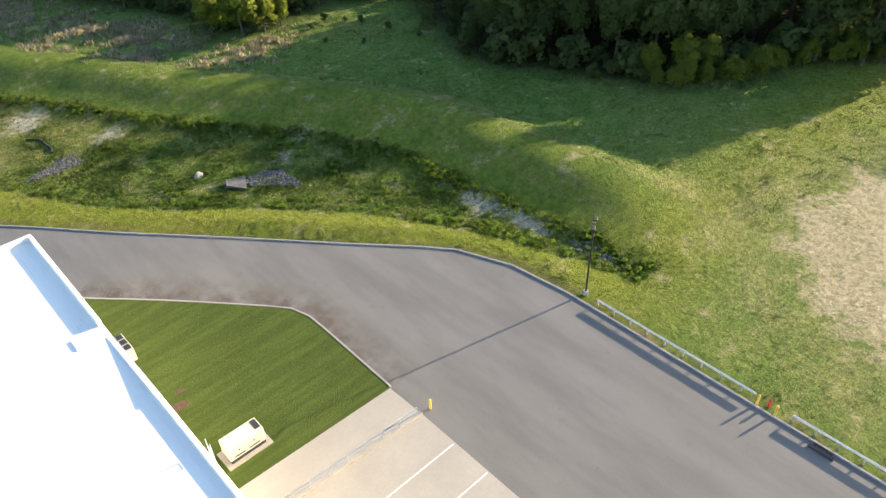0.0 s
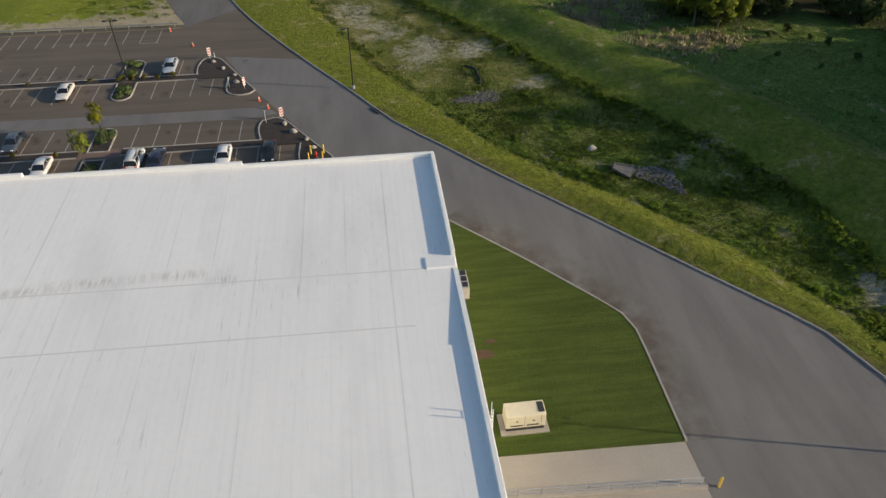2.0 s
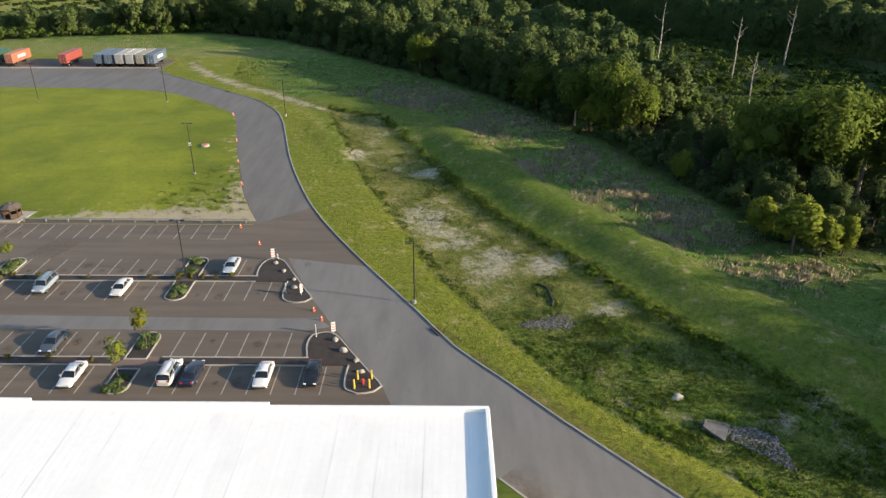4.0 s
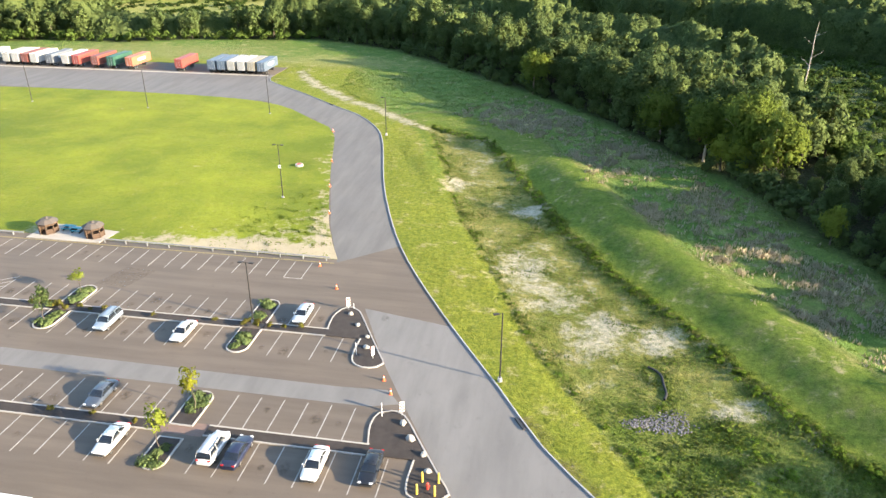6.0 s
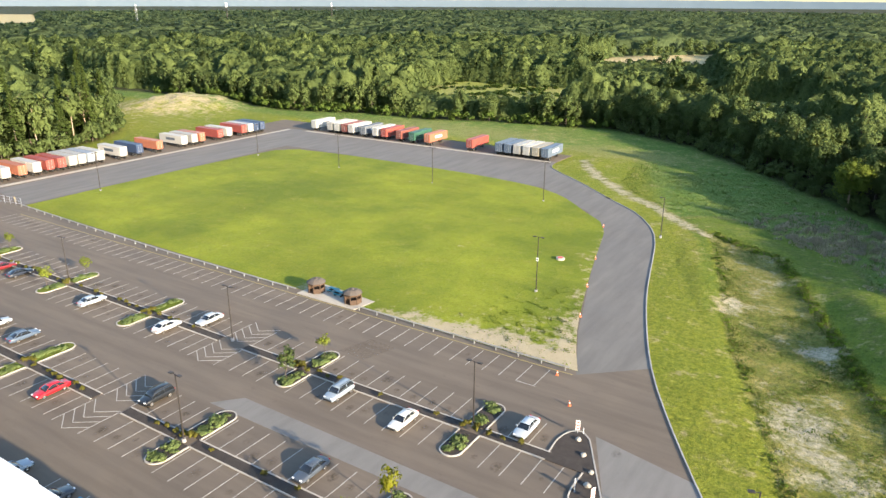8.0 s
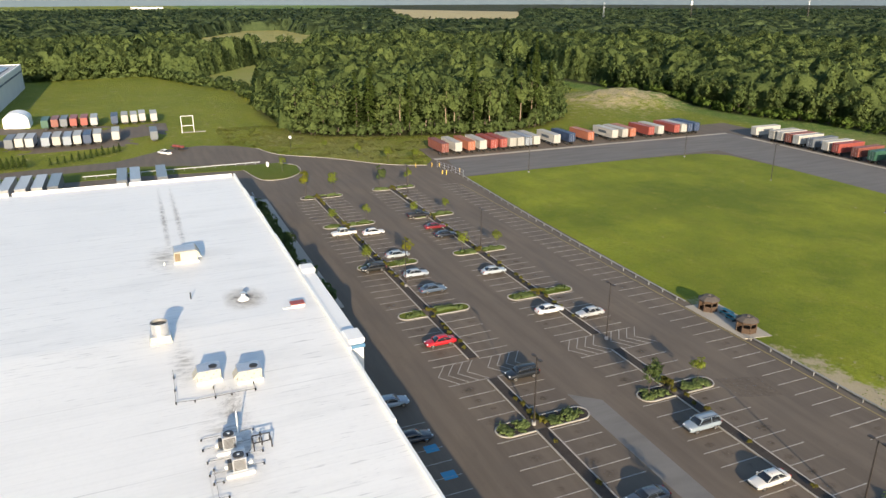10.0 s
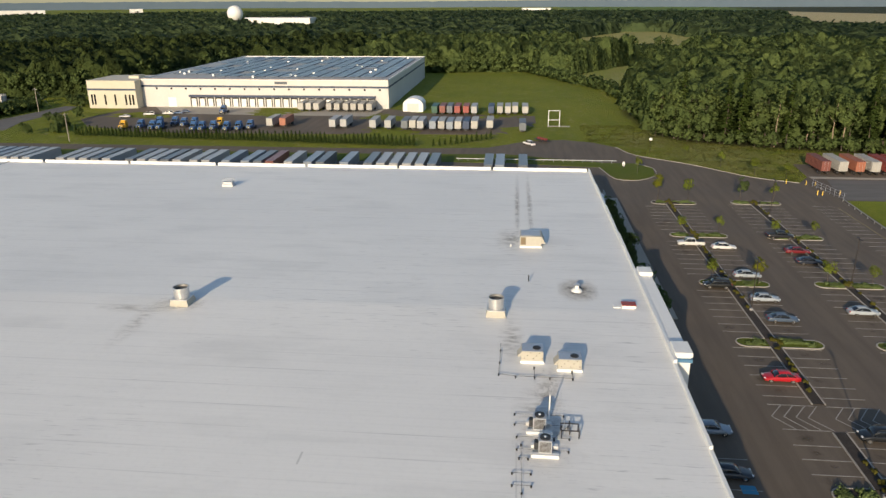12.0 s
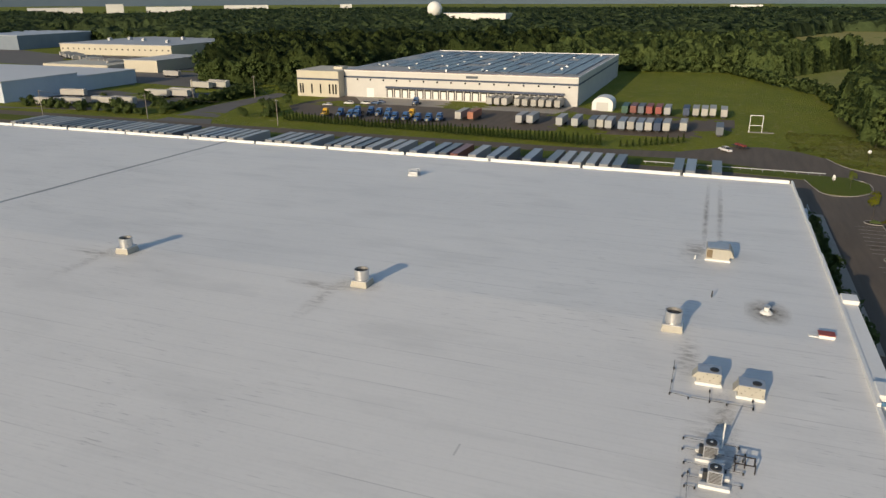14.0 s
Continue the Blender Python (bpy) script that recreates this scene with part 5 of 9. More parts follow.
for x, y in along([(82, -13.5), (93, -21), (105, -25), (117, -36)], 2.7, 0.6):
    plant(("glow", rnd.randrange(2)), x + rnd.uniform(-0.8, 0.8), y + rnd.uniform(-0.8, 0.8), -0.15, rnd.uniform(0.28, 0.52), "bush", "tall leafy green bush before the shaded woods", "bush", "leafy bushes before the woods")
# bare bleached trees over the marsh
for j, (x, y, h) in enumerate(((66, 190, 21), (84, 172, 19), (72, 128, 17), (110, 195, 20))):
    e = thing("dead_tree", (x, y, z_at(x, y)), "bare bleached dead tree standing over the marsh", "tree", "dead trees", 40 * j)
    me = new("trunk", trunk_mesh("trunk", 90 + j, h, 0.3, 6, 3.0, DEAD_WOOD, 0.4))
    me.parent = e
for key, x, y, s in [(("brush_low", rnd.randrange(2)), rnd.uniform(-25, 130), rnd.uniform(98, 318), rnd.uniform(0.3, 0.8)) for _ in range(1100)]:
    if inside(np.array([x]), np.array([y]), MARSH)[0]:
        low_bushes.append((x, y, -0.2, s, rnd.uniform(0, 6.28)))
# woods north of the trailers
for inset, step, kind, s0, s1 in ((1.5, 3.2, "brush", 0.8, 1.6), (6.0, 6.5, "mid", 0.55, 0.8), (13.0, 7.0, "mid", 0.7, 0.95), (21.0, 7.5, "mid", 0.75, 1.0)):
    for x, y in along(WOODS_EDGE[2:10], step, -inset):
        x, y = x + rnd.uniform(-2, 2), y + rnd.uniform(-2, 2)
        if kind == "brush":
            low_bushes.append((x, y, z_at(x, y) - 0.2, rnd.uniform(s0, s1), rnd.uniform(0, 6.28)))
            continue
        if inset > 10 or (-198 < x < -132 and rnd.random() < 0.6):
            continue
        plant((kind, rnd.randrange(2 if kind == "brush" else 4)), x, y, z_at(x, y) - 0.1, rnd.uniform(s0, s1), "tree" if kind == "mid" else "bush",
              "tall green tree in the woods behind the trailers" if kind == "mid" else "green bush before the northern woods", "tree" if kind == "mid" else "bush",
              "trees of the northern woods" if kind == "mid" else "bushes of the northern woods")
# the wood west of the field: its front rows
front = WOODS_WEST[:8]
for x, y in along(front, 3.6, -0.5):
    plant(("brush", rnd.randrange(2)), x + rnd.uniform(-1, 1), y + rnd.uniform(-1, 1), -0.1, rnd.uniform(0.9, 1.8), "bush", "tall green bush before the western wood", "bush", "bushes of the western wood")
for inset, step, s0, s1 in ((4.0, 6.0, 0.85, 1.05), (10.5, 6.5, 0.95, 1.15), (17.0, 7.0, 1.0, 1.2)):
    for x, y in along(front, step, -inset):
        x, y = x + rnd.uniform(-2, 2), y + rnd.uniform(-2, 2)
        if inset > 12:
            continue
        if rnd.random() < 0.3:
            plant(("stem", rnd.randrange(2)), x, y, 0, rnd.uniform(0.8, 1.0), "tree", "tall tree with a bare pale stem in the western wood", "tree", "pale-stemmed trees of the western wood")
        elif rnd.random() < 0.22:
            plant(("spruce", rnd.randrange(2)), x, y, 0, s1 * rnd.uniform(1.0, 1.25), "spruce", "tall dark spruce in the western wood", "tree", "spruces of the western wood")
        else:
            plant(("mid", rnd.randrange(4)), x, y, 0, rnd.uniform(s0, s1), "tree", "tall green tree of the western wood", "tree", "trees of the western wood")


# ---- woods too many to count ----
def woods(name, places, key_of, label, material):
    """Many trees joined: places are rows of x, y, z, scale."""
    vs, ways, loops, sizes, base = [], [], [], [], 0
    cache = {}
    for i, (x, y, z, s, turn) in enumerate(places):
        k = key_of(i)
        if k not in cache:
            me = KINDS[k][0]
            co = np.empty(len(me.vertices) * 3)
            me.vertices.foreach_get("co", co)
            cache[k] = (co.reshape(-1, 3), WAYS[me.name], np.array([v for p in me.polygons for v in p.vertices]), np.array([len(p.vertices) for p in me.polygons]))
        co, way, corner, size = cache[k]
        c, sn = math.cos(turn) * s, math.sin(turn) * s
        vs.append(np.stack([co[:, 0] * c - co[:, 1] * sn + x, co[:, 0] * sn + co[:, 1] * c + y, co[:, 2] * s + z], 1))
        c, sn = math.cos(turn), math.sin(turn)
        ways.append(np.stack([way[:, 0] * c - way[:, 1] * sn, way[:, 0] * sn + way[:, 1] * c, way[:, 2]], 1))
        loops.append(corner + base)
        sizes.append(size)
        base += len(co)
    loops, sizes = np.concatenate(loops), np.concatenate(sizes)
    me = bpy.data.meshes.new(name)
    me.vertices.add(base)
    me.vertices.foreach_set("co", np.concatenate(vs).ravel())
    me.loops.add(len(loops))
    me.loops.foreach_set("vertex_index", loops)
    me.polygons.add(len(sizes))
    me.polygons.foreach_set("loop_start", np.concatenate([[0], np.cumsum(sizes)[:-1]]))
    me.update(calc_edges=True)
    me.normals_split_custom_set_from_vertices(np.concatenate(ways))
    me.materials.append(material)
    ob = new(name, me)
    return tagged(ob, label, "woods", kind="stuff")


OPEN_LAND = [
    [(-700, 45), (-690, 140), (-860, 215), (-1150, 200), (-1150, 140), (-940, 45)],
    CHANNEL,
    [(-225, 480), (-130, 480), (-110, 640), (-160, 720), (-240, 640)],
    [(-1400, 470), (-1290, 700), (-2150, 1160), (-2700, 900)],
    [(-246, -420), (-246, 10), (-300, 36), (-412, 34), (-470, 10), (-524, -8), (-516, -74), (-500, -215), (-380, -226), (-360, -300), (-620, -470), (-640, -720), (-300, -720)],
    [(-500, 20), (-420, 40), (-560, 110), (-620, 90)],
    [(-640, -690), (-720, -650), (-930, -800), (-780, -980)],
    MARSH,
    [(-1060, -385), (-1080, -300), (-1520, -425), (-1500, -575)],
    [(-1380, -1390), (-1600, -1250), (-1980, -1760), (-1650, -1990)],
]


LOW_WOOD = [[(-205, 232), (-130, 246), (-130, 290), (-205, 275)], [(-160, 376), (-85, 376), (-120, 500), (-235, 500)], [(-940, 330), (-885, 455), (-1500, 820), (-1660, 590)], [(-600, 30), (-590, 130), (-710, 160), (-710, 35)], [(48, 30), (48, 128), (300, 128), (300, 30)]]


def low_growth(p):
    """How tall the trees stand: lower in the young woods."""
    s = np.ones(len(p))
    for line in LOW_WOOD:
        s = np.where(inside(p[:, 0], p[:, 1], line), 0.5, s)
    return s


EAST_WOODS = WOODS_EDGE + [(4600, -700), (4600, 4600), (-4600, 4600), (-4600, 1200), (-2000, 420)]


def wooded(x, y):
    ok = (inside(x, y, EAST_WOODS) & ((away(x, y, WOODS_EDGE) > np.where(x < -40, 11, 33)) | (y < -40))) | (inside(x, y, WOODS_WEST) & (away(x, y, WOODS_WEST[:8]) > 14)) | ((x < -500) & ~inside(x, y, WOODS_WEST))
    ok |= (x < -246) & (y < -215)
    for o in OPEN_LAND:
        ok &= ~inside(x, y, o)
    return ok


def canopy(name, label, x0, x1, y0, y1, r0, r1, cell, gap, tall, spread, lobes, leaves, size, seed, leaf=None):
    """A closed roof of many rounded crowns over the woods between two distances, rough with leaf sprays."""
    rng = np.random.RandomState(seed)
    gx, gy = np.arange(x0, x1, cell), np.arange(y0, y1, cell)
    nx, ny = len(gx), len(gy)
    X, Y = np.meshgrid(gx, gy)
    Z = np.zeros(X.shape)
    r = np.hypot(X + 4, Y + 30)
    mask = np.zeros(X.shape, bool)
    near = (r > r0) & (r < r1)
    mask[near] = wooded(X[near], Y[near])
    TX, TY = np.meshgrid(np.arange(x0, x1, gap), np.arange(y0, y1, gap))
    tx, ty = (TX + rng.uniform(-0.48, 0.48, TX.shape) * gap).ravel(), (TY + rng.uniform(-0.48, 0.48, TX.shape) * gap).ravel()
    ci, ri = np.clip(((tx - x0) / cell).astype(int), 0, nx - 1), np.clip(((ty - y0) / cell).astype(int), 0, ny - 1)
    keep_t = mask[ri, ci]
    tx, ty = tx[keep_t], ty[keep_t]
    grow = low_growth(np.stack([tx, ty], 1)) * (0.8 + 0.4 * wobble(tx, ty, 70, 5))
    high, wide = rng.uniform(*tall, len(tx)) * grow, rng.uniform(*spread, len(tx))
    domes = [(a, b, h, w, 0.36) for a, b, h, w in zip(tx, ty, high, wide)]
    for a, b, h, w in zip(tx, ty, high, wide):
        for _ in range(lobes):
            q, g = rng.uniform(0.2, 0.75) * w, rng.uniform(0, 6.28)
            domes.append((a + q * math.cos(g), b + q * math.sin(g), h * rng.uniform(0.84, 1.06) - 0.9 * (q / w) ** 2 * w * 0.5, w * rng.uniform(0.28, 0.5), 0.10))
    for a, b, h, w, deep in domes:
        i0, i1, j0, j1 = max(int((a - w - x0) / cell), 0), min(int((a + w - x0) / cell) + 2, nx), max(int((b - w - y0) / cell), 0), min(int((b + w - y0) / cell) + 2, ny)
        if i1 <= i0 or j1 <= j0:
            continue
        d = ((X[j0:j1, i0:i1] - a) ** 2 + (Y[j0:j1, i0:i1] - b) ** 2) / (w * w)
        z = np.where(d < 1, h * (1 - deep + deep * np.sqrt(np.clip(1 - d, 0, 1))), 0)
        Z[j0:j1, i0:i1] = np.maximum(Z[j0:j1, i0:i1], z)
    floor = (0.75 if r1 < 800 else 0.82) * sum(tall) / 2 * low_growth(np.stack([X.ravel(), Y.ravel()], 1)).reshape(X.shape)
    Z = np.where(mask, np.maximum(Z, floor) + rng.normal(0, 0.22 * cell ** 0.5, Z.shape), -0.5)
    land = np.zeros(X.shape)
    land[near] = ground_height(X[near], Y[near]) if r1 > 800 else 0.0
    Z += land
    X = X + rng.uniform(-0.3, 0.3, X.shape) * cell
    Y = Y + rng.uniform(-0.3, 0.3, X.shape) * cell
    i = (np.arange(ny - 1)[:, None] * nx + np.arange(nx - 1)[None, :]).ravel()
    faces = np.stack([i, i + 1, i + 1 + nx, i + nx], 1)
    faces = faces[mask.ravel()[faces].any(1)]
    P = np.stack([X.ravel(), Y.ravel(), Z.ravel()], 1)
    A, B, C, D = (P[faces[:, k]] for k in range(4))
    n = np.cross(C - A, D - B)
    area = np.linalg.norm(n, axis=1)
    n /= area[:, None] + 1e-9
    used = np.unique(faces)
    ids = np.zeros(len(P), int)
    ids[used] = np.arange(len(used))
    ways = np.zeros(P.shape)
    for k in range(4):
        np.add.at(ways, faces[:, k], n)
    ways = ways[used]
    ways /= np.linalg.norm(ways, axis=1)[:, None] + 1e-9
    ways += rng.normal(0, 0.24, ways.shape)
    ways /= np.linalg.norm(ways, axis=1)[:, None] + 1e-9
    verts, loops, sizes = [P[used]], [ids[faces].ravel()], [np.full(len(faces), 4)]
    count = int(leaves * area.sum() / 2)
    if count:
        share = area * (1 + 3.0 * (np.abs(n[:, 2]) < 0.45))
        k = rng.choice(len(faces), count, p=share / share.sum())
        u, v = rng.uniform(0, 1, (count, 1)), rng.uniform(0, 1, (count, 1))
        p = (A[k] * (1 - u) + B[k] * u) * (1 - v) + (D[k] * (1 - u) + C[k] * u) * v + n[k] * rng.uniform(0.0, 0.9, (count, 1)) * size
        m = n[k] + rng.normal(0, 0.6, (count, 3))
        m /= np.linalg.norm(m, axis=1)[:, None]
        a = np.cross(m, rng.normal(size=(count, 3)))
        a /= np.linalg.norm(a, axis=1)[:, None] + 1e-9
        b = np.cross(m, a)
        s = size * rng.uniform(0.5, 1.3, (count, 1))
        verts.append(np.stack([p + a * s, p + b * s * 0.6, p - a * s, p - b * s * 0.6], 1).reshape(-1, 3))
        way = 0.8 * ways[ids[faces[k, 0]]] + 0.3 * n[k] + np.array([0.1, 0, 0.25]) + rng.normal(0, 0.3, (count, 3))
        ways = np.concatenate([ways, np.repeat(way / np.linalg.norm(way, axis=1)[:, None], 4, axis=0)])
        loops.append(np.arange(count * 4) + len(used))
        sizes.append(np.full(count, 4))
    verts, loops, sizes = np.concatenate(verts), np.concatenate(loops), np.concatenate(sizes)
    me = bpy.data.meshes.new(name)
    me.vertices.add(len(verts))
    me.vertices.foreach_set("co", verts.ravel())
    me.loops.add(len(loops))
    me.loops.foreach_set("vertex_index", loops)
    me.polygons.add(len(sizes))
    me.polygons.foreach_set("loop_start", np.arange(len(sizes)) * 4)
    me.update(calc_edges=True)
    me.normals_split_custom_set_from_vertices(ways)
    me.materials.append(leaf or LEAF)
    tagged(new(name, me), label, "woods", kind="stuff")


TAN_FIELD = grass_material("ripe_field", (0.46, 0.37, 0.19), (0.54, 0.44, 0.24), (0.40, 0.35, 0.16))
GREEN_FIELD = grass_material("far_meadow", (0.20, 0.24, 0.045), (0.27, 0.29, 0.07), (0.32, 0.29, 0.11))
OLIVE_FIELD = grass_material("far_olive_field", (0.32, 0.29, 0.09), (0.38, 0.34, 0.12), (0.28, 0.28, 0.075))
for k, (land, mt, words) in enumerate(((0, OLIVE_FIELD, "olive field far off between the woods"), (1, GREEN_FIELD, "pale green marsh clearing behind the belt of trees"), (2, TAN_FIELD, "ripe tan field beyond the woods"),
                                       (3, TAN_FIELD, "ripe tan field near the horizon"), (5, GREEN_FIELD, "green meadow behind the tree row"), (6, GREEN_FIELD, "green field far behind the sheds"))):
    line = OPEN_LAND[land]
    fx, fy, ff = clipped_grid(line, 40.0 if land in (0, 2, 3, 6) else 8.0)
    tagged(raw("ground_far_field", np.stack([fx, fy, ground_height(fx, fy) + (1.5 if land == 3 else 0.25)], 1).tolist(), ff, mt, True), words, "field", kind="structure")
woods("bushes_low", low_bushes, lambda i: ("brush_low", i % 2), "low green bushes of marsh and woods edge", LEAF_MARSH)
edge_rng = random.Random(23)
fringe = [(x + edge_rng.uniform(-2.5, 2.5), y + edge_rng.uniform(-2.5, 2.5), -0.3, edge_rng.uniform(0.5, 1.05), edge_rng.uniform(0, 6.28))
          for line in ([(-500, -215), (-516, -74), (-524, -8)], [(-640, -720), (-620, -470), (-360, -300), (-380, -226), (-500, -215)], [(-700, 45), (-690, 140), (-860, 215)], [(-225, 480), (-130, 480)], [(-234, 630), (-160, 704), (-119, 638)], [(-252, 386), (-150, 381), (-60, 387), (-5, 354), (20, 324), (66, 287), (100, 252), (150, 202)])
          for x, y in along(line, 7.5, 0.0)]
woods("woods_fringe", fringe, lambda i: ("edge", i % 3), "ragged leafy edge of the woods", LEAF)
canopy("woods_near", "broad green woods round the site", -345, 200, -330, 325, 60, 330, 1.5, 4.3, (12, 19), (2.2, 4.2), 2, 1.9, 0.55, 1)
# bluish haze over the far woods is put into this leaf colour
LEAF_HAZE = leaf_material("haze_tinted_leaf", (0.094, 0.136, 0.060), (0.122, 0.164, 0.072), (0.086, 0.128, 0.062), 0.5)
# broad leaf copied darker: the depot woods' dim light is put into the colour
LEAF_DIMMED = leaf_material("dimmed_leaf", (0.056, 0.082, 0.027), (0.086, 0.112, 0.035), (0.048, 0.077, 0.03), 0.5)
canopy("woods_middle", "rolling green woods behind the fields", -720, 160, -130, 690, 326, 700, 3.0, 5.6, (12, 20), (2.6, 4.6), 1, 0.7, 0.9, 2)
canopy("woods_depot", "woods round the depot in a dimmed leaf colour", -720, 0, -720, -130, 326, 700, 3.0, 5.6, (12, 20), (2.6, 4.6), 1, 0.42, 0.95, 4, LEAF_DIMMED)
canopy("woods_far", "green woods reaching far behind the fields", -1500, 500, -1500, 1500, 690, 1450, 7.0, 10.0, (11, 17), (7, 10), 1, 0.009, 3.0, 3, LEAF_HAZE)
canopy("woods_horizon", "endless woods reaching to the horizon", -2400, 500, -2000, 2400, 1440, 2400, 11.0, 15.0, (8, 13), (9, 13), 0, 0.004, 4.0, 5, LEAF_HAZE)

# ---- vehicles ----


def wheel(parent, x, y, r, width=0.22, rim=True):
    tyre = part("wheel", tubed((x, y - width / 2, r), (x, y + width / 2, r), r, r, 16), BLACK, parent)
    if not rim:
        return tyre
    side = width / 2 + 0.006
    s = 1 if y > 0 else -1
    part("rim", tubed((x, y + s * (side - 0.03), r), (x, y + s * side, r), r * 0.62, r * 0.58, 12), CHROME, tyre)
    return tyre


# length, width, belt, roof; then along the car from the front: (x, belt height) and the cabin's outline
CAR_SHAPES = {
    "sedan": dict(length=4.8, width=1.8, under=0.28, top=1.43, belt=[(0, 0.55), (0.12, 0.68), (0.9, 0.84), (1.45, 0.92), (3.9, 0.96), (4.55, 0.93), (4.74, 0.80), (4.8, 0.6)], cabin=(1.25, 2.05, 3.35, 4.25), wheels=(0.92, 3.72), r=0.33),
    "suv": dict(length=4.75, width=1.88, under=0.34, top=1.74, belt=[(0, 0.6), (0.1, 0.82), (0.8, 1.0), (1.3, 1.06), (4.4, 1.08), (4.68, 1.02), (4.75, 0.7)], cabin=(1.1, 1.75, 4.2, 4.62), wheels=(0.92, 3.75), r=0.37),
    "pickup": dict(length=5.5, width=1.9, under=0.38, top=1.76, belt=[(0, 0.65), (0.1, 0.88), (0.9, 1.05), (1.45, 1.1), (5.3, 1.12), (5.46, 1.06), (5.5, 0.8)], cabin=(1.3, 1.95, 3.3, 3.6), wheels=(0.98, 4.4), r=0.39),
}


def build_car(kind, colour, label, at, turn, group):
    s = CAR_SHAPES[kind]
    car = thing("pickup_truck" if kind == "pickup" else "car", at, label, "pickup truck" if kind == "pickup" else "car", group, turn)
    L, W, under, top = s["length"], s["width"] / 2, s["under"], s["top"]
    m = paint("car_paint_" + label.split()[0], colour, 0.34, 0.0, 0.3, 0.05)
    xs = np.concatenate([[0.0, 0.03, 0.09], np.linspace(0.2, L - 0.2, 19), [L - 0.09, L - 0.03, L]])
    zs = np.interp(xs, *zip(*s["belt"]))
    zs[1:-1] = 0.25 * zs[:-2] + 0.5 * zs[1:-1] + 0.25 * zs[2:]
    rings = []
    for x, z in zip(xs, zs):
        w = W * (1 - 0.24 * max(0.0, 1 - min(x, L - x) / 0.75) ** 2)
        half = [(0.86, under), (0.97, under + 0.10), (1.0, under + 0.30), (0.985, z - 0.20), (0.94, z - 0.07), (0.82, z - 0.01), (0.42, z + 0.025)]
        rings.append([(x - L / 2, -w * k, h) for k, h in half] + [(x - L / 2, 0, z + 0.035)] + [(x - L / 2, w * k, h) for k, h in half[::-1]])
    body = part("body", loft(bmesh.new(), rings), m, car, smooth=True)
    c0, c1, c2, c3 = s["cabin"]
    zb = max(z for _, z in s["belt"]) - 0.05
    g, r = W * 0.88, W * 0.70
    h = top - zb
    line = [(c0, 0.0), (c0 + 0.5 * (c1 - c0), 0.56), (c1, 0.90), (c1 + 0.25 * (c2 - c1), 0.985), (c1 + 0.6 * (c2 - c1), 1.0), (c2, 0.93), (c2 + 0.5 * (c3 - c2), 0.58), (c3, 0.0)]
    glass = []
    for x, k in line:
        w, z = g - (g - r) * k, zb + h * k
        glass.append([(x - L / 2, -g, zb - 0.04), (x - L / 2, -w, z - 0.05), (x - L / 2, -w * 0.86, z - 0.005), (x - L / 2, 0, z + 0.012), (x - L / 2, w * 0.86, z - 0.005), (x - L / 2, w, z - 0.05), (x - L / 2, g, zb - 0.04)])
    part("glasshouse", loft(bmesh.new(), glass), GLASS, car, "dark tinted glass", smooth=True)
    shell = []
    for x, k in [(c1 - 0.10, 0.84)] + line[2:6] + [(c2 + 0.14, 0.84)]:
        w, z = g - (g - r) * k + 0.012, zb + h * k + 0.014
        shell.append([(x - L / 2, -w, z - 0.10), (x - L / 2, -w * 0.87, z - 0.005), (x - L / 2, 0, z + 0.014), (x - L / 2, w * 0.87, z - 0.005), (x - L / 2, w, z - 0.10), (x - L / 2, 0, z - 0.05)])
    roof = part("roof", loft(bmesh.new(), shell), m, car, smooth=True)
    # pillars between the panes
    for sg in (-1, 1):
        for xb, xt in ((c0 + 0.03, c1), (0.5 * (c0 + c1) + 0.48 * (c3 - c0), 0.5 * (c1 + c2) + 0.1), (c3 - 0.03, c2)):
            part("pillar", tubed((xb - L / 2, sg * g * 1.0, zb), (xt - L / 2, sg * (r + 0.005), top - 0.05), 0.035, 0.03, 4), m, car)
        part("mirror", boxed(c0 + 0.25 - L / 2, c0 + 0.42 - L / 2, sg * (W + 0.06) - 0.08, sg * (W + 0.06) + 0.08, zb + 0.02, zb + 0.16, bevel=0.02), m, car)
        z1 = s["belt"][1][1]
        part("headlight", boxed(0.03 - L / 2, 0.22 - L / 2, sg * W * 0.62 - 0.16, sg * W * 0.62 + 0.16, z1 - 0.08, z1 + 0.03, bevel=0.02), LAMP_CLEAR, car)
        part("tail_light", boxed(L / 2 - 0.12, L / 2 - 0.005, sg * W * 0.66 - 0.15, sg * W * 0.66 + 0.15, zb - 0.22, zb - 0.06, bevel=0.02), LAMP_RED, car)
        for x in s["wheels"]:
            wheel(car, x - L / 2, sg * (W - 0.12), s["r"])
    part("bumper", boxed(-L / 2 - 0.03, -L / 2 + 0.12, -W * 0.75, W * 0.75, under + 0.02, under + 0.2, bevel=0.03), GRILLE, car)
    part("bumper", boxed(L / 2 - 0.1, L / 2 + 0.03, -W * 0.75, W * 0.75, under + 0.04, under + 0.24, bevel=0.03), m, car)
    if kind == "pickup":
        part("cargo_bed", boxed(c3 + 0.1 - L / 2, L / 2 - 0.1, -W * 0.78, W * 0.78, 1.1, 1.165), GRILLE, car, "dark open cargo bed")
    elif kind == "suv":
        for sg in (-1, 1):
            part("roof_rail", boxed(c1 + 0.1 - L / 2, c2 - L / 2, sg * r * 0.9 - 0.02, sg * r * 0.9 + 0.02, top, top + 0.06), GRILLE, car)
    else:
        part("sunroof", boxed(c1 + 0.25 - L / 2, c1 + 0.85 - L / 2, -r * 0.6, r * 0.6, top - 0.03, top + 0.006), GLASS, car)
    return car


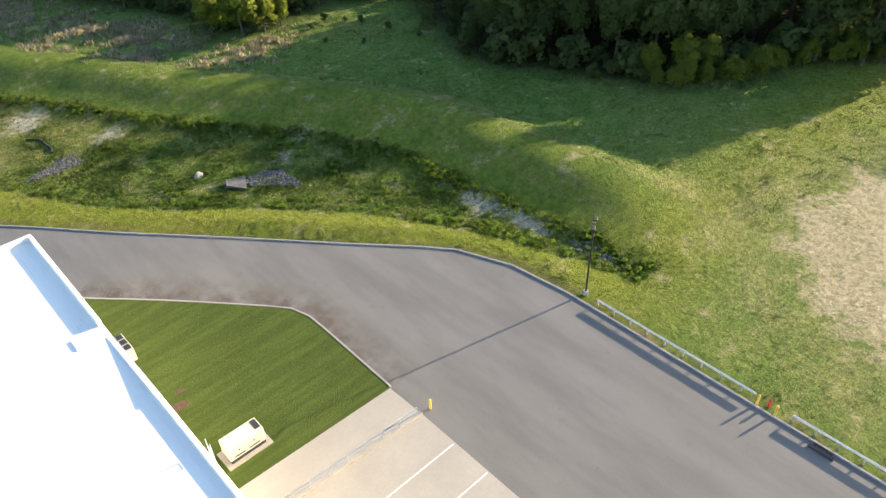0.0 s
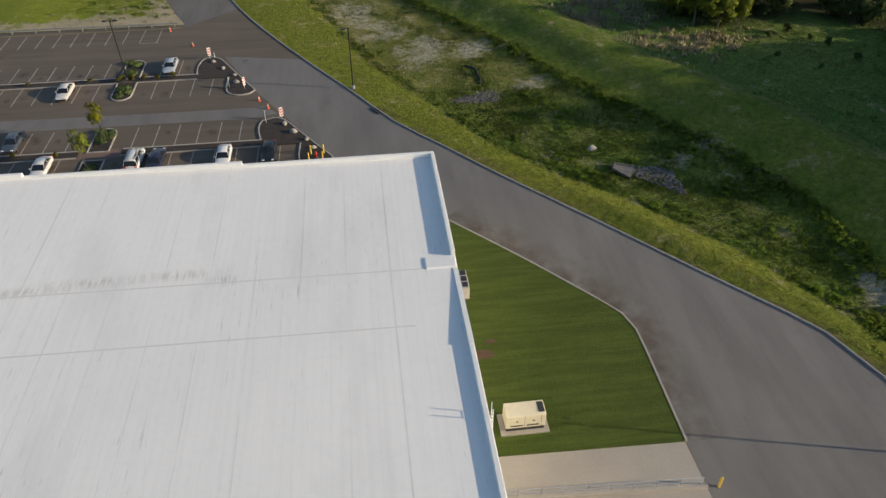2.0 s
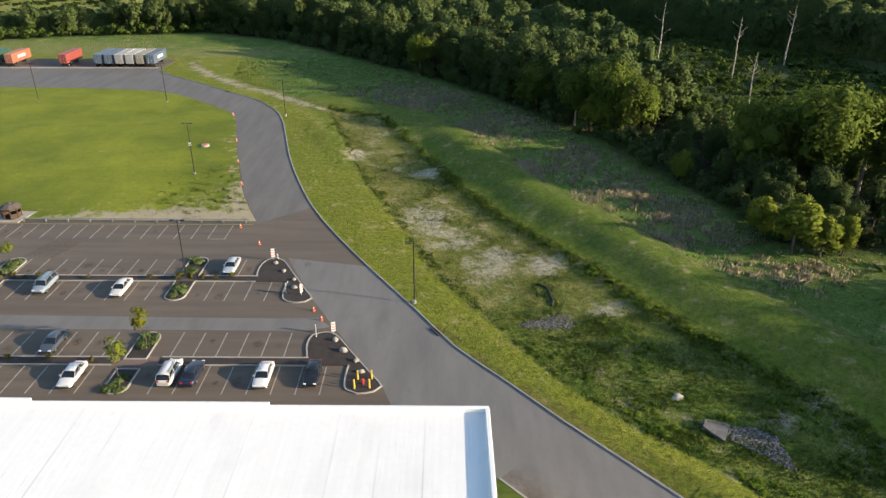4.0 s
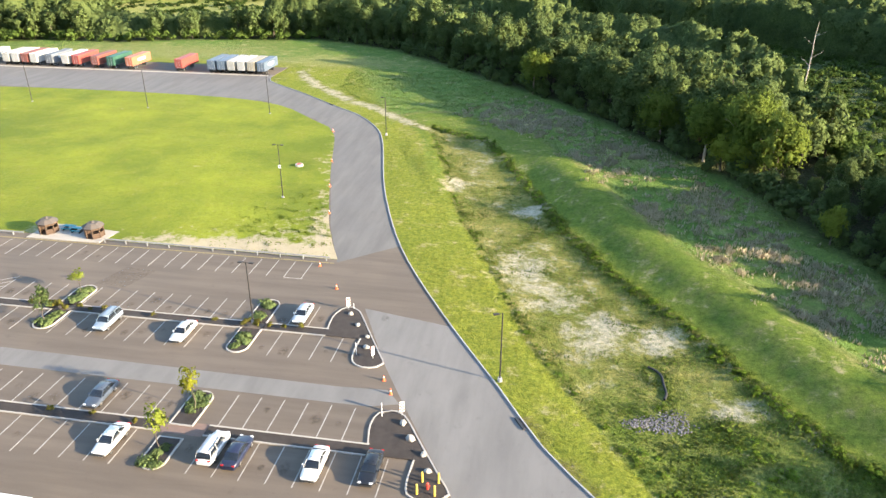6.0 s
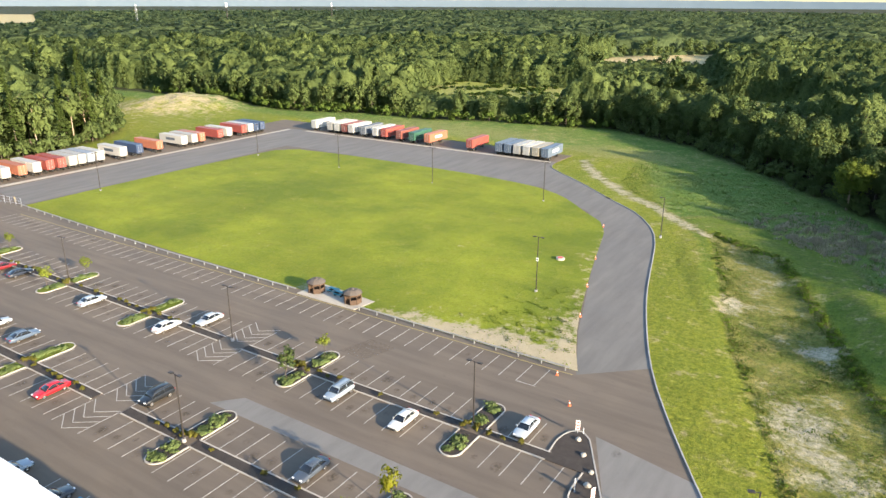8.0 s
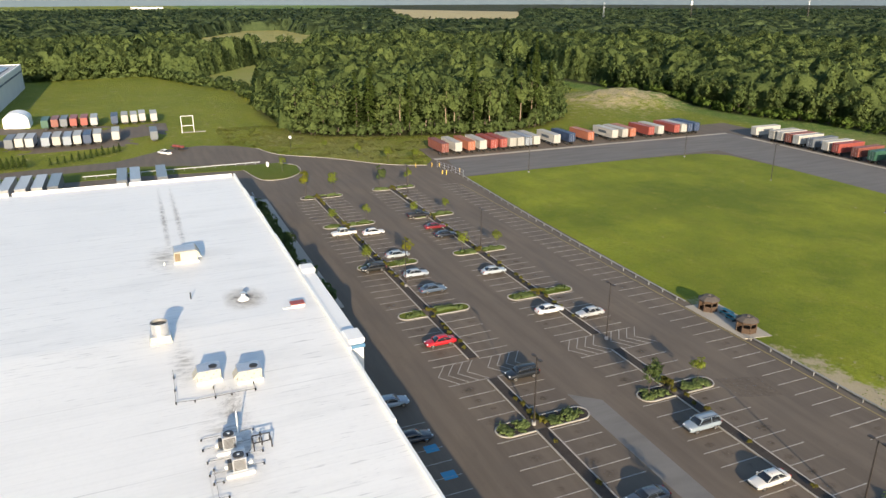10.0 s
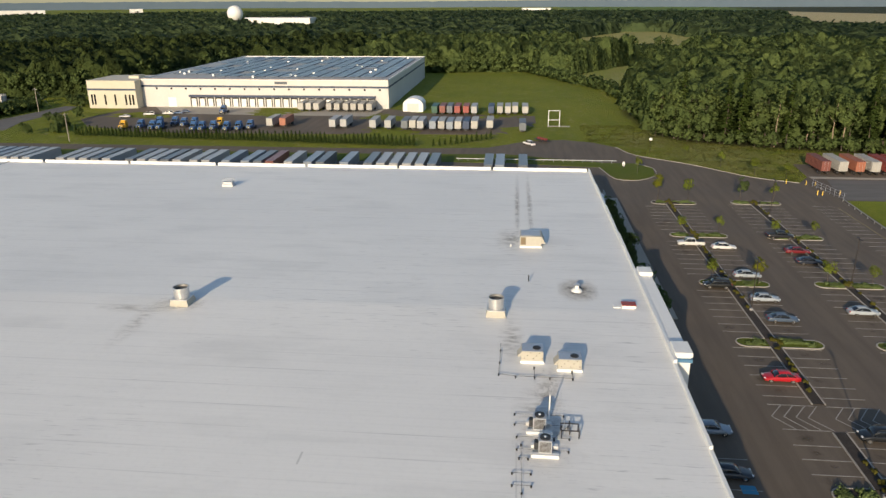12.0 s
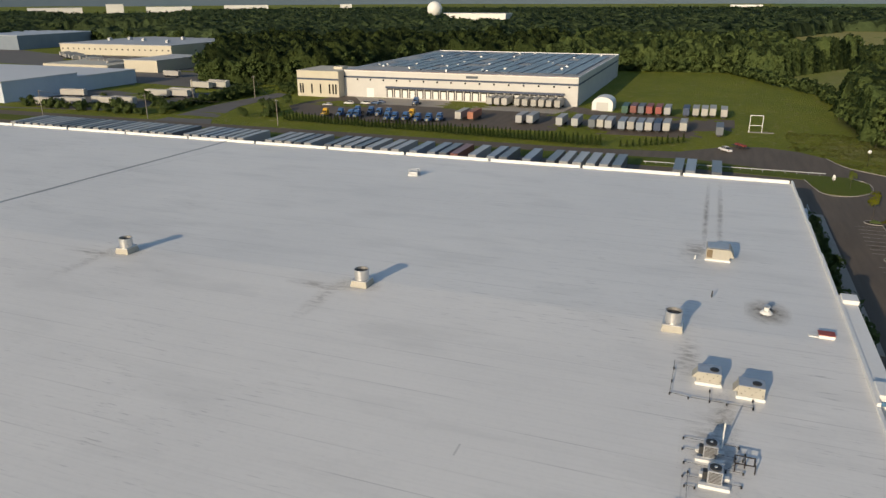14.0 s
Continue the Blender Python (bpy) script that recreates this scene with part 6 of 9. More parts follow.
# x, y, kind, colour, the colour's name; nose: 1 towards the field, -1 towards the warehouse
PARKED = [
    (-49.3, 38.2, "sedan", (0.58, 0.57, 0.54), "white", -1), (-60.5, 38.9, "suv", (0.23, 0.28, 0.33), "silver-blue", -1), (-35.6, 45.1, "sedan", (0.38, 0.42, 0.46), "silver", -1),
    (-52.0, 24.4, "sedan", (0.055, 0.07, 0.095), "slate-blue", -1), (-46.5, 17.6, "sedan", (0.66, 0.66, 0.65), "white", -1), (-35.4, 18.1, "suv", (0.64, 0.64, 0.62), "white", 1),
    (-32.9, 18.0, "sedan", (0.016, 0.02, 0.045), "navy", 1), (-24.6, 17.7, "sedan", (0.68, 0.68, 0.67), "white", -1), (-18.9, 18.1, "sedan", (0.012, 0.013, 0.016), "black", -1),
    (-155.3, 38.9, "pickup", (0.012, 0.012, 0.014), "black", 1), (-146.3, 39.2, "sedan", (0.16, 0.015, 0.02), "maroon", 1), (-140.6, 39.2, "sedan", (0.02, 0.026, 0.04), "dark-blue", 1),
    (-149.4, 19.0, "pickup", (0.62, 0.62, 0.60), "white", -1), (-147.6, 25.2, "sedan", (0.64, 0.64, 0.64), "white", 1), (-132.3, 25.2, "sedan", (0.34, 0.38, 0.42), "silver", 1),
    (-126.6, 18.4, "suv", (0.014, 0.015, 0.015), "black", -1), (-121.1, 24.9, "sedan", (0.33, 0.37, 0.42), "silver", 1), (-112.9, 25.0, "sedan", (0.07, 0.10, 0.15), "blue-grey", 1),
    (-116.4, 38.9, "sedan", (0.34, 0.38, 0.42), "silver", 1), (-96.9, 39.4, "sedan", (0.66, 0.66, 0.66), "white", 1), (-93.3, 44.9, "sedan", (0.36, 0.38, 0.40), "silver", -1),
    (-93.3, 18.3, "sedan", (0.42, 0.012, 0.02), "red", -1), (-80.2, 24.9, "suv", (0.012, 0.014, 0.017), "black", -1), (-80.2, 5.8, "sedan", (0.20, 0.26, 0.33), "slate-blue", 1),
    (-71.7, 5.7, "sedan", (0.03, 0.035, 0.045), "dark-blue", 1),
]
for x, y, kind, colour, word, nose in PARKED:
    what = {"sedan": "saloon car", "suv": "sport utility car", "pickup": "pickup truck"}[kind]
    k = round((x - FIRST) / PITCH - 0.5)
    xs = FIRST + PITCH * (k + 0.5)
    build_car(kind, colour, "%s %s parked in a painted stall" % (word, what), (x if abs(x - xs) > 0.9 else 0.5 * (x + xs), y, 0), -90 * nose, "cars in the lot")


def rib_side(bm, x0, x1, y, z0, z1, out, n):
    for i in range(n):
        x = x0 + (x1 - x0) * (i + 0.5) / n
        box(bm, x - 0.10, x + 0.10, min(y, y + out), max(y, y + out), z0 + 0.1, z1 - 0.1)


def build_trailer(at, turn, colour, label, group, length=12.2, ribs=22, mark=None, doors=None, rough=0.5, far=False):
    """A box trailer or a container on a chassis; its rear doors face -x, its nose +x."""
    tr = thing("trailer", at, label, "trailer", group, turn)
    m = paint("trailer_" + label.split()[0], colour, rough, 0.0, 0.0, 0.25)
    h0, h1, w = 1.2, 4.05, 1.25
    bm = boxed(0, length, -w, w, h0, h1)
    if ribs:
        for sg in (-1, 1):
            rib_side(bm, 0.2, length - 0.2, sg * w, h0, h1, sg * 0.035, ribs)
    part("box", bm, m, tr)
    part("roof_rail", boxed(-0.02, length + 0.02, -w - 0.04, -w + 0.06, h1 - 0.02, h1 + 0.06), m, tr)
    part("roof_rail", boxed(-0.02, length + 0.02, w - 0.06, w + 0.04, h1 - 0.02, h1 + 0.06), m, tr)
    dm = paint("trailer_door_" + label.split()[0], doors or tuple(0.9 * c for c in colour), 0.5, 0.0, 0.0, 0.3)
    for sg in (-1, 1):
        d = part("door", boxed(-0.06, -0.005, min(sg * 0.02, sg * (w - 0.05)), max(sg * 0.02, sg * (w - 0.05)), h0 + 0.05, h1 - 0.08), dm, tr)
        if far:
            continue
        part("lock_rod", tubed((-0.09, sg * 0.45, h0 + 0.1), (-0.09, sg * 0.45, h1 - 0.12), 0.025, None, 6), GALVANISED, d)
    part("chassis", boxed(0.3, length - 0.4, -0.5, 0.5, 0.95, h0 - 0.005), GRILLE, tr)
    part("landing_gear", boxed(length - 3.0, length - 2.8, -0.8, 0.8, 0.0, 0.96), GRILLE, tr)
    for x in (1.3, 2.6):
        for sg in (-1, 1):
            wheel(tr, x, sg * 0.95, 0.5, 0.5, not far)
    if mark:
        part("side_mark", boxed(length * 0.3, length * 0.7, w + 0.04, w + 0.05, 2.3, 3.2), mark, tr, "plain painted mark")
        part("side_mark", boxed(length * 0.3, length * 0.7, -w - 0.05, -w - 0.04, 2.3, 3.2), mark, tr, "plain painted mark")
    return tr


TONES = {"red-brown": (0.202, 0.068, 0.053), "white": (0.41, 0.40, 0.375), "orange": (0.349, 0.130, 0.077), "grey-white": (0.35, 0.34, 0.315), "pale-blue": (0.240, 0.276, 0.329), "blue": (0.033, 0.056, 0.116),
         "red": (0.278, 0.065, 0.052), "green": (0.032, 0.097, 0.067), "slate-grey": (0.128, 0.145, 0.169), "silver": (0.367, 0.372, 0.378),
         "navy": (0.10, 0.135, 0.185), "beige-grey": (0.30, 0.27, 0.21)}
MARK_DARK = paint("dark_mark", (0.07, 0.09, 0.12), 0.5)
MARK_PALE = paint("pale_mark", (0.6, 0.62, 0.64), 0.5)
west_row = ["red-brown", "white", "orange", "white", "red", "red", "grey-white", "grey-white", "pale-blue", "white"]
west_y = [(73.2, 0), (78.0, 0), (82.7, 0), (87.0, 0), (91.0, 0), (94.6, 0), (98.2, 0), (101.2, 0), (104.2, 0), (107.4, 0)]
protos = {}


def trailer(at, turn, tone, group, **k):
    key = (tone, tuple(sorted((a, str(b)) for a, b in k.items())), group)
    if key not in protos:
        protos[key] = build_trailer(at, turn, TONES[tone], "%s shipping container trailer parked on asphalt" % tone if k.get("ribs", 22) else "%s box trailer parked in a row" % tone, group, **k)
        return protos[key]
    return copy_thing(protos[key], pose(*at, 0, 0, turn))


for tone, (y, _) in zip(west_row, west_y):
    trailer((-216.8, y - 1.4, 0), 180, tone, "container trailers west", length=12.2)
for tone, y in (("white", 113.6), ("blue", 119.6), ("orange", 127.4), ("white", 137.6), ("grey-white", 142.0), ("orange", 145.4), ("red", 153.6), ("white", 158.0), ("red", 165.2), ("white", 168.6), ("blue", 171.4), ("blue", 174.6)):
    trailer((-216.0, y, 0), 180, tone, "container trailers west", length=12.2, mark=MARK_DARK if tone == "white" and y < 140 else None)
for tone, x in (("white", -201.3), ("grey-white", -193.0), ("white", -189.4), ("red-brown", -185.8), ("white", -182.4), ("slate-grey", -176.6), ("white", -170.6), ("red", -166.6), ("red-brown", -159.6), ("green", -153.8), ("orange", -147.0), ("red", -129.3)):
    trailer((x, 188.0, 0), 90, tone, "container trailers north", length=11.6, mark=MARK_PALE if tone in ("slate-grey", "orange") else (MARK_DARK if x == -201.3 else None))
for tone, x in (("navy", -117.8), ("navy", -114.4), ("grey-white", -110.9), ("white", -107.4), ("beige-grey", -104.0), ("navy", -100.6)):
    trailer((x, 188.0, 0), 90, tone, "container trailers north", length=11.6, mark=MARK_PALE if x == -100.6 else None)

# trailers backed onto the west docks of the warehouse
rd = random.Random(9)
dock_y = [-15.2, -21.9, -25.2, -41.4, -45.0, -48.7, -52.5, -56.3, -60.0, -67.0, -74.1, -77.8, -83.6, -89.3, -92.9, -96.6, -102.5, -108.6, -112.3] + [-117.5 - 3.65 * k for k in range(42) if k not in (5, 11, 12, 20)]
for y in dock_y:
    tone = "red-brown" if y == -89.3 else rd.choice(["silver", "silver", "slate-grey", "slate-grey", "pale-blue", "silver"])
    trailer((-205.0, y, 0), 180, tone, "trailers at the docks", length=15.8, ribs=0, rough=0.35, far=True)


def build_tractor(at, turn, colour, label, group):
    t = thing("truck_tractor", at, label, "truck", group, turn)
    m = paint("tractor_" + label.split()[0], colour, 0.35, 0.0, 0.4, 0.1)
    part("hood", boxed(-3.2, -1.5, -0.95, 0.95, 0.9, 2.0, bevel=0.15), m, t)
    cab = part("cab", boxed(-1.5, 0.9, -1.15, 1.15, 0.9, 3.0, bevel=0.12), m, t)
    part("windscreen", boxed(-1.53, -1.48, -0.95, 0.95, 2.05, 2.75), GLASS, cab)
    part("fairing", boxed(-0.9, 0.9, -1.05, 1.05, 3.0, 3.7, bevel=0.2), m, t)
    part("grille", boxed(-3.24, -3.18, -0.6, 0.6, 0.95, 1.8), CHROME, t)
    part("chassis", boxed(-3.0, 3.4, -0.45, 0.45, 0.55, 0.9), GRILLE, t)
    for sg in (-1, 1):
        part("side_window", boxed(-1.2, -0.4, sg * 1.15 - 0.02, sg * 1.15 + 0.02, 2.0, 2.7), GLASS, cab)
        part("exhaust_pipe", tubed((1.05, sg * 0.9, 0.9), (1.05, sg * 0.9, 3.6), 0.09, None, 8), CHROME, t)
        for x in (-2.4, 1.9, 3.1):
            wheel(t, x, sg * 0.95, 0.5, 0.4)
    return t

# ---- lot furniture ----
def lamp_pole(x, y, h, heads, label, turn=0.0):
    p = thing("street_lamp", (x, y, 0), label, "street lamp", "lamp poles", turn)
    part("base", tubed((0, 0, -0.2), (0, 0, 0.45), 0.28, 0.27, 12), CURB_GREY, p, "round concrete footing")
    part("pole", tubed((0, 0, 0.45), (0, 0, h), 0.10, 0.075, 8), DARK_METAL, p)
    for k in range(heads):
        a = math.pi * k
        arm = part("arm", tubed((0, 0, h - 0.12), (0.45 * math.cos(a), 0.45 * math.sin(a), h - 0.05), 0.035, None, 6), DARK_METAL, p)
        c = 0.75 * math.cos(a)
        part("head", boxed(c - 0.32, c + 0.32, -0.2, 0.2, h - 0.12, h + 0.02, bevel=0.03), DARK_METAL, p)
    return p


for x, y, h, n, turn in ((-8.0, 35.2, 9.2, 1, 200), (-44.7, 129.8, 9.2, 1, 190), (-54.1, 85.9, 10.6, 2, 0), (-79.4, 142.4, 10.6, 2, 0), (-114.2, 142.3, 10.6, 2, 0), (-149.3, 142.6, 10.6, 2, 0),
                         (-184.3, 142.0, 10.6, 2, 0), (-185.4, 85.2, 10.6, 2, 90), (-41.7, 42.6, 9.0, 2, 0), (-84.9, 42.3, 9.2, 2, 0), (-69.0, 20.6, 9.2, 2, 0), (-129.2, 42.4, 8.9, 2, 0),
                         (-116.6, 21.4, 8.9, 2, 0), (-172.4, 42.2, 8.9, 2, 0), (38.8, -34.5, 8.8, 2, 30)):
    lamp_pole(x, y, h, n, "dark bronze lamp pole with %s" % ("a pair of flat heads" if n == 2 else "one flat head"), turn)
plate = thing("notice_plate", (-54.1, 85.75, 0), "small white notice plate on a field lamp pole", "sign")
part("plate", boxed(-0.24, 0.24, -0.04, -0.02, 6.1, 6.7), WHITE_PAINT, plate)
part("mark", boxed(-0.16, 0.16, -0.05, -0.041, 6.25, 6.5), MARK_DARK, plate)

RAIL_SHAPE = [(0.0, 0.52), (0.05, 0.58), (0.0, 0.64), (0.05, 0.70), (0.0, 0.78), (-0.02, 0.78), (-0.02, 0.52)]


WEATHERED = surface("weathered_zinc", (0.30, 0.305, 0.30), (0.22, 0.22, 0.215), 0.7, 0.15, 4.0, 0.6, 0.05, 0.005)


def guard_rail(line, step, label, zinc=None):
    g = thing("guard_rail", (*line[0], 0), label, "guard rail", "guard rails")
    loc = [(x - line[0][0], y - line[0][1]) for x, y in line]
    part("beam", swept(loc, RAIL_SHAPE), zinc or GALVANISED, g)
    for x, y in along(loc, step, 0.0):
        part("post", boxed(x - 0.055, x + 0.055, y - 0.08, y + 0.08, -0.3, 0.72), zinc or GALVANISED, g)
    return g


guard_rail([(-187.6, 64.9), (-150, 63.1), (-124, 62.3), (-90.6, 62.2)], 3.8, "long weathered guard rail along the field edge", WEATHERED)
guard_rail([(-75.8, 62.1), (-37.2, 61.9)], 3.8, "weathered guard rail beside the sandy field edge", WEATHERED)
guard_rail([(38.3, -36.4), (38.3, -52.9)], 1.9, "galvanised guard rail along the drive kerb")
guard_rail([(38.3, -56.2), (38.3, -100)], 1.9, "galvanised guard rail along the lower drive")


def bollard(x, y, h=1.1, mat=None, label="yellow painted steel bollard"):
    b = thing("bollard", (x, y, 0), label, "bollard", "yellow bollards")
    part("post", tubed((0, 0, -0.2), (0, 0, h), 0.11, 0.11, 12), mat or YELLOW, b)
    part("cap", tubed((0, 0, h), (0, 0, h + 0.06), 0.11, 0.03, 12), mat or YELLOW, b)


for x, y, h in ((37.9, -53.3, 1.1), (37.9, -54.9, 1.1), (17.9, -34.3, 1.15), (-14.0, 15.8, 1.3), (-12.3, 15.9, 1.3), (-13.8, 17.5, 1.3), (-12.2, 17.6, 1.3)):
    bollard(x, y, h)
for x, y in ((-205.3, 57.1), (-204.3, 62.0), (-193.6, 61.0), (-193.0, 62.0), (-194.2, 66.8), (-203.2, 64.0)):
    bollard(x, y, 1.2, None, "yellow gate bollard at the trailer yard")
for x, y in ((38.4, -54.1), (-13.1, 16.6)):
    h = thing("hydrant", (x, y, 0.05), "red fire hydrant between yellow bollards", "hydrant", "hydrants")
    part("barrel", tubed((0, 0, -0.1), (0, 0, 0.7), 0.13, 0.12, 12), RED, h)
    part("bonnet", tubed((0, 0, 0.7), (0, 0, 0.88), 0.15, 0.05, 12), RED, h)
    part("outlet", tubed((-0.24, 0, 0.5), (0.24, 0, 0.5), 0.06, None, 10), RED, h)


def cone(x, y):
    c = thing("traffic_cone", (x, y, 0.005), "orange traffic cone with a white collar", "traffic cone", "traffic cones")
    part("foot", boxed(-0.2, 0.2, -0.2, 0.2, 0, 0.04), ORANGE, c)
    part("cone", tubed((0, 0, 0.04), (0, 0, 0.8), 0.16, 0.03, 10), ORANGE, c)
    part("collar", tubed((0, 0, 0.42), (0, 0, 0.58), 0.102, 0.078, 10), WHITE_PAINT, c)


for x, y in ((-33.5, 53.4), (-38.2, 60.0), (-21.4, 32.9), (-20.0, 30.5), (-51.6, 108.4), (-47.3, 93.4), (-43.2, 80.3), (-58.2, 130.2)):
    cone(x, y)


def chevron_sign(x, y, turn, h=2.3, striped=True):
    h *= 0.8
    s = thing("road_sign", (x, y, 0.08), "white road sign with red chevron bars on a post" if striped else "plain thin white marker post", "sign", "lot signs", turn)
    part("post", boxed(-0.04, 0.04, -0.03, 0.03, -0.2, h), GALVANISED if striped else WHITE_PAINT, s)
    if striped:
        b = part("board", boxed(-0.27, 0.27, -0.055, -0.031, 0.5, h), WHITE_PAINT, s)
        for k in range(3):
            z = 0.6 + 0.4 * k
            for sg in (-1, 1):
                bm = bmesh.new()
                v = [bm.verts.new(p) for p in ((0, -0.06, z), (sg * 0.25, -0.06, z + 0.17), (sg * 0.25, -0.06, z + 0.34), (0, -0.06, z + 0.17))]
                bm.faces.new(v)
                part("bar", bm, RED, b)


chevron_sign(-30.1, 48.0, 20)
chevron_sign(-17.9, 27.0, 20)
chevron_sign(-23.8, 37.0, 60, 2.2)
chevron_sign(-26.0, 37.4, 0, 2.2, False)
chevron_sign(-20.0, 26.4, 0, 2.3, False)
chevron_sign(-29.4, 48.2, 0, 1.1, False)


def boulder(x, y, s, seed, z=0.1):
    rng = random.Random(seed)
    bm = bmesh.new()
    bmesh.ops.create_icosphere(bm, subdivisions=3, radius=1.0)
    for v in bm.verts:
        n = noise.noise(v.co * 1.3 + Vector((seed, 0, 0))) * 0.35 + noise.noise(v.co * 3.1 + Vector((0, seed, 0))) * 0.12
        v.co = v.co * (1 + n)
        v.co.x *= s * rng.uniform(0.98, 1.02)
        v.co.y *= s * 0.85
        v.co.z = max(v.co.z * s * 0.75, -0.25 * s)
    ob = solid("boulder", bm, STONE, smooth=True)
    ob.matrix_basis = pose(x, y, z + 0.2 * s, 0, 0, rng.uniform(0, 360))
    tagged(ob, "pale tan boulder set in the black mulch" if z > 0 else "pale boulder lying in the weedy basin", "boulder", "boulders")


for k, (x, y, s) in enumerate(((-29.4, 46.7, 0.55), (-27.7, 44.1, 0.55), (-25.7, 41.5, 0.5), (-25.2, 39.1, 0.62), (-17.5, 25.6, 0.62), (-16.2, 23.3, 0.72), (-14.4, 21.2, 0.55), (-13.5, 18.9, 0.55))):
    boulder(x, y, 0.68 * s, k + 1)
boulder(22.5, 15.8, 0.7, 31, -1.25)


def gazebo(x, y):
    g = thing("gazebo", (x, y, 0.1), "brown eight-sided wooden gazebo with a grey shingled roof", "gazebo", "gazebos")
    r, h = 1.5, 2.0
    c = [(r * math.cos(math.pi / 8 + math.pi / 4 * i), r * math.sin(math.pi / 8 + math.pi / 4 * i)) for i in range(8)]
    part("floor", slabbed(c, -0.1, 0.08), WOOD, g)
    for i in range(8):
        (x0, y0), (x1, y1) = c[i], c[(i + 1) % 8]
        part("post", boxed(x0 - 0.08, x0 + 0.08, y0 - 0.08, y0 + 0.08, 0.08, h), WOOD, g)
        d = Vector((x1 - x0, y1 - y0)).normalized()
        if i != 5:
            part("side_panel", swept([(x0, y0), (x1, y1)], [(-0.03, 0.1), (-0.03, 0.95), (0.03, 0.95), (0.03, 0.1)]), WOOD, g)
        part("beam", swept([(x0, y0), (x1, y1)], [(-0.04, h - 0.45), (-0.04, h), (0.04, h), (0.04, h - 0.45)]), WOOD, g)
    bm = bmesh.new()
    e = [(1.22 * a, 1.22 * b) for a, b in c]
    lo = [bm.verts.new((a, b, h - 0.05)) for a, b in e]
    md = [bm.verts.new((a * 0.5, b * 0.5, h + 0.5)) for a, b in e]
    for i in range(8):
        bm.faces.new((lo[i], lo[(i + 1) % 8], md[(i + 1) % 8], md[i]))
    bm.faces.new(md)
    bm.faces.new(lo[::-1])
    roof = part("roof", bm, SHINGLE, g)
    part("cupola", tubed((0, 0, h + 0.45), (0, 0, h + 0.75), 0.45, 0.1, 8), SHINGLE, roof)


tagged(solid("pavement_rest", slabbed([(-89.8, 61.6), (-76.6, 61.6), (-75.6, 66.2), (-89.2, 67.6)], -0.1, 0.16), CONCRETE), "pale concrete pad under the gazebos", "pavement", kind="structure")
gazebo(-87.4, 64.2)
gazebo(-78.7, 63.9)
for x, y in ((-84.6, 65.6), (-82.6, 65.0)):
    t = thing("picnic_table", (x, y, 0.16), "teal picnic table with benches on the concrete pad", "table", "picnic tables")
    teal = paint("teal_plastic", (0.02, 0.22, 0.26), 0.5)
    part("tabletop", boxed(-0.9, 0.9, -0.38, 0.38, 0.70, 0.76, bevel=0.01), teal, t)
    for sg in (-1, 1):
        part("bench", boxed(-0.9, 0.9, sg * 0.72 - 0.14, sg * 0.72 + 0.14, 0.40, 0.46), teal, t)
        part("leg", swept([(sg * 0.7, -0.75), (sg * 0.7, 0.75)], [(-0.04, 0.0), (-0.04, 0.44), (0.04, 0.44), (0.04, 0.0)]), DARK_METAL, t)
bin_ = thing("litter_bin", (-81.2, 65.6, 0.16), "dark round litter bin beside the gazebo", "bin")
part("body", tubed((0, 0, 0), (0, 0, 0.95), 0.32, 0.34, 14), DARK_METAL, bin_)
part("lid", tubed((0, 0, 0.95), (0, 0, 1.1), 0.36, 0.2, 14), DARK_METAL, bin_)
reel = thing("cover_slab", (-57.4, 104.0, 0.2), "pale round concrete cover in the field", "manhole cover")
part("ring", tubed((0, 0, -0.2), (0, 0, 0.35), 0.9, 0.85, 16), CONCRETE, reel)
part("lid", tubed((0, 0, 0.35), (0, 0, 0.42), 0.5, 0.48, 16), RED, reel)

# storm inlets in the kerb
for x, y, turn in ((-4.9, 27.9, 121), (37.2, -59.2, 90), (-66.5, 155.6, 137)):
    i = thing("storm_inlet", (x, y, 0), "dark rusted storm drain inlet in the kerb", "drain", "storm inlets", turn)
    part("grate", boxed(-0.8, 0.8, -0.4, 0.15, -0.05, 0.03), paint("rusted_iron", (0.10, 0.05, 0.03), 0.8), i)
    for k in range(5):
        part("slot", boxed(-0.66 + 0.3 * k, -0.52 + 0.3 * k, -0.32, 0.06, 0.03, 0.035), BLACK, i)
    part("throat", boxed(-1.0, 1.0, 0.1, 0.4, -0.05, 0.18), GRILLE, i)

# the generator on the lawn
gen = thing("generator", (4.35, -26.9, 0.1), "cream standby generator housing on a concrete pad", "generator")
part("pad", boxed(-2.05, 1.95, -1.0, 1.15, -0.2, 0.14), CONCRETE, gen)
part("frame", boxed(-1.62, 1.52, -0.62, 0.72, 0.14, 0.52), GRILLE, gen)
hous = part("housing", boxed(-1.68, 1.58, -0.68, 0.78, 0.52, 2.0, bevel=0.04), paint("cream_paint", (0.68, 0.62, 0.46), 0.5, 0.0, 0.0, 0.2), gen)
part("exhaust_grille", boxed(1.0, 1.5, -0.4, 0.6, 2.0, 2.04), GRILLE, hous)
for x0 in (-1.3, 0.05):
    part("louvre", boxed(x0, x0 + 1.0, -0.71, -0.68, 0.75, 0.88), GRILLE, hous)
    part("door_handle", boxed(x0 + 0.45, x0 + 0.6, -0.72, -0.68, 1.3, 1.42), GRILLE, hous)
    part("seam", boxed(x0 + 1.14, x0 + 1.16, -0.69, -0.678, 0.55, 1.95), GRILLE, hous)
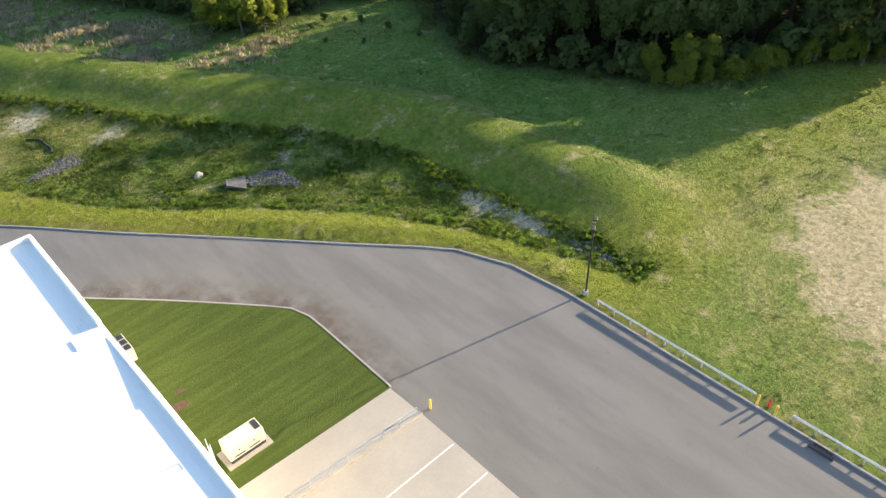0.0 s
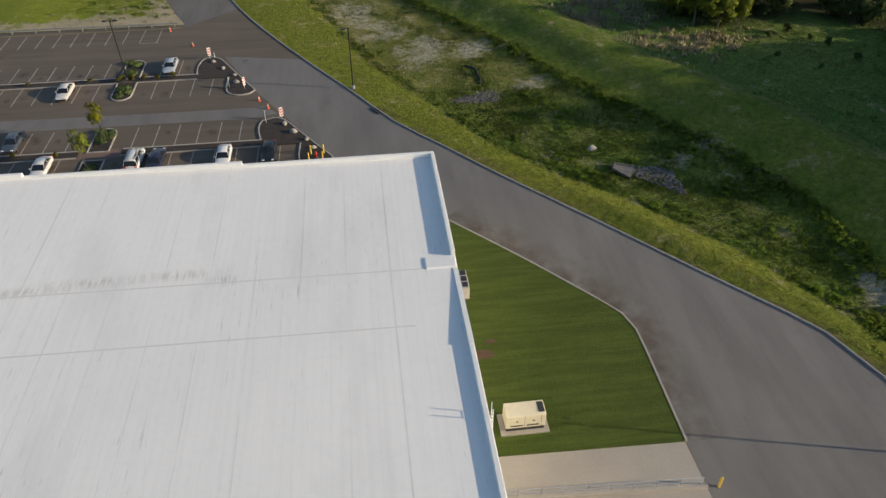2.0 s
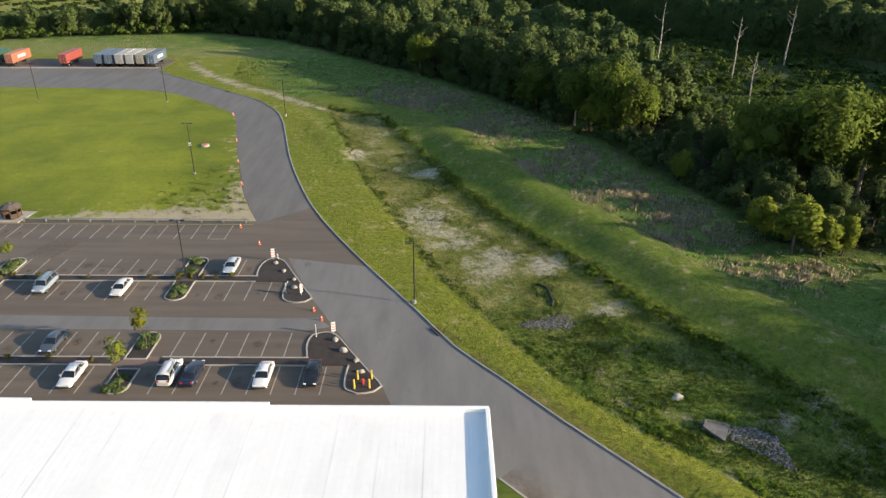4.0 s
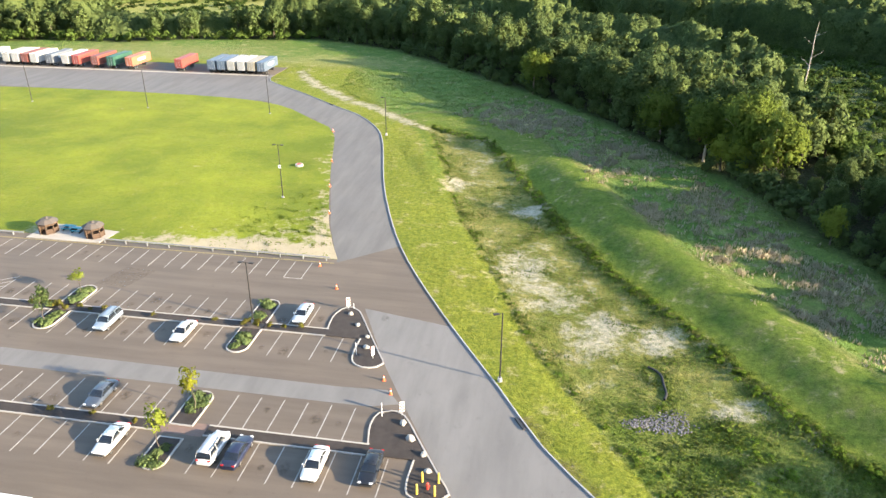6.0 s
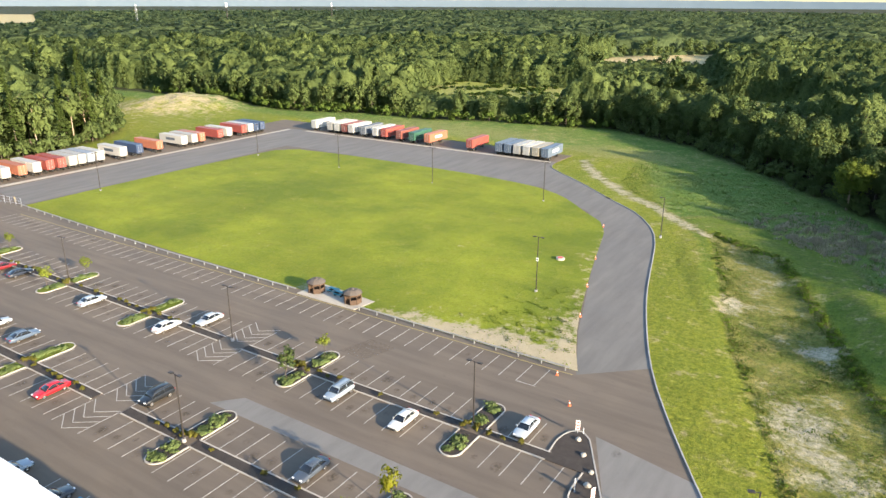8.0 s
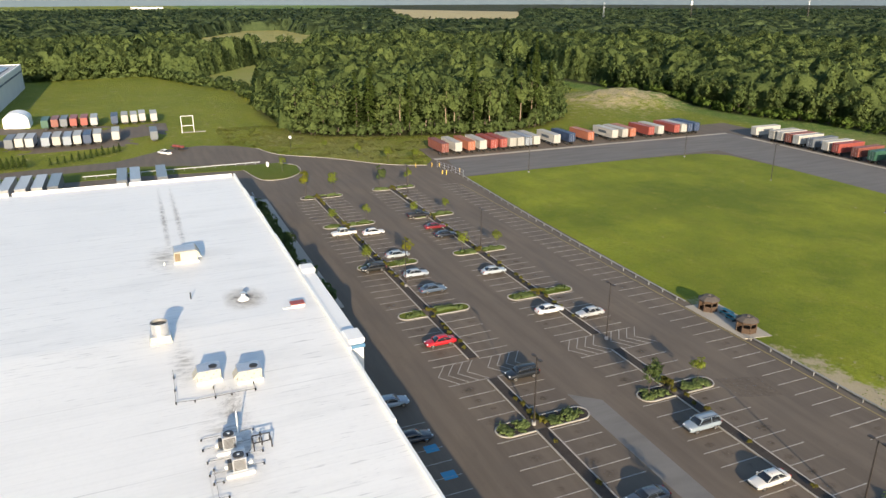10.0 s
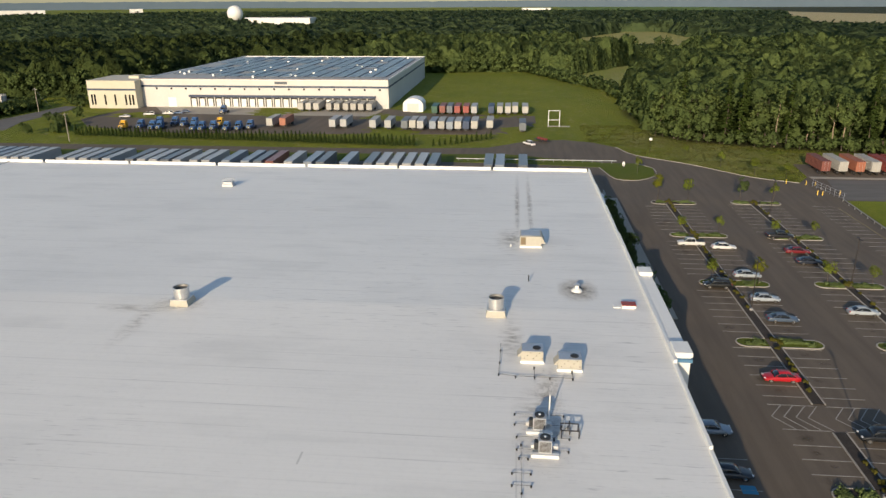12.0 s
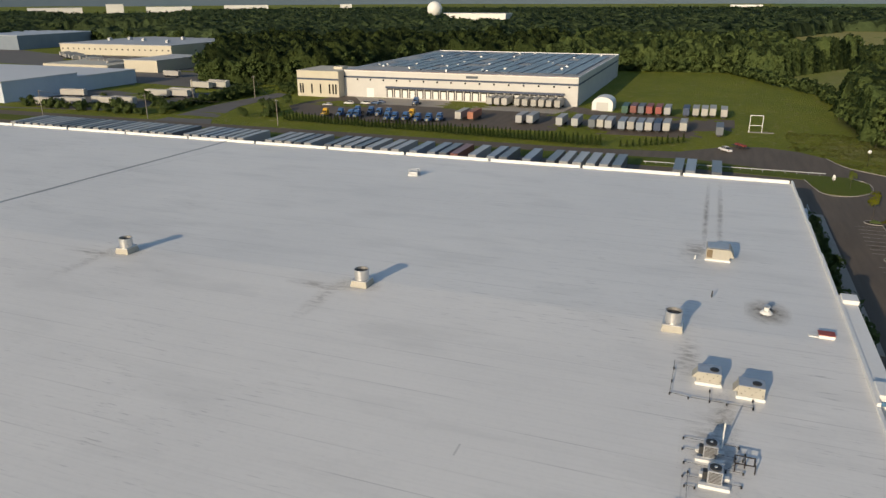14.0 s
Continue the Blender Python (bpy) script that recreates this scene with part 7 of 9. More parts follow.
for x, y, s, lab in ((2.2, -18.9, 0.9, "bare brown soil patch in the lawn"), (3.3, -17.4, 0.45, "small reddish soil patch in the lawn")):
    pts = [(x + s * (1 + 0.3 * math.sin(3 * a + x)) * math.cos(a), y + s * 0.8 * (1 + 0.3 * math.cos(2 * a)) * math.sin(a)) for a in np.linspace(0, 2 * math.pi, 20)[:-1]]
    tagged(solid("ground_bare_patch", slabbed(pts, 0.0, 0.125), surface("loose_soil", (0.11, 0.06, 0.035), (0.07, 0.045, 0.025), 0.95, 0.0, 8.0, 2.0, 0.9, 0.06)), lab, "soil", kind="structure")

# the low dock wall with its rail
wall = tagged(solid("wall_dock", swept([(0.7, -33.4), (17.0, -34.2)], [(-0.18, -0.3), (-0.18, 0.28), (0.18, 0.28), (0.18, -0.3)]), CONCRETE), "low pale concrete dock wall", "wall", kind="structure")
hr = thing("hand_rail", (0.7, -33.4, 0.28), "thin galvanised pipe hand rail on the dock wall", "railing")
for z in (0.5, 1.0):
    part("rail", tubed((0, 0, z), (15.8, -0.78, z), 0.03, None, 6), GALVANISED, hr)
for k in range(10):
    part("post", tubed((15.8 * k / 9, -0.78 * k / 9, 0), (15.8 * k / 9, -0.78 * k / 9, 1.0), 0.03, None, 6), GALVANISED, hr)
ladder = thing("roof_ladder", (0.06, -33.0, 0), "white steel roof ladder on the east wall", "ladder")
for y in (-0.3, 0.3):
    part("stile", boxed(0.15, 0.2, y - 0.03, y + 0.03, 0.3, 10.8), WHITE_PAINT, ladder)
for k in range(30):
    part("rung", tubed((0.175, -0.3, 0.6 + 0.33 * k), (0.175, 0.3, 0.6 + 0.33 * k), 0.02, None, 5), WHITE_PAINT, ladder)

# ---- things on the warehouse roof ----
def roof_fan(x, y):
    z = roof_z(x)
    f = thing("roof_fan", (x, y, z), "round steel exhaust stack on a square roof curb", "exhaust fan", "roof exhaust stacks")
    part("curb", loft(bmesh.new(), [[(-w, -w, z), (w, -w, z), (w, w, z), (-w, w, z)] for w, z in ((1.22, -0.2), (1.22, 0.25), (1.08, 0.78))]), BEIGE, f)
    part("collar", boxed(-1.15, 1.15, -1.15, 1.15, 0.78, 0.92, bevel=0.03), STEEL, f)
    part("exhaust_duct", tubed((0, 0, 0.92), (0, 0, 2.3), 0.98, 0.98, 24, caps=False), STEEL, f, smooth=True)
    part("throat", tubed((0, 0, 1.9), (0, 0, 2.0), 0.96, 0.96, 24), GRILLE, f)
    part("rim", swept([(math.cos(a), math.sin(a)) for a in np.linspace(0, 2 * math.pi, 25)[:-1]], [(-0.05, 2.22), (-0.05, 2.34), (0.06, 2.34), (0.06, 2.22)], True), STEEL, f)
    part("motor_box", boxed(-1.75, -1.2, -0.4, 0.4, 0.1, 0.7), GRILLE, f)


for x, y in ((-87.3, -20.0), (-87.2, -61.2), (-87.0, -102.0)):
    roof_fan(x, y)


def packaged_unit(x, y, sx, sy, h, fan, label):
    z = roof_z(x)
    u = thing("rooftop_unit", (x, y, z), label, "air conditioner", "rooftop units")
    part("curb", boxed(-sx / 2 - 0.1, sx / 2 + 0.1, -sy / 2 - 0.1, sy / 2 + 0.1, -0.2, 0.3), WHITE_PAINT, u)
    body = part("casing", boxed(-sx / 2, sx / 2, -sy / 2, sy / 2, 0.3, h, bevel=0.04), BEIGE, u)
    if fan:
        part("top_panel", boxed(-sx / 2 + 0.04, sx / 2 - 0.04, -sy / 2 + 0.04, sy / 2 - 0.04, h, h + 0.03), GALVANISED, body, "grey metal top")
        part("side_hood", loft(bmesh.new(), [[(-sx / 2 + 0.3, -sy / 2, h - 0.25), (sx / 2 - 0.3, -sy / 2, h - 0.25), (sx / 2 - 0.3, -sy / 2, 0.6), (-sx / 2 + 0.3, -sy / 2, 0.6)], [(-sx / 2 + 0.3, -sy / 2 - 0.05, h - 0.3), (sx / 2 - 0.3, -sy / 2 - 0.05, h - 0.3), (sx / 2 - 0.3, -sy / 2 - 0.45, 0.6), (-sx / 2 + 0.3, -sy / 2 - 0.45, 0.6)]]), BEIGE, body)
        part("fan_ring", tubed((0.1, sy * 0.2, h), (0.1, sy * 0.2, h + 0.1), 0.45, 0.45, 18), GRILLE, body)
        part("fan_guard", tubed((0.1, sy * 0.2, h + 0.1), (0.1, sy * 0.2, h + 0.13), 0.40, 0.12, 18), DARK_METAL, body)
        for k in range(3):
            part("access_panel", boxed(sx / 2 - 0.01, sx / 2 + 0.012, -sy / 2 + 0.15 + k * sy * 0.31, -sy / 2 + 0.08 + (k + 0.9) * sy * 0.31, 0.45, h - 0.15), BEIGE, body)
        for k in range(7):
            part("grommet", boxed(sx / 2 + 0.012, sx / 2 + 0.03, -sy / 2 + 0.3 + 0.33 * k, -sy / 2 + 0.38 + 0.33 * k, 0.55 + 0.33 * (k % 3), 0.65 + 0.33 * (k % 3)), GRILLE, body)
    else:
        part("coil_grille", boxed(sx / 2 - 0.01, sx / 2 + 0.02, -sy / 2 + 0.1, -sy / 2 + 0.9, 0.5, h - 0.15), paint("brown_coil", (0.16, 0.12, 0.07), 0.6), body)
        part("deck_grille", boxed(-sx / 2 + 0.1, sx / 2 - 0.5, -sy / 2 + 0.1, sy / 2 - 0.2, h, h + 0.03), GALVANISED, body)
        part("hood", loft(bmesh.new(), [[(-sx / 2 + 0.2, sy / 2, h - 0.1), (sx / 2 - 0.1, sy / 2, h - 0.1), (sx / 2 - 0.1, sy / 2, 0.7), (-sx / 2 + 0.2, sy / 2, 0.7)],
                                            [(-sx / 2 + 0.2, sy / 2 + 0.1, h - 0.15), (sx / 2 - 0.1, sy / 2 + 0.1, h - 0.15), (sx / 2 - 0.1, sy / 2 + 0.6, 0.7), (-sx / 2 + 0.2, sy / 2 + 0.6, 0.7)]]), BEIGE, body)


packaged_unit(-75.9, -15.7, 2.0, 2.4, 1.4, True, "beige packaged rooftop unit with a round top fan")
packaged_unit(-74.4, -11.7, 2.0, 2.5, 1.4, True, "beige packaged rooftop unit beside its twin")
packaged_unit(-116.4, -15.1, 3.6, 3.4, 1.9, False, "large beige rooftop air handler with a brown coil")


def pipe_run(points, r, mat, name="roof_pipe", label="thin dark gas pipe on roof blocks", blocks=True):
    z = [roof_z(x) for x, *_ in points]
    e = thing(name, (points[0][0], points[0][1], z[0]), label, "pipe", "roof pipes")
    o = Vector((points[0][0], points[0][1], z[0]))
    for (a, za), (b, zb) in zip(zip(points, z), zip(points[1:], z[1:])):
        p, q = Vector((a[0], a[1], za + a[2])) - o, Vector((b[0], b[1], zb + b[2])) - o
        part("pipe", tubed(p, q, r * 0.5, None, 6), mat, e)
    if blocks:
        for a, za in zip(points, z):
            x, y = a[0] - o.x, a[1] - o.y
            part("block", boxed(x - 0.07, x + 0.07, y - 0.07, y + 0.07, za - o.z - 0.1, za - o.z + a[2]), BLACK, e)


pipe_run([(-77.3, -19.2, 0.25), (-74.5, -19.25, 0.25), (-71.9, -19.3, 0.25), (-71.6, -17.5, 0.25), (-71.6, -15.5, 0.25), (-71.6, -13.9, 0.25), (-71.6, -11.5, 0.25)], 0.045, DARK_METAL)
pipe_run([(-71.6, -15.5, 0.25), (-73.6, -15.5, 0.3)], 0.045, DARK_METAL)
pipe_run([(-71.6, -11.5, 0.25), (-73.0, -11.5, 0.3)], 0.045, DARK_METAL)
pipe_run([(-77.3, -19.2, 0.25), (-77.3, -19.2, 1.1)], 0.04, DARK_METAL, blocks=False)


def condenser(x, y):
    z = roof_z(x)
    c = thing("condenser", (x, y, z), "grey condensing unit with round fan on a white sleeper", "air conditioner", "roof condensers")
    part("sleeper", boxed(0.5, 0.95, -1.2, 1.2, -0.1, 0.28), WHITE_PAINT, c)
    part("sleeper", boxed(-0.95, -0.5, -1.2, 1.2, -0.1, 0.28), WHITE_PAINT, c)
    body = part("casing", boxed(-0.6, 0.6, -0.6, 0.6, 0.28, 1.5, bevel=0.03), GALVANISED, c)
    part("fan_ring", tubed((0, 0, 1.5), (0, 0, 1.62), 0.48, 0.48, 18), GRILLE, body)
    part("fan_hub", tubed((0, 0, 1.62), (0, 0, 1.66), 0.14, 0.12, 12), STEEL, body)
    for k in range(8):
        part("louvre", boxed(0.6, 0.62, -0.5, 0.5, 0.4 + 0.13 * k, 0.46 + 0.13 * k), DARK_METAL, body)
    part("service_box", boxed(-0.3, 0.3, -0.95, -0.6, 0.4, 1.1), GRILLE, body)


condenser(-62.4, -15.3)
condenser(-58.9, -14.9)
for pts in ([(-64.5, -17.6, 0.2), (-64.5, -12.9, 0.2)], [(-62.8, -17.6, 0.2), (-62.8, -13.2, 0.2)], [(-60.8, -17.4, 0.2), (-60.8, -12.6, 0.2)], [(-58.9, -17.4, 0.2), (-58.9, -12.8, 0.2)], [(-57.6, -17.2, 0.2), (-57.6, -16.4, 0.2)],
            [(-55.5, -17.8, 0.2), (-55.5, -16.2, 0.2)], [(-53.9, -17.8, 0.2), (-53.9, -16.2, 0.2)], [(-60.6, -14.0, 0.3), (-62.6, -12.6, 0.3), (-63.5, -12.4, 0.3)], [(-59.6, -17.0, 0.2), (-53.0, -17.0, 0.2), (-48.0, -17.1, 0.2)]):
    pipe_run(pts, 0.035, DARK_METAL, label="dark refrigerant pipe on roof blocks")
rack = thing("pipe_rack", (-61.8, -12.5, roof_z(-61.8)), "small steel pipe rack frame on the roof", "rack")
for x, y in ((-0.6, -0.8), (0.6, -0.8), (-0.6, 0.8), (0.6, 0.8), (0, 0)):
    part("leg", boxed(x - 0.05, x + 0.05, y - 0.05, y + 0.05, -0.05, 0.8), DARK_METAL, rack)
for x in (-0.6, 0.6):
    part("beam", boxed(x - 0.04, x + 0.04, -0.8, 0.8, 0.72, 0.8), DARK_METAL, rack)
for y in (-0.8, 0.0, 0.8):
    part("beam", boxed(-0.6, 0.6, y - 0.04, y + 0.04, 0.64, 0.72), DARK_METAL, rack)
mast = thing("flue", (-64.2, -14.3, roof_z(-64.2)), "thin white flue pipe on the roof", "pipe")
part("pipe", tubed((0, 0, -0.1), (0, 0, 2.6), 0.07, None, 8), WHITE_PAINT, mast)
dome = thing("gravity_vent", (-96.0, -9.2, roof_z(-96.0)), "small white mushroom vent in a ring of soot", "roof vent")
part("base", tubed((0, 0, -0.1), (0, 0, 0.35), 0.9, 0.5, 18), WHITE_PAINT, dome)
part("neck", tubed((0, 0, 0.35), (0, 0, 0.9), 0.3, 0.3, 14), WHITE_PAINT, dome)
part("cap", tubed((0, 0, 0.9), (0, 0, 1.1), 0.5, 0.25, 14), STEEL, dome)
hatch = thing("roof_hatch", (-90.9, -3.0, roof_z(-90.9)), "red-topped roof hatch on a white curb", "roof hatch")
part("curb", boxed(-0.6, 0.6, -0.85, 0.85, -0.1, 0.4), WHITE_PAINT, hatch)
part("lid", boxed(-0.68, 0.68, -0.92, 0.92, 0.4, 0.5, bevel=0.02), paint("brick_red", (0.30, 0.06, 0.05), 0.6), hatch)
part("step", boxed(-0.5, 0.5, -1.9, -0.95, -0.1, 0.12), WHITE_PAINT, hatch)
pv = thing("vent_pipe", (-99.2, -15.7, roof_z(-99.2)), "short dark vent pipe on the roof", "pipe")
part("pipe", tubed((0, 0, -0.1), (0, 0, 0.9), 0.09, None, 8), GRILLE, pv)
pv = thing("vent_pipe", (-114.8, -18.3, roof_z(-114.8)), "short white vent pipe by the air handler", "pipe")
part("pipe", tubed((0, 0, -0.1), (0, 0, 0.5), 0.1, None, 8), WHITE_PAINT, pv)
sk = thing("roof_access", (-152.8, -80.5, roof_z(-152.8)), "small grey roof vent frame near the eave", "roof vent")
part("curb", boxed(-0.9, 0.9, -1.2, 1.2, -0.1, 0.5), GALVANISED, sk)
for x in (-0.8, 0.8):
    for y in (-1.1, 1.1):
        part("post", tubed((x, y, 0.5), (x, y, 1.5), 0.05, None, 6), GALVANISED, sk)
part("rail", swept([(-0.8, -1.1), (0.8, -1.1), (0.8, 1.1), (-0.8, 1.1)], [(-0.04, 1.42), (-0.04, 1.5), (0.04, 1.5), (0.04, 1.42)], True), GALVANISED, sk)
part("cover", boxed(-0.7, 0.7, -1.0, 1.0, 0.5, 1.0, bevel=0.06), GALVANISED, sk)

# soot and pipe stains lying on the membrane: thin worn films
def soot_film(name, cx, cy, rx, ry, strength, label, seed, grain=(1.6, 0.5, 1.0), solid_part=0.08):
    m, t, b = nodes_of("roof_soot", 0.7)
    v = coords(t)
    f = noise_node(t, 1.2, 5.0, coords(t, grain))
    col_attr = t.nodes.new("ShaderNodeAttribute")
    col_attr.attribute_name = "zone"
    fac = arith(t, "MULTIPLY", col_attr.outputs["Fac"], span(t, f, 0.42, 0.62, solid_part, 1.0))
    tr = t.nodes.new("ShaderNodeBsdfTransparent")
    mx = t.nodes.new("ShaderNodeMixShader")
    b.inputs["Base Color"].default_value = (0.10, 0.10, 0.105, 1)
    t.links.new(arith(t, "MULTIPLY", fac, strength), mx.inputs[0])
    t.links.new(tr.outputs[0], mx.inputs[1])
    t.links.new(b.outputs[0], mx.inputs[2])
    t.links.new(mx.outputs[0], t.nodes["Material Output"].inputs["Surface"])
    n = 14
    xs, ys = np.linspace(-1, 1, n), np.linspace(-1, 1, n)
    X, Y = np.meshgrid(xs, ys)
    px, py = (cx + X * rx).ravel(), (cy + Y * ry).ravel()
    verts = [(a, c, roof_z(a) + 0.006) for a, c in zip(px, py)]
    faces = [(r * n + c, r * n + c + 1, (r + 1) * n + c + 1, (r + 1) * n + c) for r in range(n - 1) for c in range(n - 1)]
    ob = raw(name, verts, faces, m)
    fall = np.clip(1.15 - np.sqrt(X**2 + Y**2).ravel(), 0, 1) ** 1.3
    at = ob.data.color_attributes.new("zone", "FLOAT_COLOR", "POINT")
    at.data.foreach_set("color", np.stack([fall, fall, fall, np.ones(n * n)], 1).ravel())
    ob.visible_shadow = False
    tagged(ob, label, "stain", kind="structure")


soot_film("trim_soot_vent", -96.4, -9.0, 4.2, 2.8, 1.0, "dark soot ring round the roof vent", 1, (0.7, 0.9, 1.0), 0.5)
soot_film("trim_soot_pipes", -63.5, -15.0, 8.0, 3.0, 0.4, "grey dirt film round the roof condensers", 2)
soot_film("trim_soot_handler", -143.0, -17.2, 27.0, 0.6, 0.6, "long dark streak running to the eave", 3)
soot_film("trim_soot_handler", -143.0, -14.8, 27.0, 0.6, 0.6, "long dark streak running to the eave", 8)
soot_film("trim_soot_eave", -118.5, -18.5, 7.0, 2.6, 0.5, "dark streak beside the air handler", 4)
for k, y in enumerate((-61.2, -102.0)):
    soot_film("trim_soot_stack", -86.9, y - 0.4, 2.4, 3.4, 0.55, "dark dirt round a roof stack", 30 + k, (0.9, 0.8, 1.0), 0.2)
    soot_film("trim_soot_stack", -85.0, y - 5.5, 1.3, 5.5, 0.4, "grey dirt drifting from a roof stack", 34 + k, (1.4, 0.4, 1.0), 0.1)
soot_film("trim_soot_pipes", -69.5, -14.2, 5.0, 1.4, 0.5, "dark dirt between rooftop units and condensers", 38, (0.8, 1.2, 1.0), 0.1)
soot_film("trim_soot_fan", -81.5, -64.5, 7.5, 1.5, 0.3, "grey streak below a roof stack", 5)
soot_film("trim_soot_fan", -81.5, -105.0, 7.5, 1.5, 0.28, "grey streak below a roof stack", 6)
soot_film("trim_soot_fan", -80.5, -18.0, 6.0, 1.6, 0.4, "grey streak below a roof stack", 7)
for k, (x, y, s) in enumerate(((-29.8, -16.4, 5), (-22.8, -16.2, 4), (-35.5, -17.0, 5), (-19.0, -17.2, 1.6))):
    soot_film("trim_soot_seam", x, y, s, 0.8, 0.28, "dark smudges along a roof seam", 10 + k, (3.2, 0.4, 1.0), 0.0)
for x0, x1, y in ((-60.0, -0.8, -17.5), (-50.0, -4.0, -24.0)):
    tagged(raw("trim_roof_seam", [(x0, y, roof_z(x0) + 0.012), (x1, y, roof_z(x1) + 0.012), (x1, y + 0.14, roof_z(x1) + 0.012), (x0, y + 0.14, roof_z(x0) + 0.012)], [(0, 1, 2, 3)], surface("seam_tape", (0.69, 0.685, 0.665), (0.62, 0.615, 0.60), 0.6)), "taped cross seam of the roof membrane", "seam", kind="structure")
for x0, y0, x1, y1 in ((-105.7, -147.4, -166.3, -141.5), (-55.2, -36.6, -57.0, -36.58)):
    tagged(raw("trim_roof_seam", [(x0, y0, roof_z(x0) + 0.012), (x1, y1, roof_z(x1) + 0.012), (x1, y1 + 0.2, roof_z(x1) + 0.012), (x0, y0 + 0.2, roof_z(x0) + 0.012)], [(0, 1, 2, 3)], surface("seam_tape", (0.64, 0.64, 0.62), (0.58, 0.575, 0.56), 0.6)), "taped seam across the roof membrane", "seam", kind="structure")

# ---- planting in the lot ----
for key, x, y, s in ((("sapling_yellow", 0), -40.7, 24.1, 1.0), (("sapling_small", 0), -41.2, 17.6, 1.15), (("sapling_small", 1), -69.2, 45.8, 0.9), (("sapling_dark", 0), -68.9, 38.0, 1.05),
                     (("sapling_yellow", 0), -186.0, 18.7, 1.0), (("sapling_small", 0), -184.5, 25.9, 0.95), (("sapling_dark", 0), -186.0, 39.2, 0.85), (("sapling_small", 1), -185.6, 47.2, 0.85), (("sapling_small", 0), -158.0, 18.8, 0.9),
                     (("sapling_small", 1), -157.6, 26.7, 0.95), (("sapling_small", 0), -129.2, 18.2, 1.05), (("sapling_yellow", 0), -128.3, 26.1, 0.95), (("sapling_small", 0), -129.6, 38.4, 1.0),
                     (("sapling_small", 1), -128.7, 45.8, 0.9), (("sapling_small", 1), -156.4, 46.0, 0.8), (("sapling_small", 0), -156.6, 38.0, 0.9), (("sapling_small", 0), -240.4, 37.5, 0.7), (("sapling_small", 1), -224.9, 44.6, 0.8),
                     (("sapling_small", 0), -215.2, 51.5, 0.9), (("sapling_small", 1), -212.0, 59.5, 0.8), (("sapling_small", 1), -215.5, 18.5, 0.75)):
    plant(key, x, y, 0.08, s * (1.45 if x < -180 else 1.1), "young_tree", "slender young tree with sparse yellow-green leaves" if "dark" not in key[0] else "young tree with dense dark green leaves", "tree", "young trees in the lot")
rs = random.Random(21)
for ys, spans in STRIP_ENDS.items():
    for x0, x1 in spans:
        x = x0 + 1.0
        while x < x1 - 0.6:
            near = min(abs(x - i[0]) for i in ISLANDS if i[1] == ys)
            if rs.random() < (0.75 if near < 7 else (0.5 if x < -90 else 0.12)):
                plant(("shrub_ball", rs.randrange(2)), x, ys + rs.uniform(-0.25, 0.25), 0.06, rs.uniform(0.8, 1.3), "shrub", "small round yellow-green shrub in the mulch strip", "shrub", "shrubs in the strips")
            x += rs.uniform(1.3, 2.2)
for x, ys, up, down, half, mt in ISLANDS:
    for _ in range(4):
        plant(("shrub_ball", rs.randrange(2)), x + rs.uniform(-1.3, 1.3), ys + rs.uniform(-0.8, 0.8), 0.06, rs.uniform(0.9, 1.5), "shrub", "round golden-green shrub where island and strip meet", "shrub", "shrubs in the islands")
    for s, end in ((1, up), (-1, down)):
        n = 9 if x > -90 else 5
        for _ in range(n):
            y = rs.uniform(min(ys + s * 1.6, end - s * 0.9), max(ys + s * 1.6, end - s * 0.9))
            plant(("ground_cover", 0), x + rs.uniform(-0.75, 0.75), y, 0.08, rs.uniform(1.0, 1.5), "ground_cover", "low spreading grey-green juniper on an island", "shrub", "junipers on the islands")
for cx, cy in ((-40.9, 25.2), (-40.9, 16.5)):
    for _ in range(8):
        plant(("ground_cover", 0), cx + rs.uniform(-0.7, 0.7), cy + rs.uniform(-1.4, 1.4), 0.08, rs.uniform(0.9, 1.35), "ground_cover", "low spreading grey-green juniper on an island", "shrub", "junipers on the islands")
# bed of bushes along the warehouse front
tagged(solid("ground_bed", slabbed([(-174, 0.1), (-106, 0.1), (-106, 6.3), (-174, 6.3)], -0.1, 0.1), STRIP_GRASS), "planted bed along the warehouse front", "bed", kind="structure")
tagged(solid("pavement_walk", slabbed([(-186, 6.4), (-112, 6.4), (-112, 8.7), (-186, 8.7)], -0.1, 0.14), CONCRETE), "concrete walk along the warehouse front", "pavement", kind="structure")
for k in range(17):
    plant(("brush", k % 2), -111 - 3.7 * k + rs.uniform(-1, 1), 3.8 + rs.uniform(-0.8, 0.8), 0.0, rs.uniform(0.7, 1.45), "bush", "dark leafy bush against the warehouse front", "bush", "bushes at the warehouse front")

# ---- the neighbouring depot beyond the street ----
CREAM = surface("cream_wall_panel", (0.58, 0.54, 0.44), (0.51, 0.475, 0.385), 0.65, 0.0, 1.0, 0.1, 0.05, 0.01)
DEPOT_WALL = surface("depot_wall_panel", (0.60, 0.59, 0.565), (0.53, 0.52, 0.50), 0.65, 0.0, 1.0, 0.1, 0.05, 0.01)
NAVY = paint("navy_trim", (0.03, 0.05, 0.10), 0.5)
tagged(solid("pavement_depot", slabbed([(-270, -182), (-272, -100), (-276, -20), (-288, -9), (-322, -9), (-327, -60), (-339, -76), (-339, -200), (-300, -205)], -0.3, 0.02), ASPHALT_LOT), "dark asphalt truck yard of the depot", "pavement", kind="structure")
tagged(solid("pavement_depot_apron", slabbed([(-318, -176), (-316, -80), (-338.8, -78), (-338.8, -190)], -0.1, 0.03), CONCRETE), "pale concrete dock apron of the depot", "pavement", kind="structure")
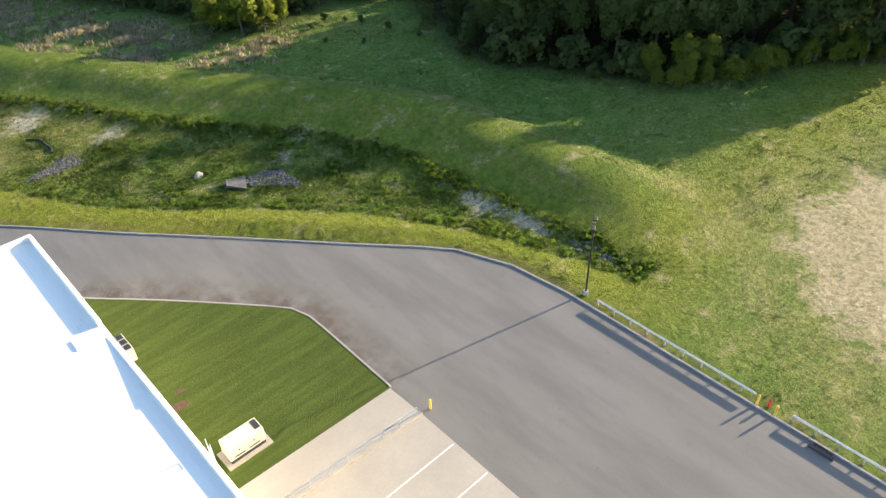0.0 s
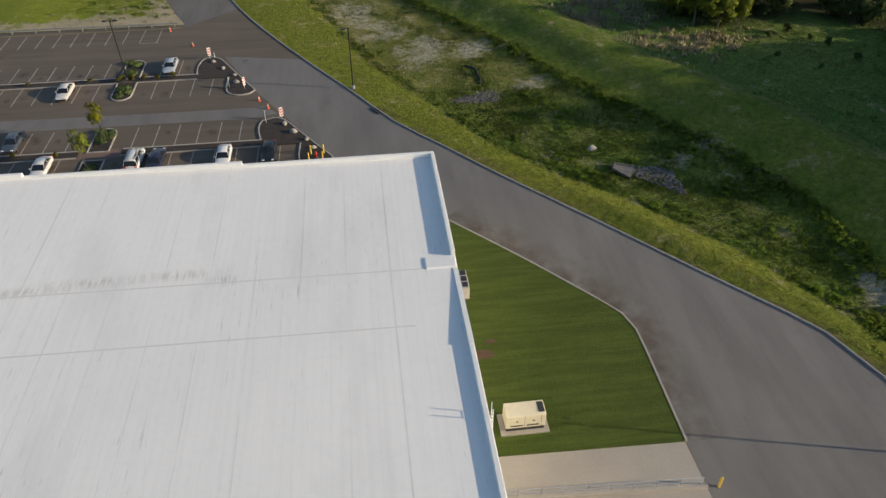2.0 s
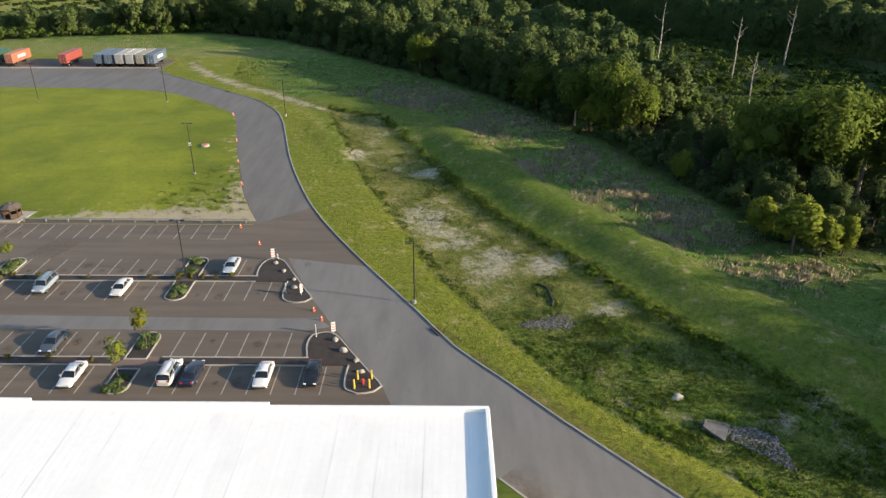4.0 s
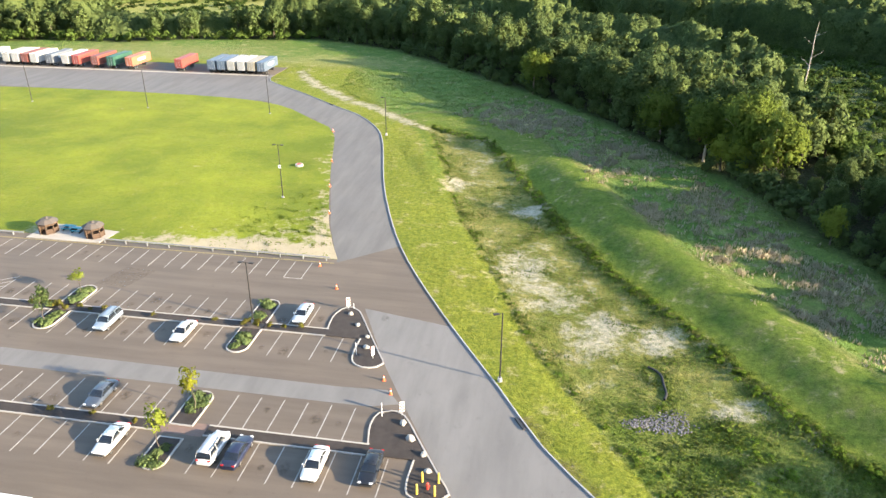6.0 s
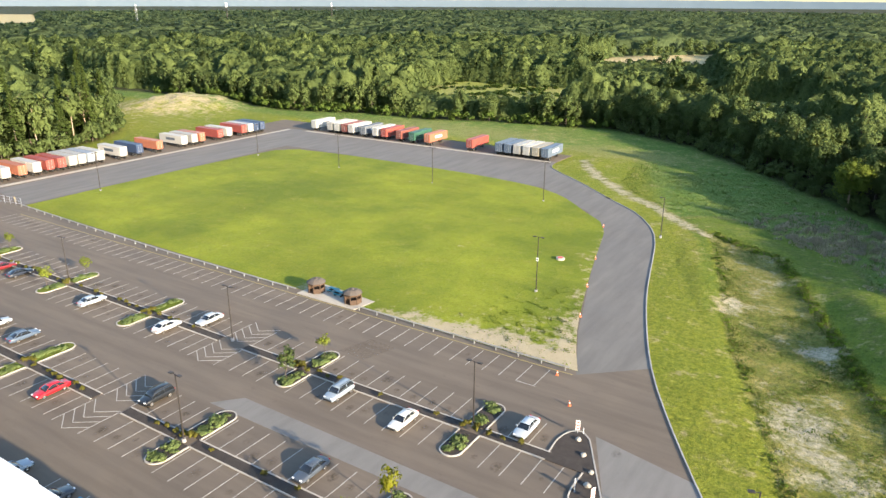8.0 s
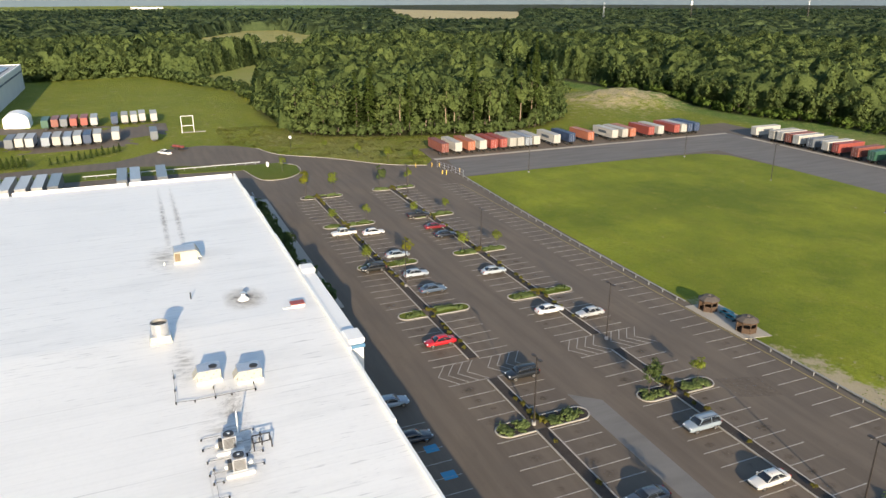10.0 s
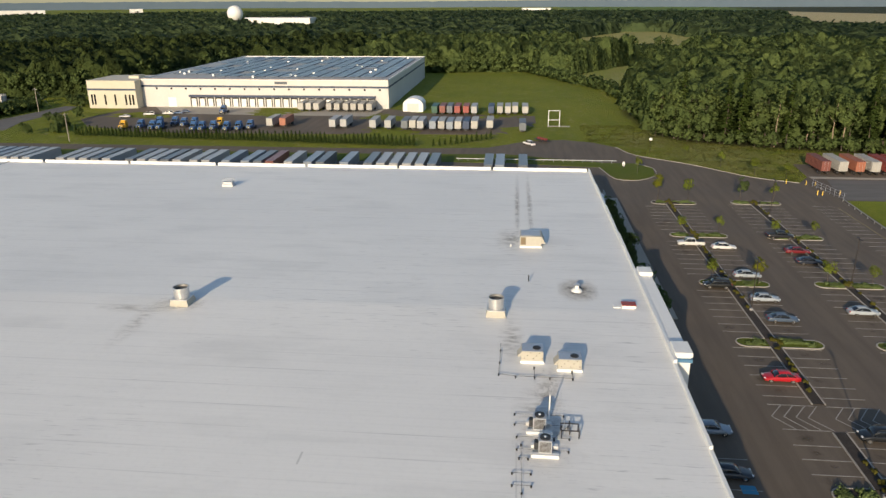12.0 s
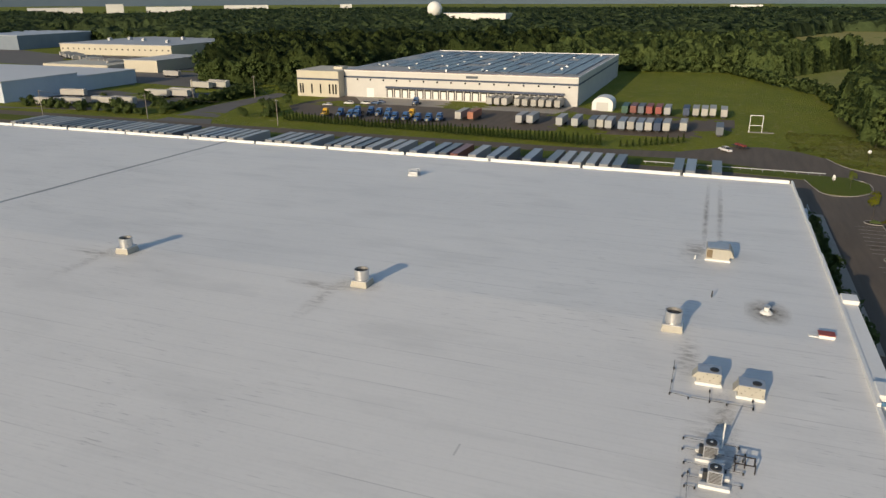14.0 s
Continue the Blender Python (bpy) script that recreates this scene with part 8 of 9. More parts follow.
tagged(solid("road_side", slabbed([(-245, -236), (-245, -208), (-254, -214), (-290, -226), (-335, -226), (-420, -222), (-420, -230), (-335, -236), (-290, -240), (-254, -236)], -0.3, 0.015), ASPHALT_MID), "grey side street beyond the depot", "road", kind="structure")
depot = thing("depot", (-339, -76.4, 0), "large white distribution depot with solar panels on its roof", "warehouse")
DX, DY, DH = -141.0, -119.6, 13.4
part("wall", boxed(DX, 0, DY, 0, -0.3, DH - 0.6), DEPOT_WALL, depot, "white panel walls with a navy band")
part("roof", boxed(DX + 0.4, -0.4, DY + 0.4, -0.4, DH - 0.6, DH - 0.4), surface("grey_roof", (0.42, 0.43, 0.44), (0.34, 0.35, 0.36), 0.8), depot)
part("parapet", boxed(-0.4, 0.05, DY, 0.05, DH - 0.6, DH), WHITE_PAINT, depot)
part("parapet", boxed(DX, -0.4, -0.35, 0.05, DH - 0.6, DH), WHITE_PAINT, depot)
part("parapet", boxed(DX, -0.4, DY - 0.05, DY + 0.35, DH - 0.6, DH), WHITE_PAINT, depot)
part("parapet", boxed(DX - 0.05, DX + 0.35, DY + 0.35, -0.35, DH - 0.6, DH), WHITE_PAINT, depot)
part("band", boxed(0.052, 0.09, DY, 0.05, 9.4, 10.3), NAVY, depot)
part("band", boxed(DX, 0.05, 0.052, 0.09, 9.4, 10.3), NAVY, depot)
part("canopy", boxed(0.052, 1.6, -96, -6, 5.0, 5.9), NAVY, depot, "long navy canopy over the dock doors")
part("roof_edge", boxed(0.051, 0.12, DY, 0.05, DH - 0.25, DH), paint("brown_coping", (0.20, 0.13, 0.11), 0.6), depot)
for k in range(22):
    y = -94.2 + 4.1 * k
    d = part("dock_door", boxed(0.06, 0.12, y - 1.25, y + 1.25, 0.6, 4.2), WHITE_PAINT, depot)
    part("dock_seal", swept([(0.14, y - 1.3), (0.14, y + 1.3)], [(-0.1, 4.15), (-0.1, 4.7), (0.25, 4.7), (0.25, 4.15)]), BLACK, d)
    for sg in (-1, 1):
        part("dock_seal", boxed(0.05, 0.4, y + sg * 1.45 - 0.18, y + sg * 1.45 + 0.18, 0.5, 4.7), BLACK, d)
for k in range(16):
    y = -112 + 7.2 * k
    part("window", boxed(0.04, 0.1, y - 0.45, y + 0.45, 8.3, 9.1), GLASS, depot)
part("overhead_door", boxed(0.05, 0.12, -107, -103, 0.0, 4.6), WHITE_PAINT, depot)
part("name_mark", boxed(0.06, 0.1, -54, -48, 11.0, 12.2), MARK_DARK, depot, "plain dark mark")
rp = random.Random(3)
pw, pl = 11.5, 5.6
for i in range(11):
    for j in range(17):
        if rp.random() < 0.10 or (i, j) in ((0, 0), (0, 16)) or (i > 8 and j < 4):
            continue
        x, y = DX + 8 + i * 12.2, DY + 5 + j * 6.6
        if x + pw > -2:
            continue
        part("solar_panel", boxed(x, x + pw, y, y + pl, DH - 0.25, DH + 0.1), SOLAR, depot)
for k in range(26):
    x, y = rp.uniform(DX + 6, -6), rp.uniform(DY + 6, -6)
    part("roof_vent", boxed(x - 0.6, x + 0.6, y - 0.6, y + 0.6, DH - 0.4, DH + rp.uniform(0.4, 0.9), bevel=0.1), GALVANISED, depot)
office = thing("office_block", (-337, -195, 0), "cream office block at the depot corner", "office building")
part("wall", boxed(-22, 4, -25, -1.1, -0.3, 12.6), CREAM, office)
part("band", boxed(4.0, 4.06, -25.05, -1.1, 8.3, 9.2), NAVY, office)
part("coping", boxed(-22.1, 4.1, -25.1, -1.0, 12.6, 12.9), CREAM, office)
part("coping", boxed(-12, -6, -9, -4, 12.9, 14.2), CREAM, office)
for y in (-23.2, -21.8, -16.6, -11.6, -6.4, -4.4, -2.8):
    part("window", boxed(3.98, 4.08, y - 0.42, y + 0.42, 1.6, 6.4), GLASS, office)
tent = thing("salt_shed", (-337, -64, 0), "white fabric storage shed with a rounded roof", "shed")
ring = lambda x: [(x, 4.6, -0.2)] + [(x, 4.6 * math.cos(a), 3.0 + 2.9 * math.sin(a)) for a in np.linspace(0, math.pi, 11)] + [(x, -4.6, -0.2)]
part("cover", loft(bmesh.new(), [ring(-5.5), ring(5.5)]), WHITE_PAINT, tent)
part("doorway", boxed(5.5, 5.55, -2.6, 2.6, 0, 3.6), surface("pale_shed_door", (0.60, 0.60, 0.58), (0.52, 0.52, 0.5), 0.7), tent)

for y in (-114.5, -110.9, -107.3, -101.4, -97.7, -93.6, -90.1, -86.6, -82.8):
    trailer((-338.2, y - 0.6, 0), 0, "white" if y < -105 else "grey-white", "trailers at the depot docks", length=11.4, ribs=0, far=True)
for tone, y, x in (("white", -115.0, -282), ("orange", -110.0, -283), ("silver", -89.3, -281), ("silver", -85.1, -282), ("silver", -73.1, -280.5), ("silver", -67.1, -280.5), ("slate-grey", -60.5, -280), ("white", -57.5, -281), ("silver", -54.3, -280),
                   ("pale-blue", -49.4, -279.5), ("grey-white", -46.1, -280), ("pale-blue", -42.7, -279), ("white", -39.6, -280), ("blue", -36.5, -280), ("white", -33.3, -281), ("white", -27.4, -283), ("slate-grey", -14.7, -278)):
    trailer((x - 12.5, y, 0), 0, tone, "trailers in the depot yard", length=12.0, ribs=0, far=True)
for tone, y, x in (("green", -53.0, -320), ("red-brown", -49.6, -321), ("slate-grey", -46.4, -321), ("red", -43.0, -321), ("red", -39.2, -321), ("silver", -35.6, -320.5), ("blue", -28.1, -321), ("grey-white", -24.3, -322), ("white", -20.8, -322), ("white", -17.6, -324), ("white", -13.2, -322)):
    trailer((x - 12.5, y, 0), 0, tone, "trailers on the depot grass side", length=12.0, ribs=0, far=True)
first = build_tractor((-279, -166.4, 0), 180, (0.03, 0.10, 0.26), "blue highway tractor with a sleeper cab in the depot yard", "depot tractors")
for x, y in ((-277, -160.5), (-277.5, -157.8), (-287.5, -156.1), (-285, -151.1), (-276, -143.1), (-278, -136.0), (-277, -130.2), (-278, -125.7), (-281, -122.1), (-321, -148.9), (-286, -147.2), (-287, -162.5), (-276.5, -140.0)):
    copy_thing(first, pose(x, y, 0, 0, 0, 180))
yt = build_tractor((-277, -172.6, 0), 180, (0.62, 0.36, 0.03), "yellow yard tractor at the end of the row", "depot tractors")
copy_thing(yt, pose(-287, -136.8, 0, 0, 0, 180))
for x, y, c, w, kd in ((-312.8, -180.3, (0.7, 0.7, 0.7), "white", "suv"), (-315.4, -172.7, (0.7, 0.7, 0.68), "white", "suv"), (-317.4, -169.2, (0.05, 0.12, 0.25), "blue", "sedan"), (-322, -168.0, (0.05, 0.10, 0.2), "dark-blue", "sedan"), (-306, -188, (0.5, 0.5, 0.5), "silver", "sedan")):
    build_car(kd, c, "%s car parked by the depot office" % w, (x, y, 0.02), 90 + 10 * random.random(), "cars at the depot")
build_car("pickup", (0.72, 0.72, 0.72), "white pickup truck standing at the street end", (-255.5, -12.6, 0), 35, "street vehicles")
ft = thing("flatbed_trailer", (-262.6, -7.8, 0), "red flatbed machinery trailer behind the pickup", "trailer", "", 35)
RUST_RED = paint("faded_machine_red", (0.20, 0.045, 0.035), 0.6, 0.0, 0.0, 0.4)
part("deck", boxed(-3.5, 3.5, -1.1, 1.1, 0.6, 0.8), GRILLE, ft)
for x in (-2.0, -0.2, 1.8):
    part("implement", boxed(x - 0.6, x + 0.6, -0.7, 0.7, 0.8, 1.5, bevel=0.2), RUST_RED, ft)
for x in (-0.6, 0.6):
    for sg in (-1, 1):
        wheel(ft, x, sg * 1.0, 0.38, 0.25)
# hedge of young conifers along the street
rh = random.Random(8)
hedge_pts = []
for x, y in along([(-262, -184), (-257, -120), (-253, -80), (-250.5, -52)], 1.55, 0.0):
    hedge_pts.append((x + rh.uniform(-0.3, 0.3), y, -0.1, rh.uniform(0.85, 1.15), rh.uniform(0, 6.28)))
for x, y in along([(-252, -46), (-256, -38), (-266, -26)], 2.2, 0.0):
    hedge_pts.append((x, y, -0.1, rh.uniform(0.6, 0.9), rh.uniform(0, 6.28)))
woods("hedge", hedge_pts, lambda i: ("hedge_tree", 0), "dense row of young dark conifers along the street", LEAF_DARK)
row_pts = [(x + rh.uniform(-1, 1), y + rh.uniform(-1, 1), -0.1, rh.uniform(1.6, 2.4), rh.uniform(0, 6.28)) for x, y in along([(-512, -72), (-521, -10), (-461, 11), (-412, 32), (-352, 36), (-300, 35)], 5.0, 0.0)]
woods("tree_row", row_pts, lambda i: ("brush_low", i % 2), "row of round green trees bounding the depot meadow", LEAF)
for x, y, s in ((-337, 31, 1.2), (-300, -205, 1.3), (-292, -214, 1.1), (-285, -206, 1.2), (-266, -208, 1.0), (-262, -203, 0.9)):
    plant(("brush", 0), x, y, -0.1, s, "tree", "single round green tree by the depot street", "tree", "street trees")
street_pts = []
for x0, y0, x1, y1, n in ((-262, -246, -335, -246, 46), (-256, -252, -262, -330, 44), (-270, -250, -300, -290, 14), (-285, -300, -262, -268, 12), (-280, -200, -262, -196, 8), (-340, -226, -352, -240, 10), (-300, -250, -350, -258, 34)):
    for k in range(n):
        s = k / n
        street_pts.append((x0 + (x1 - x0) * s + rh.uniform(-3, 3), y0 + (y1 - y0) * s + rh.uniform(-3, 3), -0.2, rh.uniform(0.8, 1.5), rh.uniform(0, 6.28)))
woods("bushes_street", street_pts, lambda i: ("brush_low", i % 2), "rough green bushes along the side street", LEAF)
pg = thing("portal_frame", (-295.6, -2.1, 0), "white pipe height gauge frame on the grass", "gate")
for y in (-2.2, 2.2):
    part("post", tubed((0, y, -0.2), (0, y, 6.3), 0.14, None, 8), WHITE_PAINT, pg)
for z in (2.6, 6.3):
    part("bar", tubed((0, -2.2, z), (0, 2.2, z), 0.13, None, 8), WHITE_PAINT, pg)
part("base", boxed(-1.2, 0.6, -2.5, 6.5, -0.2, 0.08), CONCRETE, pg)


def utility_pole(x, y, h):
    u = thing("utility_pole", (x, y, 0), "weathered grey wooden utility pole with a crossarm", "utility pole", "utility poles")
    part("pole", tubed((0, 0, -0.5), (0, 0, h), 0.17, 0.12, 8), DEAD_WOOD, u)
    part("crossarm", boxed(-1.2, 1.2, -0.06, 0.06, h - 0.9, h - 0.76), DEAD_WOOD, u)
    for x in (-1.1, -0.5, 0.5, 1.1):
        part("insulator", tubed((x, 0, h - 0.76), (x, 0, h - 0.55), 0.05, 0.03, 6), STEEL, u)


for x, y, h in ((-237.0, -288.5, 11.5), (-247.3, -241.4, 10.5), (-318.6, -236.5, 11), (-250.5, -179.7, 10.5), (-303, -262, 10)):
    utility_pole(x, y, h)
for (x0, y0, z0), (x1, y1, z1) in (((-247.3, -241.4, 9.9), (-250.5, -179.7, 9.9)), ((-247.3, -241.4, 9.9), (-237, -288.5, 10.9)), ((-250.5, -179.7, 9.9), (-318.6, -236.5, 10.4))):
    w = thing("power_line", (x0, y0, 0), "thin sagging overhead wire between street poles", "cable", "overhead wires")
    for k in range(6):
        f = lambda s: Vector(((x1 - x0) * s, (y1 - y0) * s, z0 + (z1 - z0) * s - 1.6 * (1 - (2 * s - 1) ** 2)))
        part("span", tubed(f(k / 6), f((k + 1) / 6), 0.05, None, 4), DARK_METAL, w)

# ---- sheds far down the street ----
def shed(name, x0, x1, y0, y1, h, wall, label, roof_tone=(0.5, 0.51, 0.52), doors=0):
    s = thing(name, (x1, y1, 0), label, "warehouse", "distant sheds")
    part("wall", boxed(x0 - x1, 0, y0 - y1, 0, -0.3, h), wall, s)
    part("roof", boxed(x0 - x1 - 0.3, 0.3, y0 - y1 - 0.3, 0.3, h, h + 0.5), paint(name + "_roof", roof_tone, 0.6), s)
    for k in range(doors):
        y = (y0 - y1) * (k + 0.5) / doors
        part("opening", boxed(0.01, 0.15, y - 0.7, y + 0.7, h * 0.5, h * 0.64), GRILLE, s)
    return s


PALE_BLUE_WALL = surface("pale_blue_wall", (0.55, 0.62, 0.70), (0.48, 0.55, 0.63), 0.6, 0.0, 1.0, 0.1, 0.03, 0.01)
shed("metal_shed", -307.9, -262, -470, -341, 9.8, PALE_BLUE_WALL, "huge pale blue metal shed by the street", (0.62, 0.64, 0.66))
shed("metal_shed", -352, -308, -460, -342, 7.6, PALE_BLUE_WALL, "lower pale blue metal shed beside the tall one", (0.60, 0.62, 0.65))
shed("long_shed", -640, -515, -575, -452, 9.0, CREAM, "long cream shed with small dark openings", (0.40, 0.42, 0.45), 20)
# the blue shed's wall colour is darkened to stand in for shade
shed("blue_shed", -640, -540, -760, -655, 13, surface("shaded_blue_wall", (0.22, 0.27, 0.33), (0.18, 0.22, 0.28), 0.6, 0.0, 1.0, 0.1, 0.03, 0.01), "blue metal shed far behind the trees", (0.45, 0.5, 0.56))
shed("far_shed", -1500, -1450, -560, -420, 13.5, WHITE_WALL, "long white shed far off in the woods", (0.6, 0.6, 0.6))
# bearing from the warehouse corner, distance, length and height of the sheds on the skyline
for bearing, far, wide, high in ((-132.4, 2380, 135, 18.5), (-139.6, 2380, 125, 19), (-144.9, 2420, 130, 21), (-152.1, 2420, 36, 22), (-136.1, 2600, 50, 25), (178.9, 2420, 90, 18)):
    x, y = far * math.cos(radians(bearing)), far * math.sin(radians(bearing))
    far_shed = thing("far_shed", (x, y, 0), "white shed far off on the horizon", "warehouse", "distant sheds", bearing + 90)
    part("wall", boxed(-wide / 2, wide / 2, -25, 25, -1, high), WHITE_WALL, far_shed)
    part("roof", boxed(-wide / 2 - 0.4, wide / 2 + 0.4, -25.4, 25.4, high, high + 0.8), WHITE_PAINT, far_shed)
for x, y, turn in ((-290, -334, -62), (-303, -291, -70), (-274, -297, -76), (-276, -287, -74), (-312, -283, -70), (-340, -292, -78), (-344, -284, -78), (-351, -288, -80), (-386, -350, -80), (-306, -281, -70), (-262, -320, -72), (-266, -308, -72)):
    trailer((x, y, 0), turn + 160, "white", "trailers by the metal shed", length=14.0, ribs=0, far=True)
shed("cream_store", -455, -405, -400, -372, 7.5, CREAM, "cream store building behind parked trailers", (0.5, 0.5, 0.48))
ry = random.Random(19)
for k in range(16):
    s = k / 16
    trailer((-428 - 62 * s + ry.uniform(-4, 4), -436 - 120 * s, 0), 160 + ry.uniform(-12, 12), ry.choice(["white", "grey-white", "white", "silver"]), "trailers before the long shed", length=ry.choice([9.0, 12.2, 14.0]), ribs=0, far=True)
for x, y in ((-560, -520), (-545, -480), (-590, -500), (-575, -550), (-610, -470), (-560, -560)):
    ru = thing("roof_unit", (x, y, 9.5), "small grey roof unit on the long shed", "roof unit", "roof units of the long shed")
    part("casing", boxed(-2.0, 2.0, -1.4, 1.4, 0, 2.2, bevel=0.1), GALVANISED, ru)
    part("hood", boxed(-0.8, 0.8, -1.0, 1.0, 2.2, 2.8, bevel=0.1), GALVANISED, ru)
cars_lot = thing("salvage_wall", (-430, -420, 0), "long low cream wall behind the trailers", "wall")
part("wall", boxed(-20, 20, -60, 0, -0.2, 3.0), CREAM, cars_lot)
tagged(solid("pavement_yard_far", slabbed([(-250, -335), (-262, -268), (-345, -262), (-420, -315), (-513, -440), (-513, -585), (-560, -700), (-480, -660), (-360, -480)], -0.3, -0.01), ASPHALT_MID), "grey gravel yard by the metal shed", "pavement", kind="structure")
farm = thing("farmhouse", (-585, -27, 0), "small grey-roofed house beyond the tree row", "house")
part("wall", boxed(-6, 6, -9, 9, -0.2, 3.2), WHITE_WALL, farm)
part("roof", loft(bmesh.new(), [[(-6.4, -9.4, 3.2), (6.4, -9.4, 3.2), (0, -9.4, 6.2)], [(-6.4, 9.4, 3.2), (6.4, 9.4, 3.2), (0, 9.4, 6.2)]]), SHINGLE, farm)
for x, y in ((-900, 290), (-930, 320), (-1000, 250), (-870, 250)):
    hs = thing("house", (x, y, 0), "small white house among distant trees", "house", "distant houses")
    part("wall", boxed(-5, 5, -7, 7, -0.2, 5.0), WHITE_WALL, hs)
    part("roof", loft(bmesh.new(), [[(-5.4, -7.4, 5.0), (5.4, -7.4, 5.0), (0, -7.4, 8.5)], [(-5.4, 7.4, 5.0), (5.4, 7.4, 5.0), (0, 7.4, 8.5)]]), SHINGLE, hs)

# water tower, mast and hoarding on the skyline
wt_ = thing("water_tower", (-1240, -490, 0), "white ball water tower rising over the woods", "water tower")
bm = bmesh.new()
bmesh.ops.create_uvsphere(bm, u_segments=24, v_segments=14, radius=13.0)
bmesh.ops.translate(bm, verts=bm.verts, vec=(0, 0, 26))
part("tank", bm, WHITE_PAINT, wt_, smooth=True)
part("stem", tubed((0, 0, -1), (0, 0, 12), 4.5, 3.6, 16), WHITE_PAINT, wt_)
part("neck", tubed((0, 0, 8), (0, 0, 17), 3.6, 9.0, 16), WHITE_PAINT, wt_)
mt_ = thing("radio_mast", (-1020, 690, 0), "pale steel lattice radio mast above the trees", "mast")
for sx, sy in ((-1, -1), (1, -1), (0, 1)):
    part("leg", tubed((sx * 1.6, sy * 1.6, 0), (sx * 0.6, sy * 0.6, 40), 0.14, 0.1, 6), GALVANISED, mt_)
for k in range(6):
    z = 6 * k + 3
    part("brace", tubed((-1.5, -1.5, z), (1.3, -1.3, z + 5), 0.08, None, 5), GALVANISED, mt_)
    part("brace", tubed((1.5, -1.5, z), (0, 1.3, z + 5), 0.08, None, 5), GALVANISED, mt_)
for z in (31, 37):
    part("antenna", boxed(-1.3, 1.3, -1.3, 1.3, z, z + 1.2), GALVANISED, mt_)
for x, y, w in ((-990, 840, 8), (-900, 1000, 5)):
    hb = thing("hoarding", (x, y, 0), "white advertising hoarding on a tall post above the woods", "billboard", "hoardings", 130)
    part("post", tubed((0, 0, 0), (0, 0, 34), 0.7, 0.6, 8), DARK_METAL, hb)
    part("board", boxed(-w, w, -0.4, 0.4, 34, 41), WHITE_PAINT, hb)

# ---- gate and fence at the trailer yard ----
fence = thing("chain_fence", (-203, 63.2, 0), "galvanised pipe swing gate before the trailer yard", "gate")
for z in (0.5, 1.2, 1.9):
    part("rail", tubed((0, 0, z), (14.5, 2.2, z), 0.035, None, 6), GALVANISED, fence)
for k in range(8):
    s = k / 7
    part("post", tubed((14.5 * s, 2.2 * s, -0.1), (14.5 * s, 2.2 * s, 1.95), 0.045, None, 6), GALVANISED, fence)
vs_ = thing("entrance_sign", (-221.6, 15.2, 0.1), "tilted white entrance sign panel on the verge", "sign", "", 60)
part("post", boxed(-0.08, 0.08, -0.08, 0.08, -0.2, 1.2), DARK_METAL, vs_)
part("panel", slabbed([(0.42 * math.cos(a), 0.42 * math.sin(a)) for a in np.linspace(0, 6.28, 17)[:-1]], 0.0, 0.06), WHITE_PAINT, vs_).matrix_basis = pose(0, 0, 1.2, 90, 0, 0) @ Matrix.Diagonal((1, 1.9, 1, 1))
lb = thing("globe_lamp", (-245.0, 27.0, 0), "white globe lamp on a slim post at the entrance", "street lamp")
part("post", tubed((0, 0, -0.2), (0, 0, 4.2), 0.06, 0.05, 8), DARK_METAL, lb)
bm = bmesh.new()
bmesh.ops.create_uvsphere(bm, u_segments=14, v_segments=8, radius=0.55)
bmesh.ops.translate(bm, verts=bm.verts, vec=(0, 0, 4.6))
part("globe", bm, WHITE_PAINT, lb, smooth=True)
rw = thing("yard_rail", (-228.5, -8, 0), "long galvanised guard rail beside the service yard", "barrier")
part("beam", boxed(-0.05, 0.05, -28, 22, 0.62, 0.84), GALVANISED, rw)
for k in range(17):
    part("post", boxed(0.055, 0.16, -27.5 + 3.0 * k, -27.38 + 3.0 * k, -0.2, 0.8), GALVANISED, rw)
stair = thing("loading_stair", (-186, 4.0, 0), "blue-grey steel stair and ramp at the warehouse corner", "stairs")
for k in range(8):
    part("tread", boxed(-1.2 + 0.3 * k, -0.9 + 0.3 * k, -0.9, 0.9, 0.2 + 0.18 * k, 0.24 + 0.18 * k), GALVANISED, stair)
part("landing", boxed(1.2, 10.0, -1.0, 1.0, 1.5, 1.62), GALVANISED, stair)
for x in (1.3, 4.0, 7.0, 9.8):
    for sg in (-0.95, 0.95):
        part("post", tubed((x, sg, 0), (x, sg, 2.6), 0.05, None, 6), GALVANISED, stair)
for sg in (-0.95, 0.95):
    part("rail", tubed((1.3, sg, 2.6), (9.8, sg, 2.6), 0.04, None, 6), GALVANISED, stair)

# ---- the horizon: a wooded backdrop ridge, haze put into its colour and glow ----
def horizon():
    rng = np.random.RandomState(12)
    n = 720
    a = np.linspace(0, 2 * math.pi, n, endpoint=False)
    h = 38 + 3 * np.sin(3 * a + 1) + 2 * np.sin(11 * a) + rng.uniform(-1.5, 1.5, n)
    verts = [(4300 * math.cos(t), 4300 * math.sin(t), z) for t, up in zip(a, h) for z in (-60.0, up)]
    faces = [(2 * i, 2 * ((i + 1) % n), 2 * ((i + 1) % n) + 1, 2 * i + 1) for i in range(n)]
    m, t, b = nodes_of("haze_painted_ridge", 1.0)
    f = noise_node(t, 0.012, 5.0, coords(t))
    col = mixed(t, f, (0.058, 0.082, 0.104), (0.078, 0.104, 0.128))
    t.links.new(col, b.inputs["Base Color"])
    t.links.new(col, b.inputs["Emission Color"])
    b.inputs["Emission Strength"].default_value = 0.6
    tagged(raw("backdrop", verts, faces, m), "backdrop of a wooded ridge with blue haze painted in", "horizon", kind="structure")


horizon()

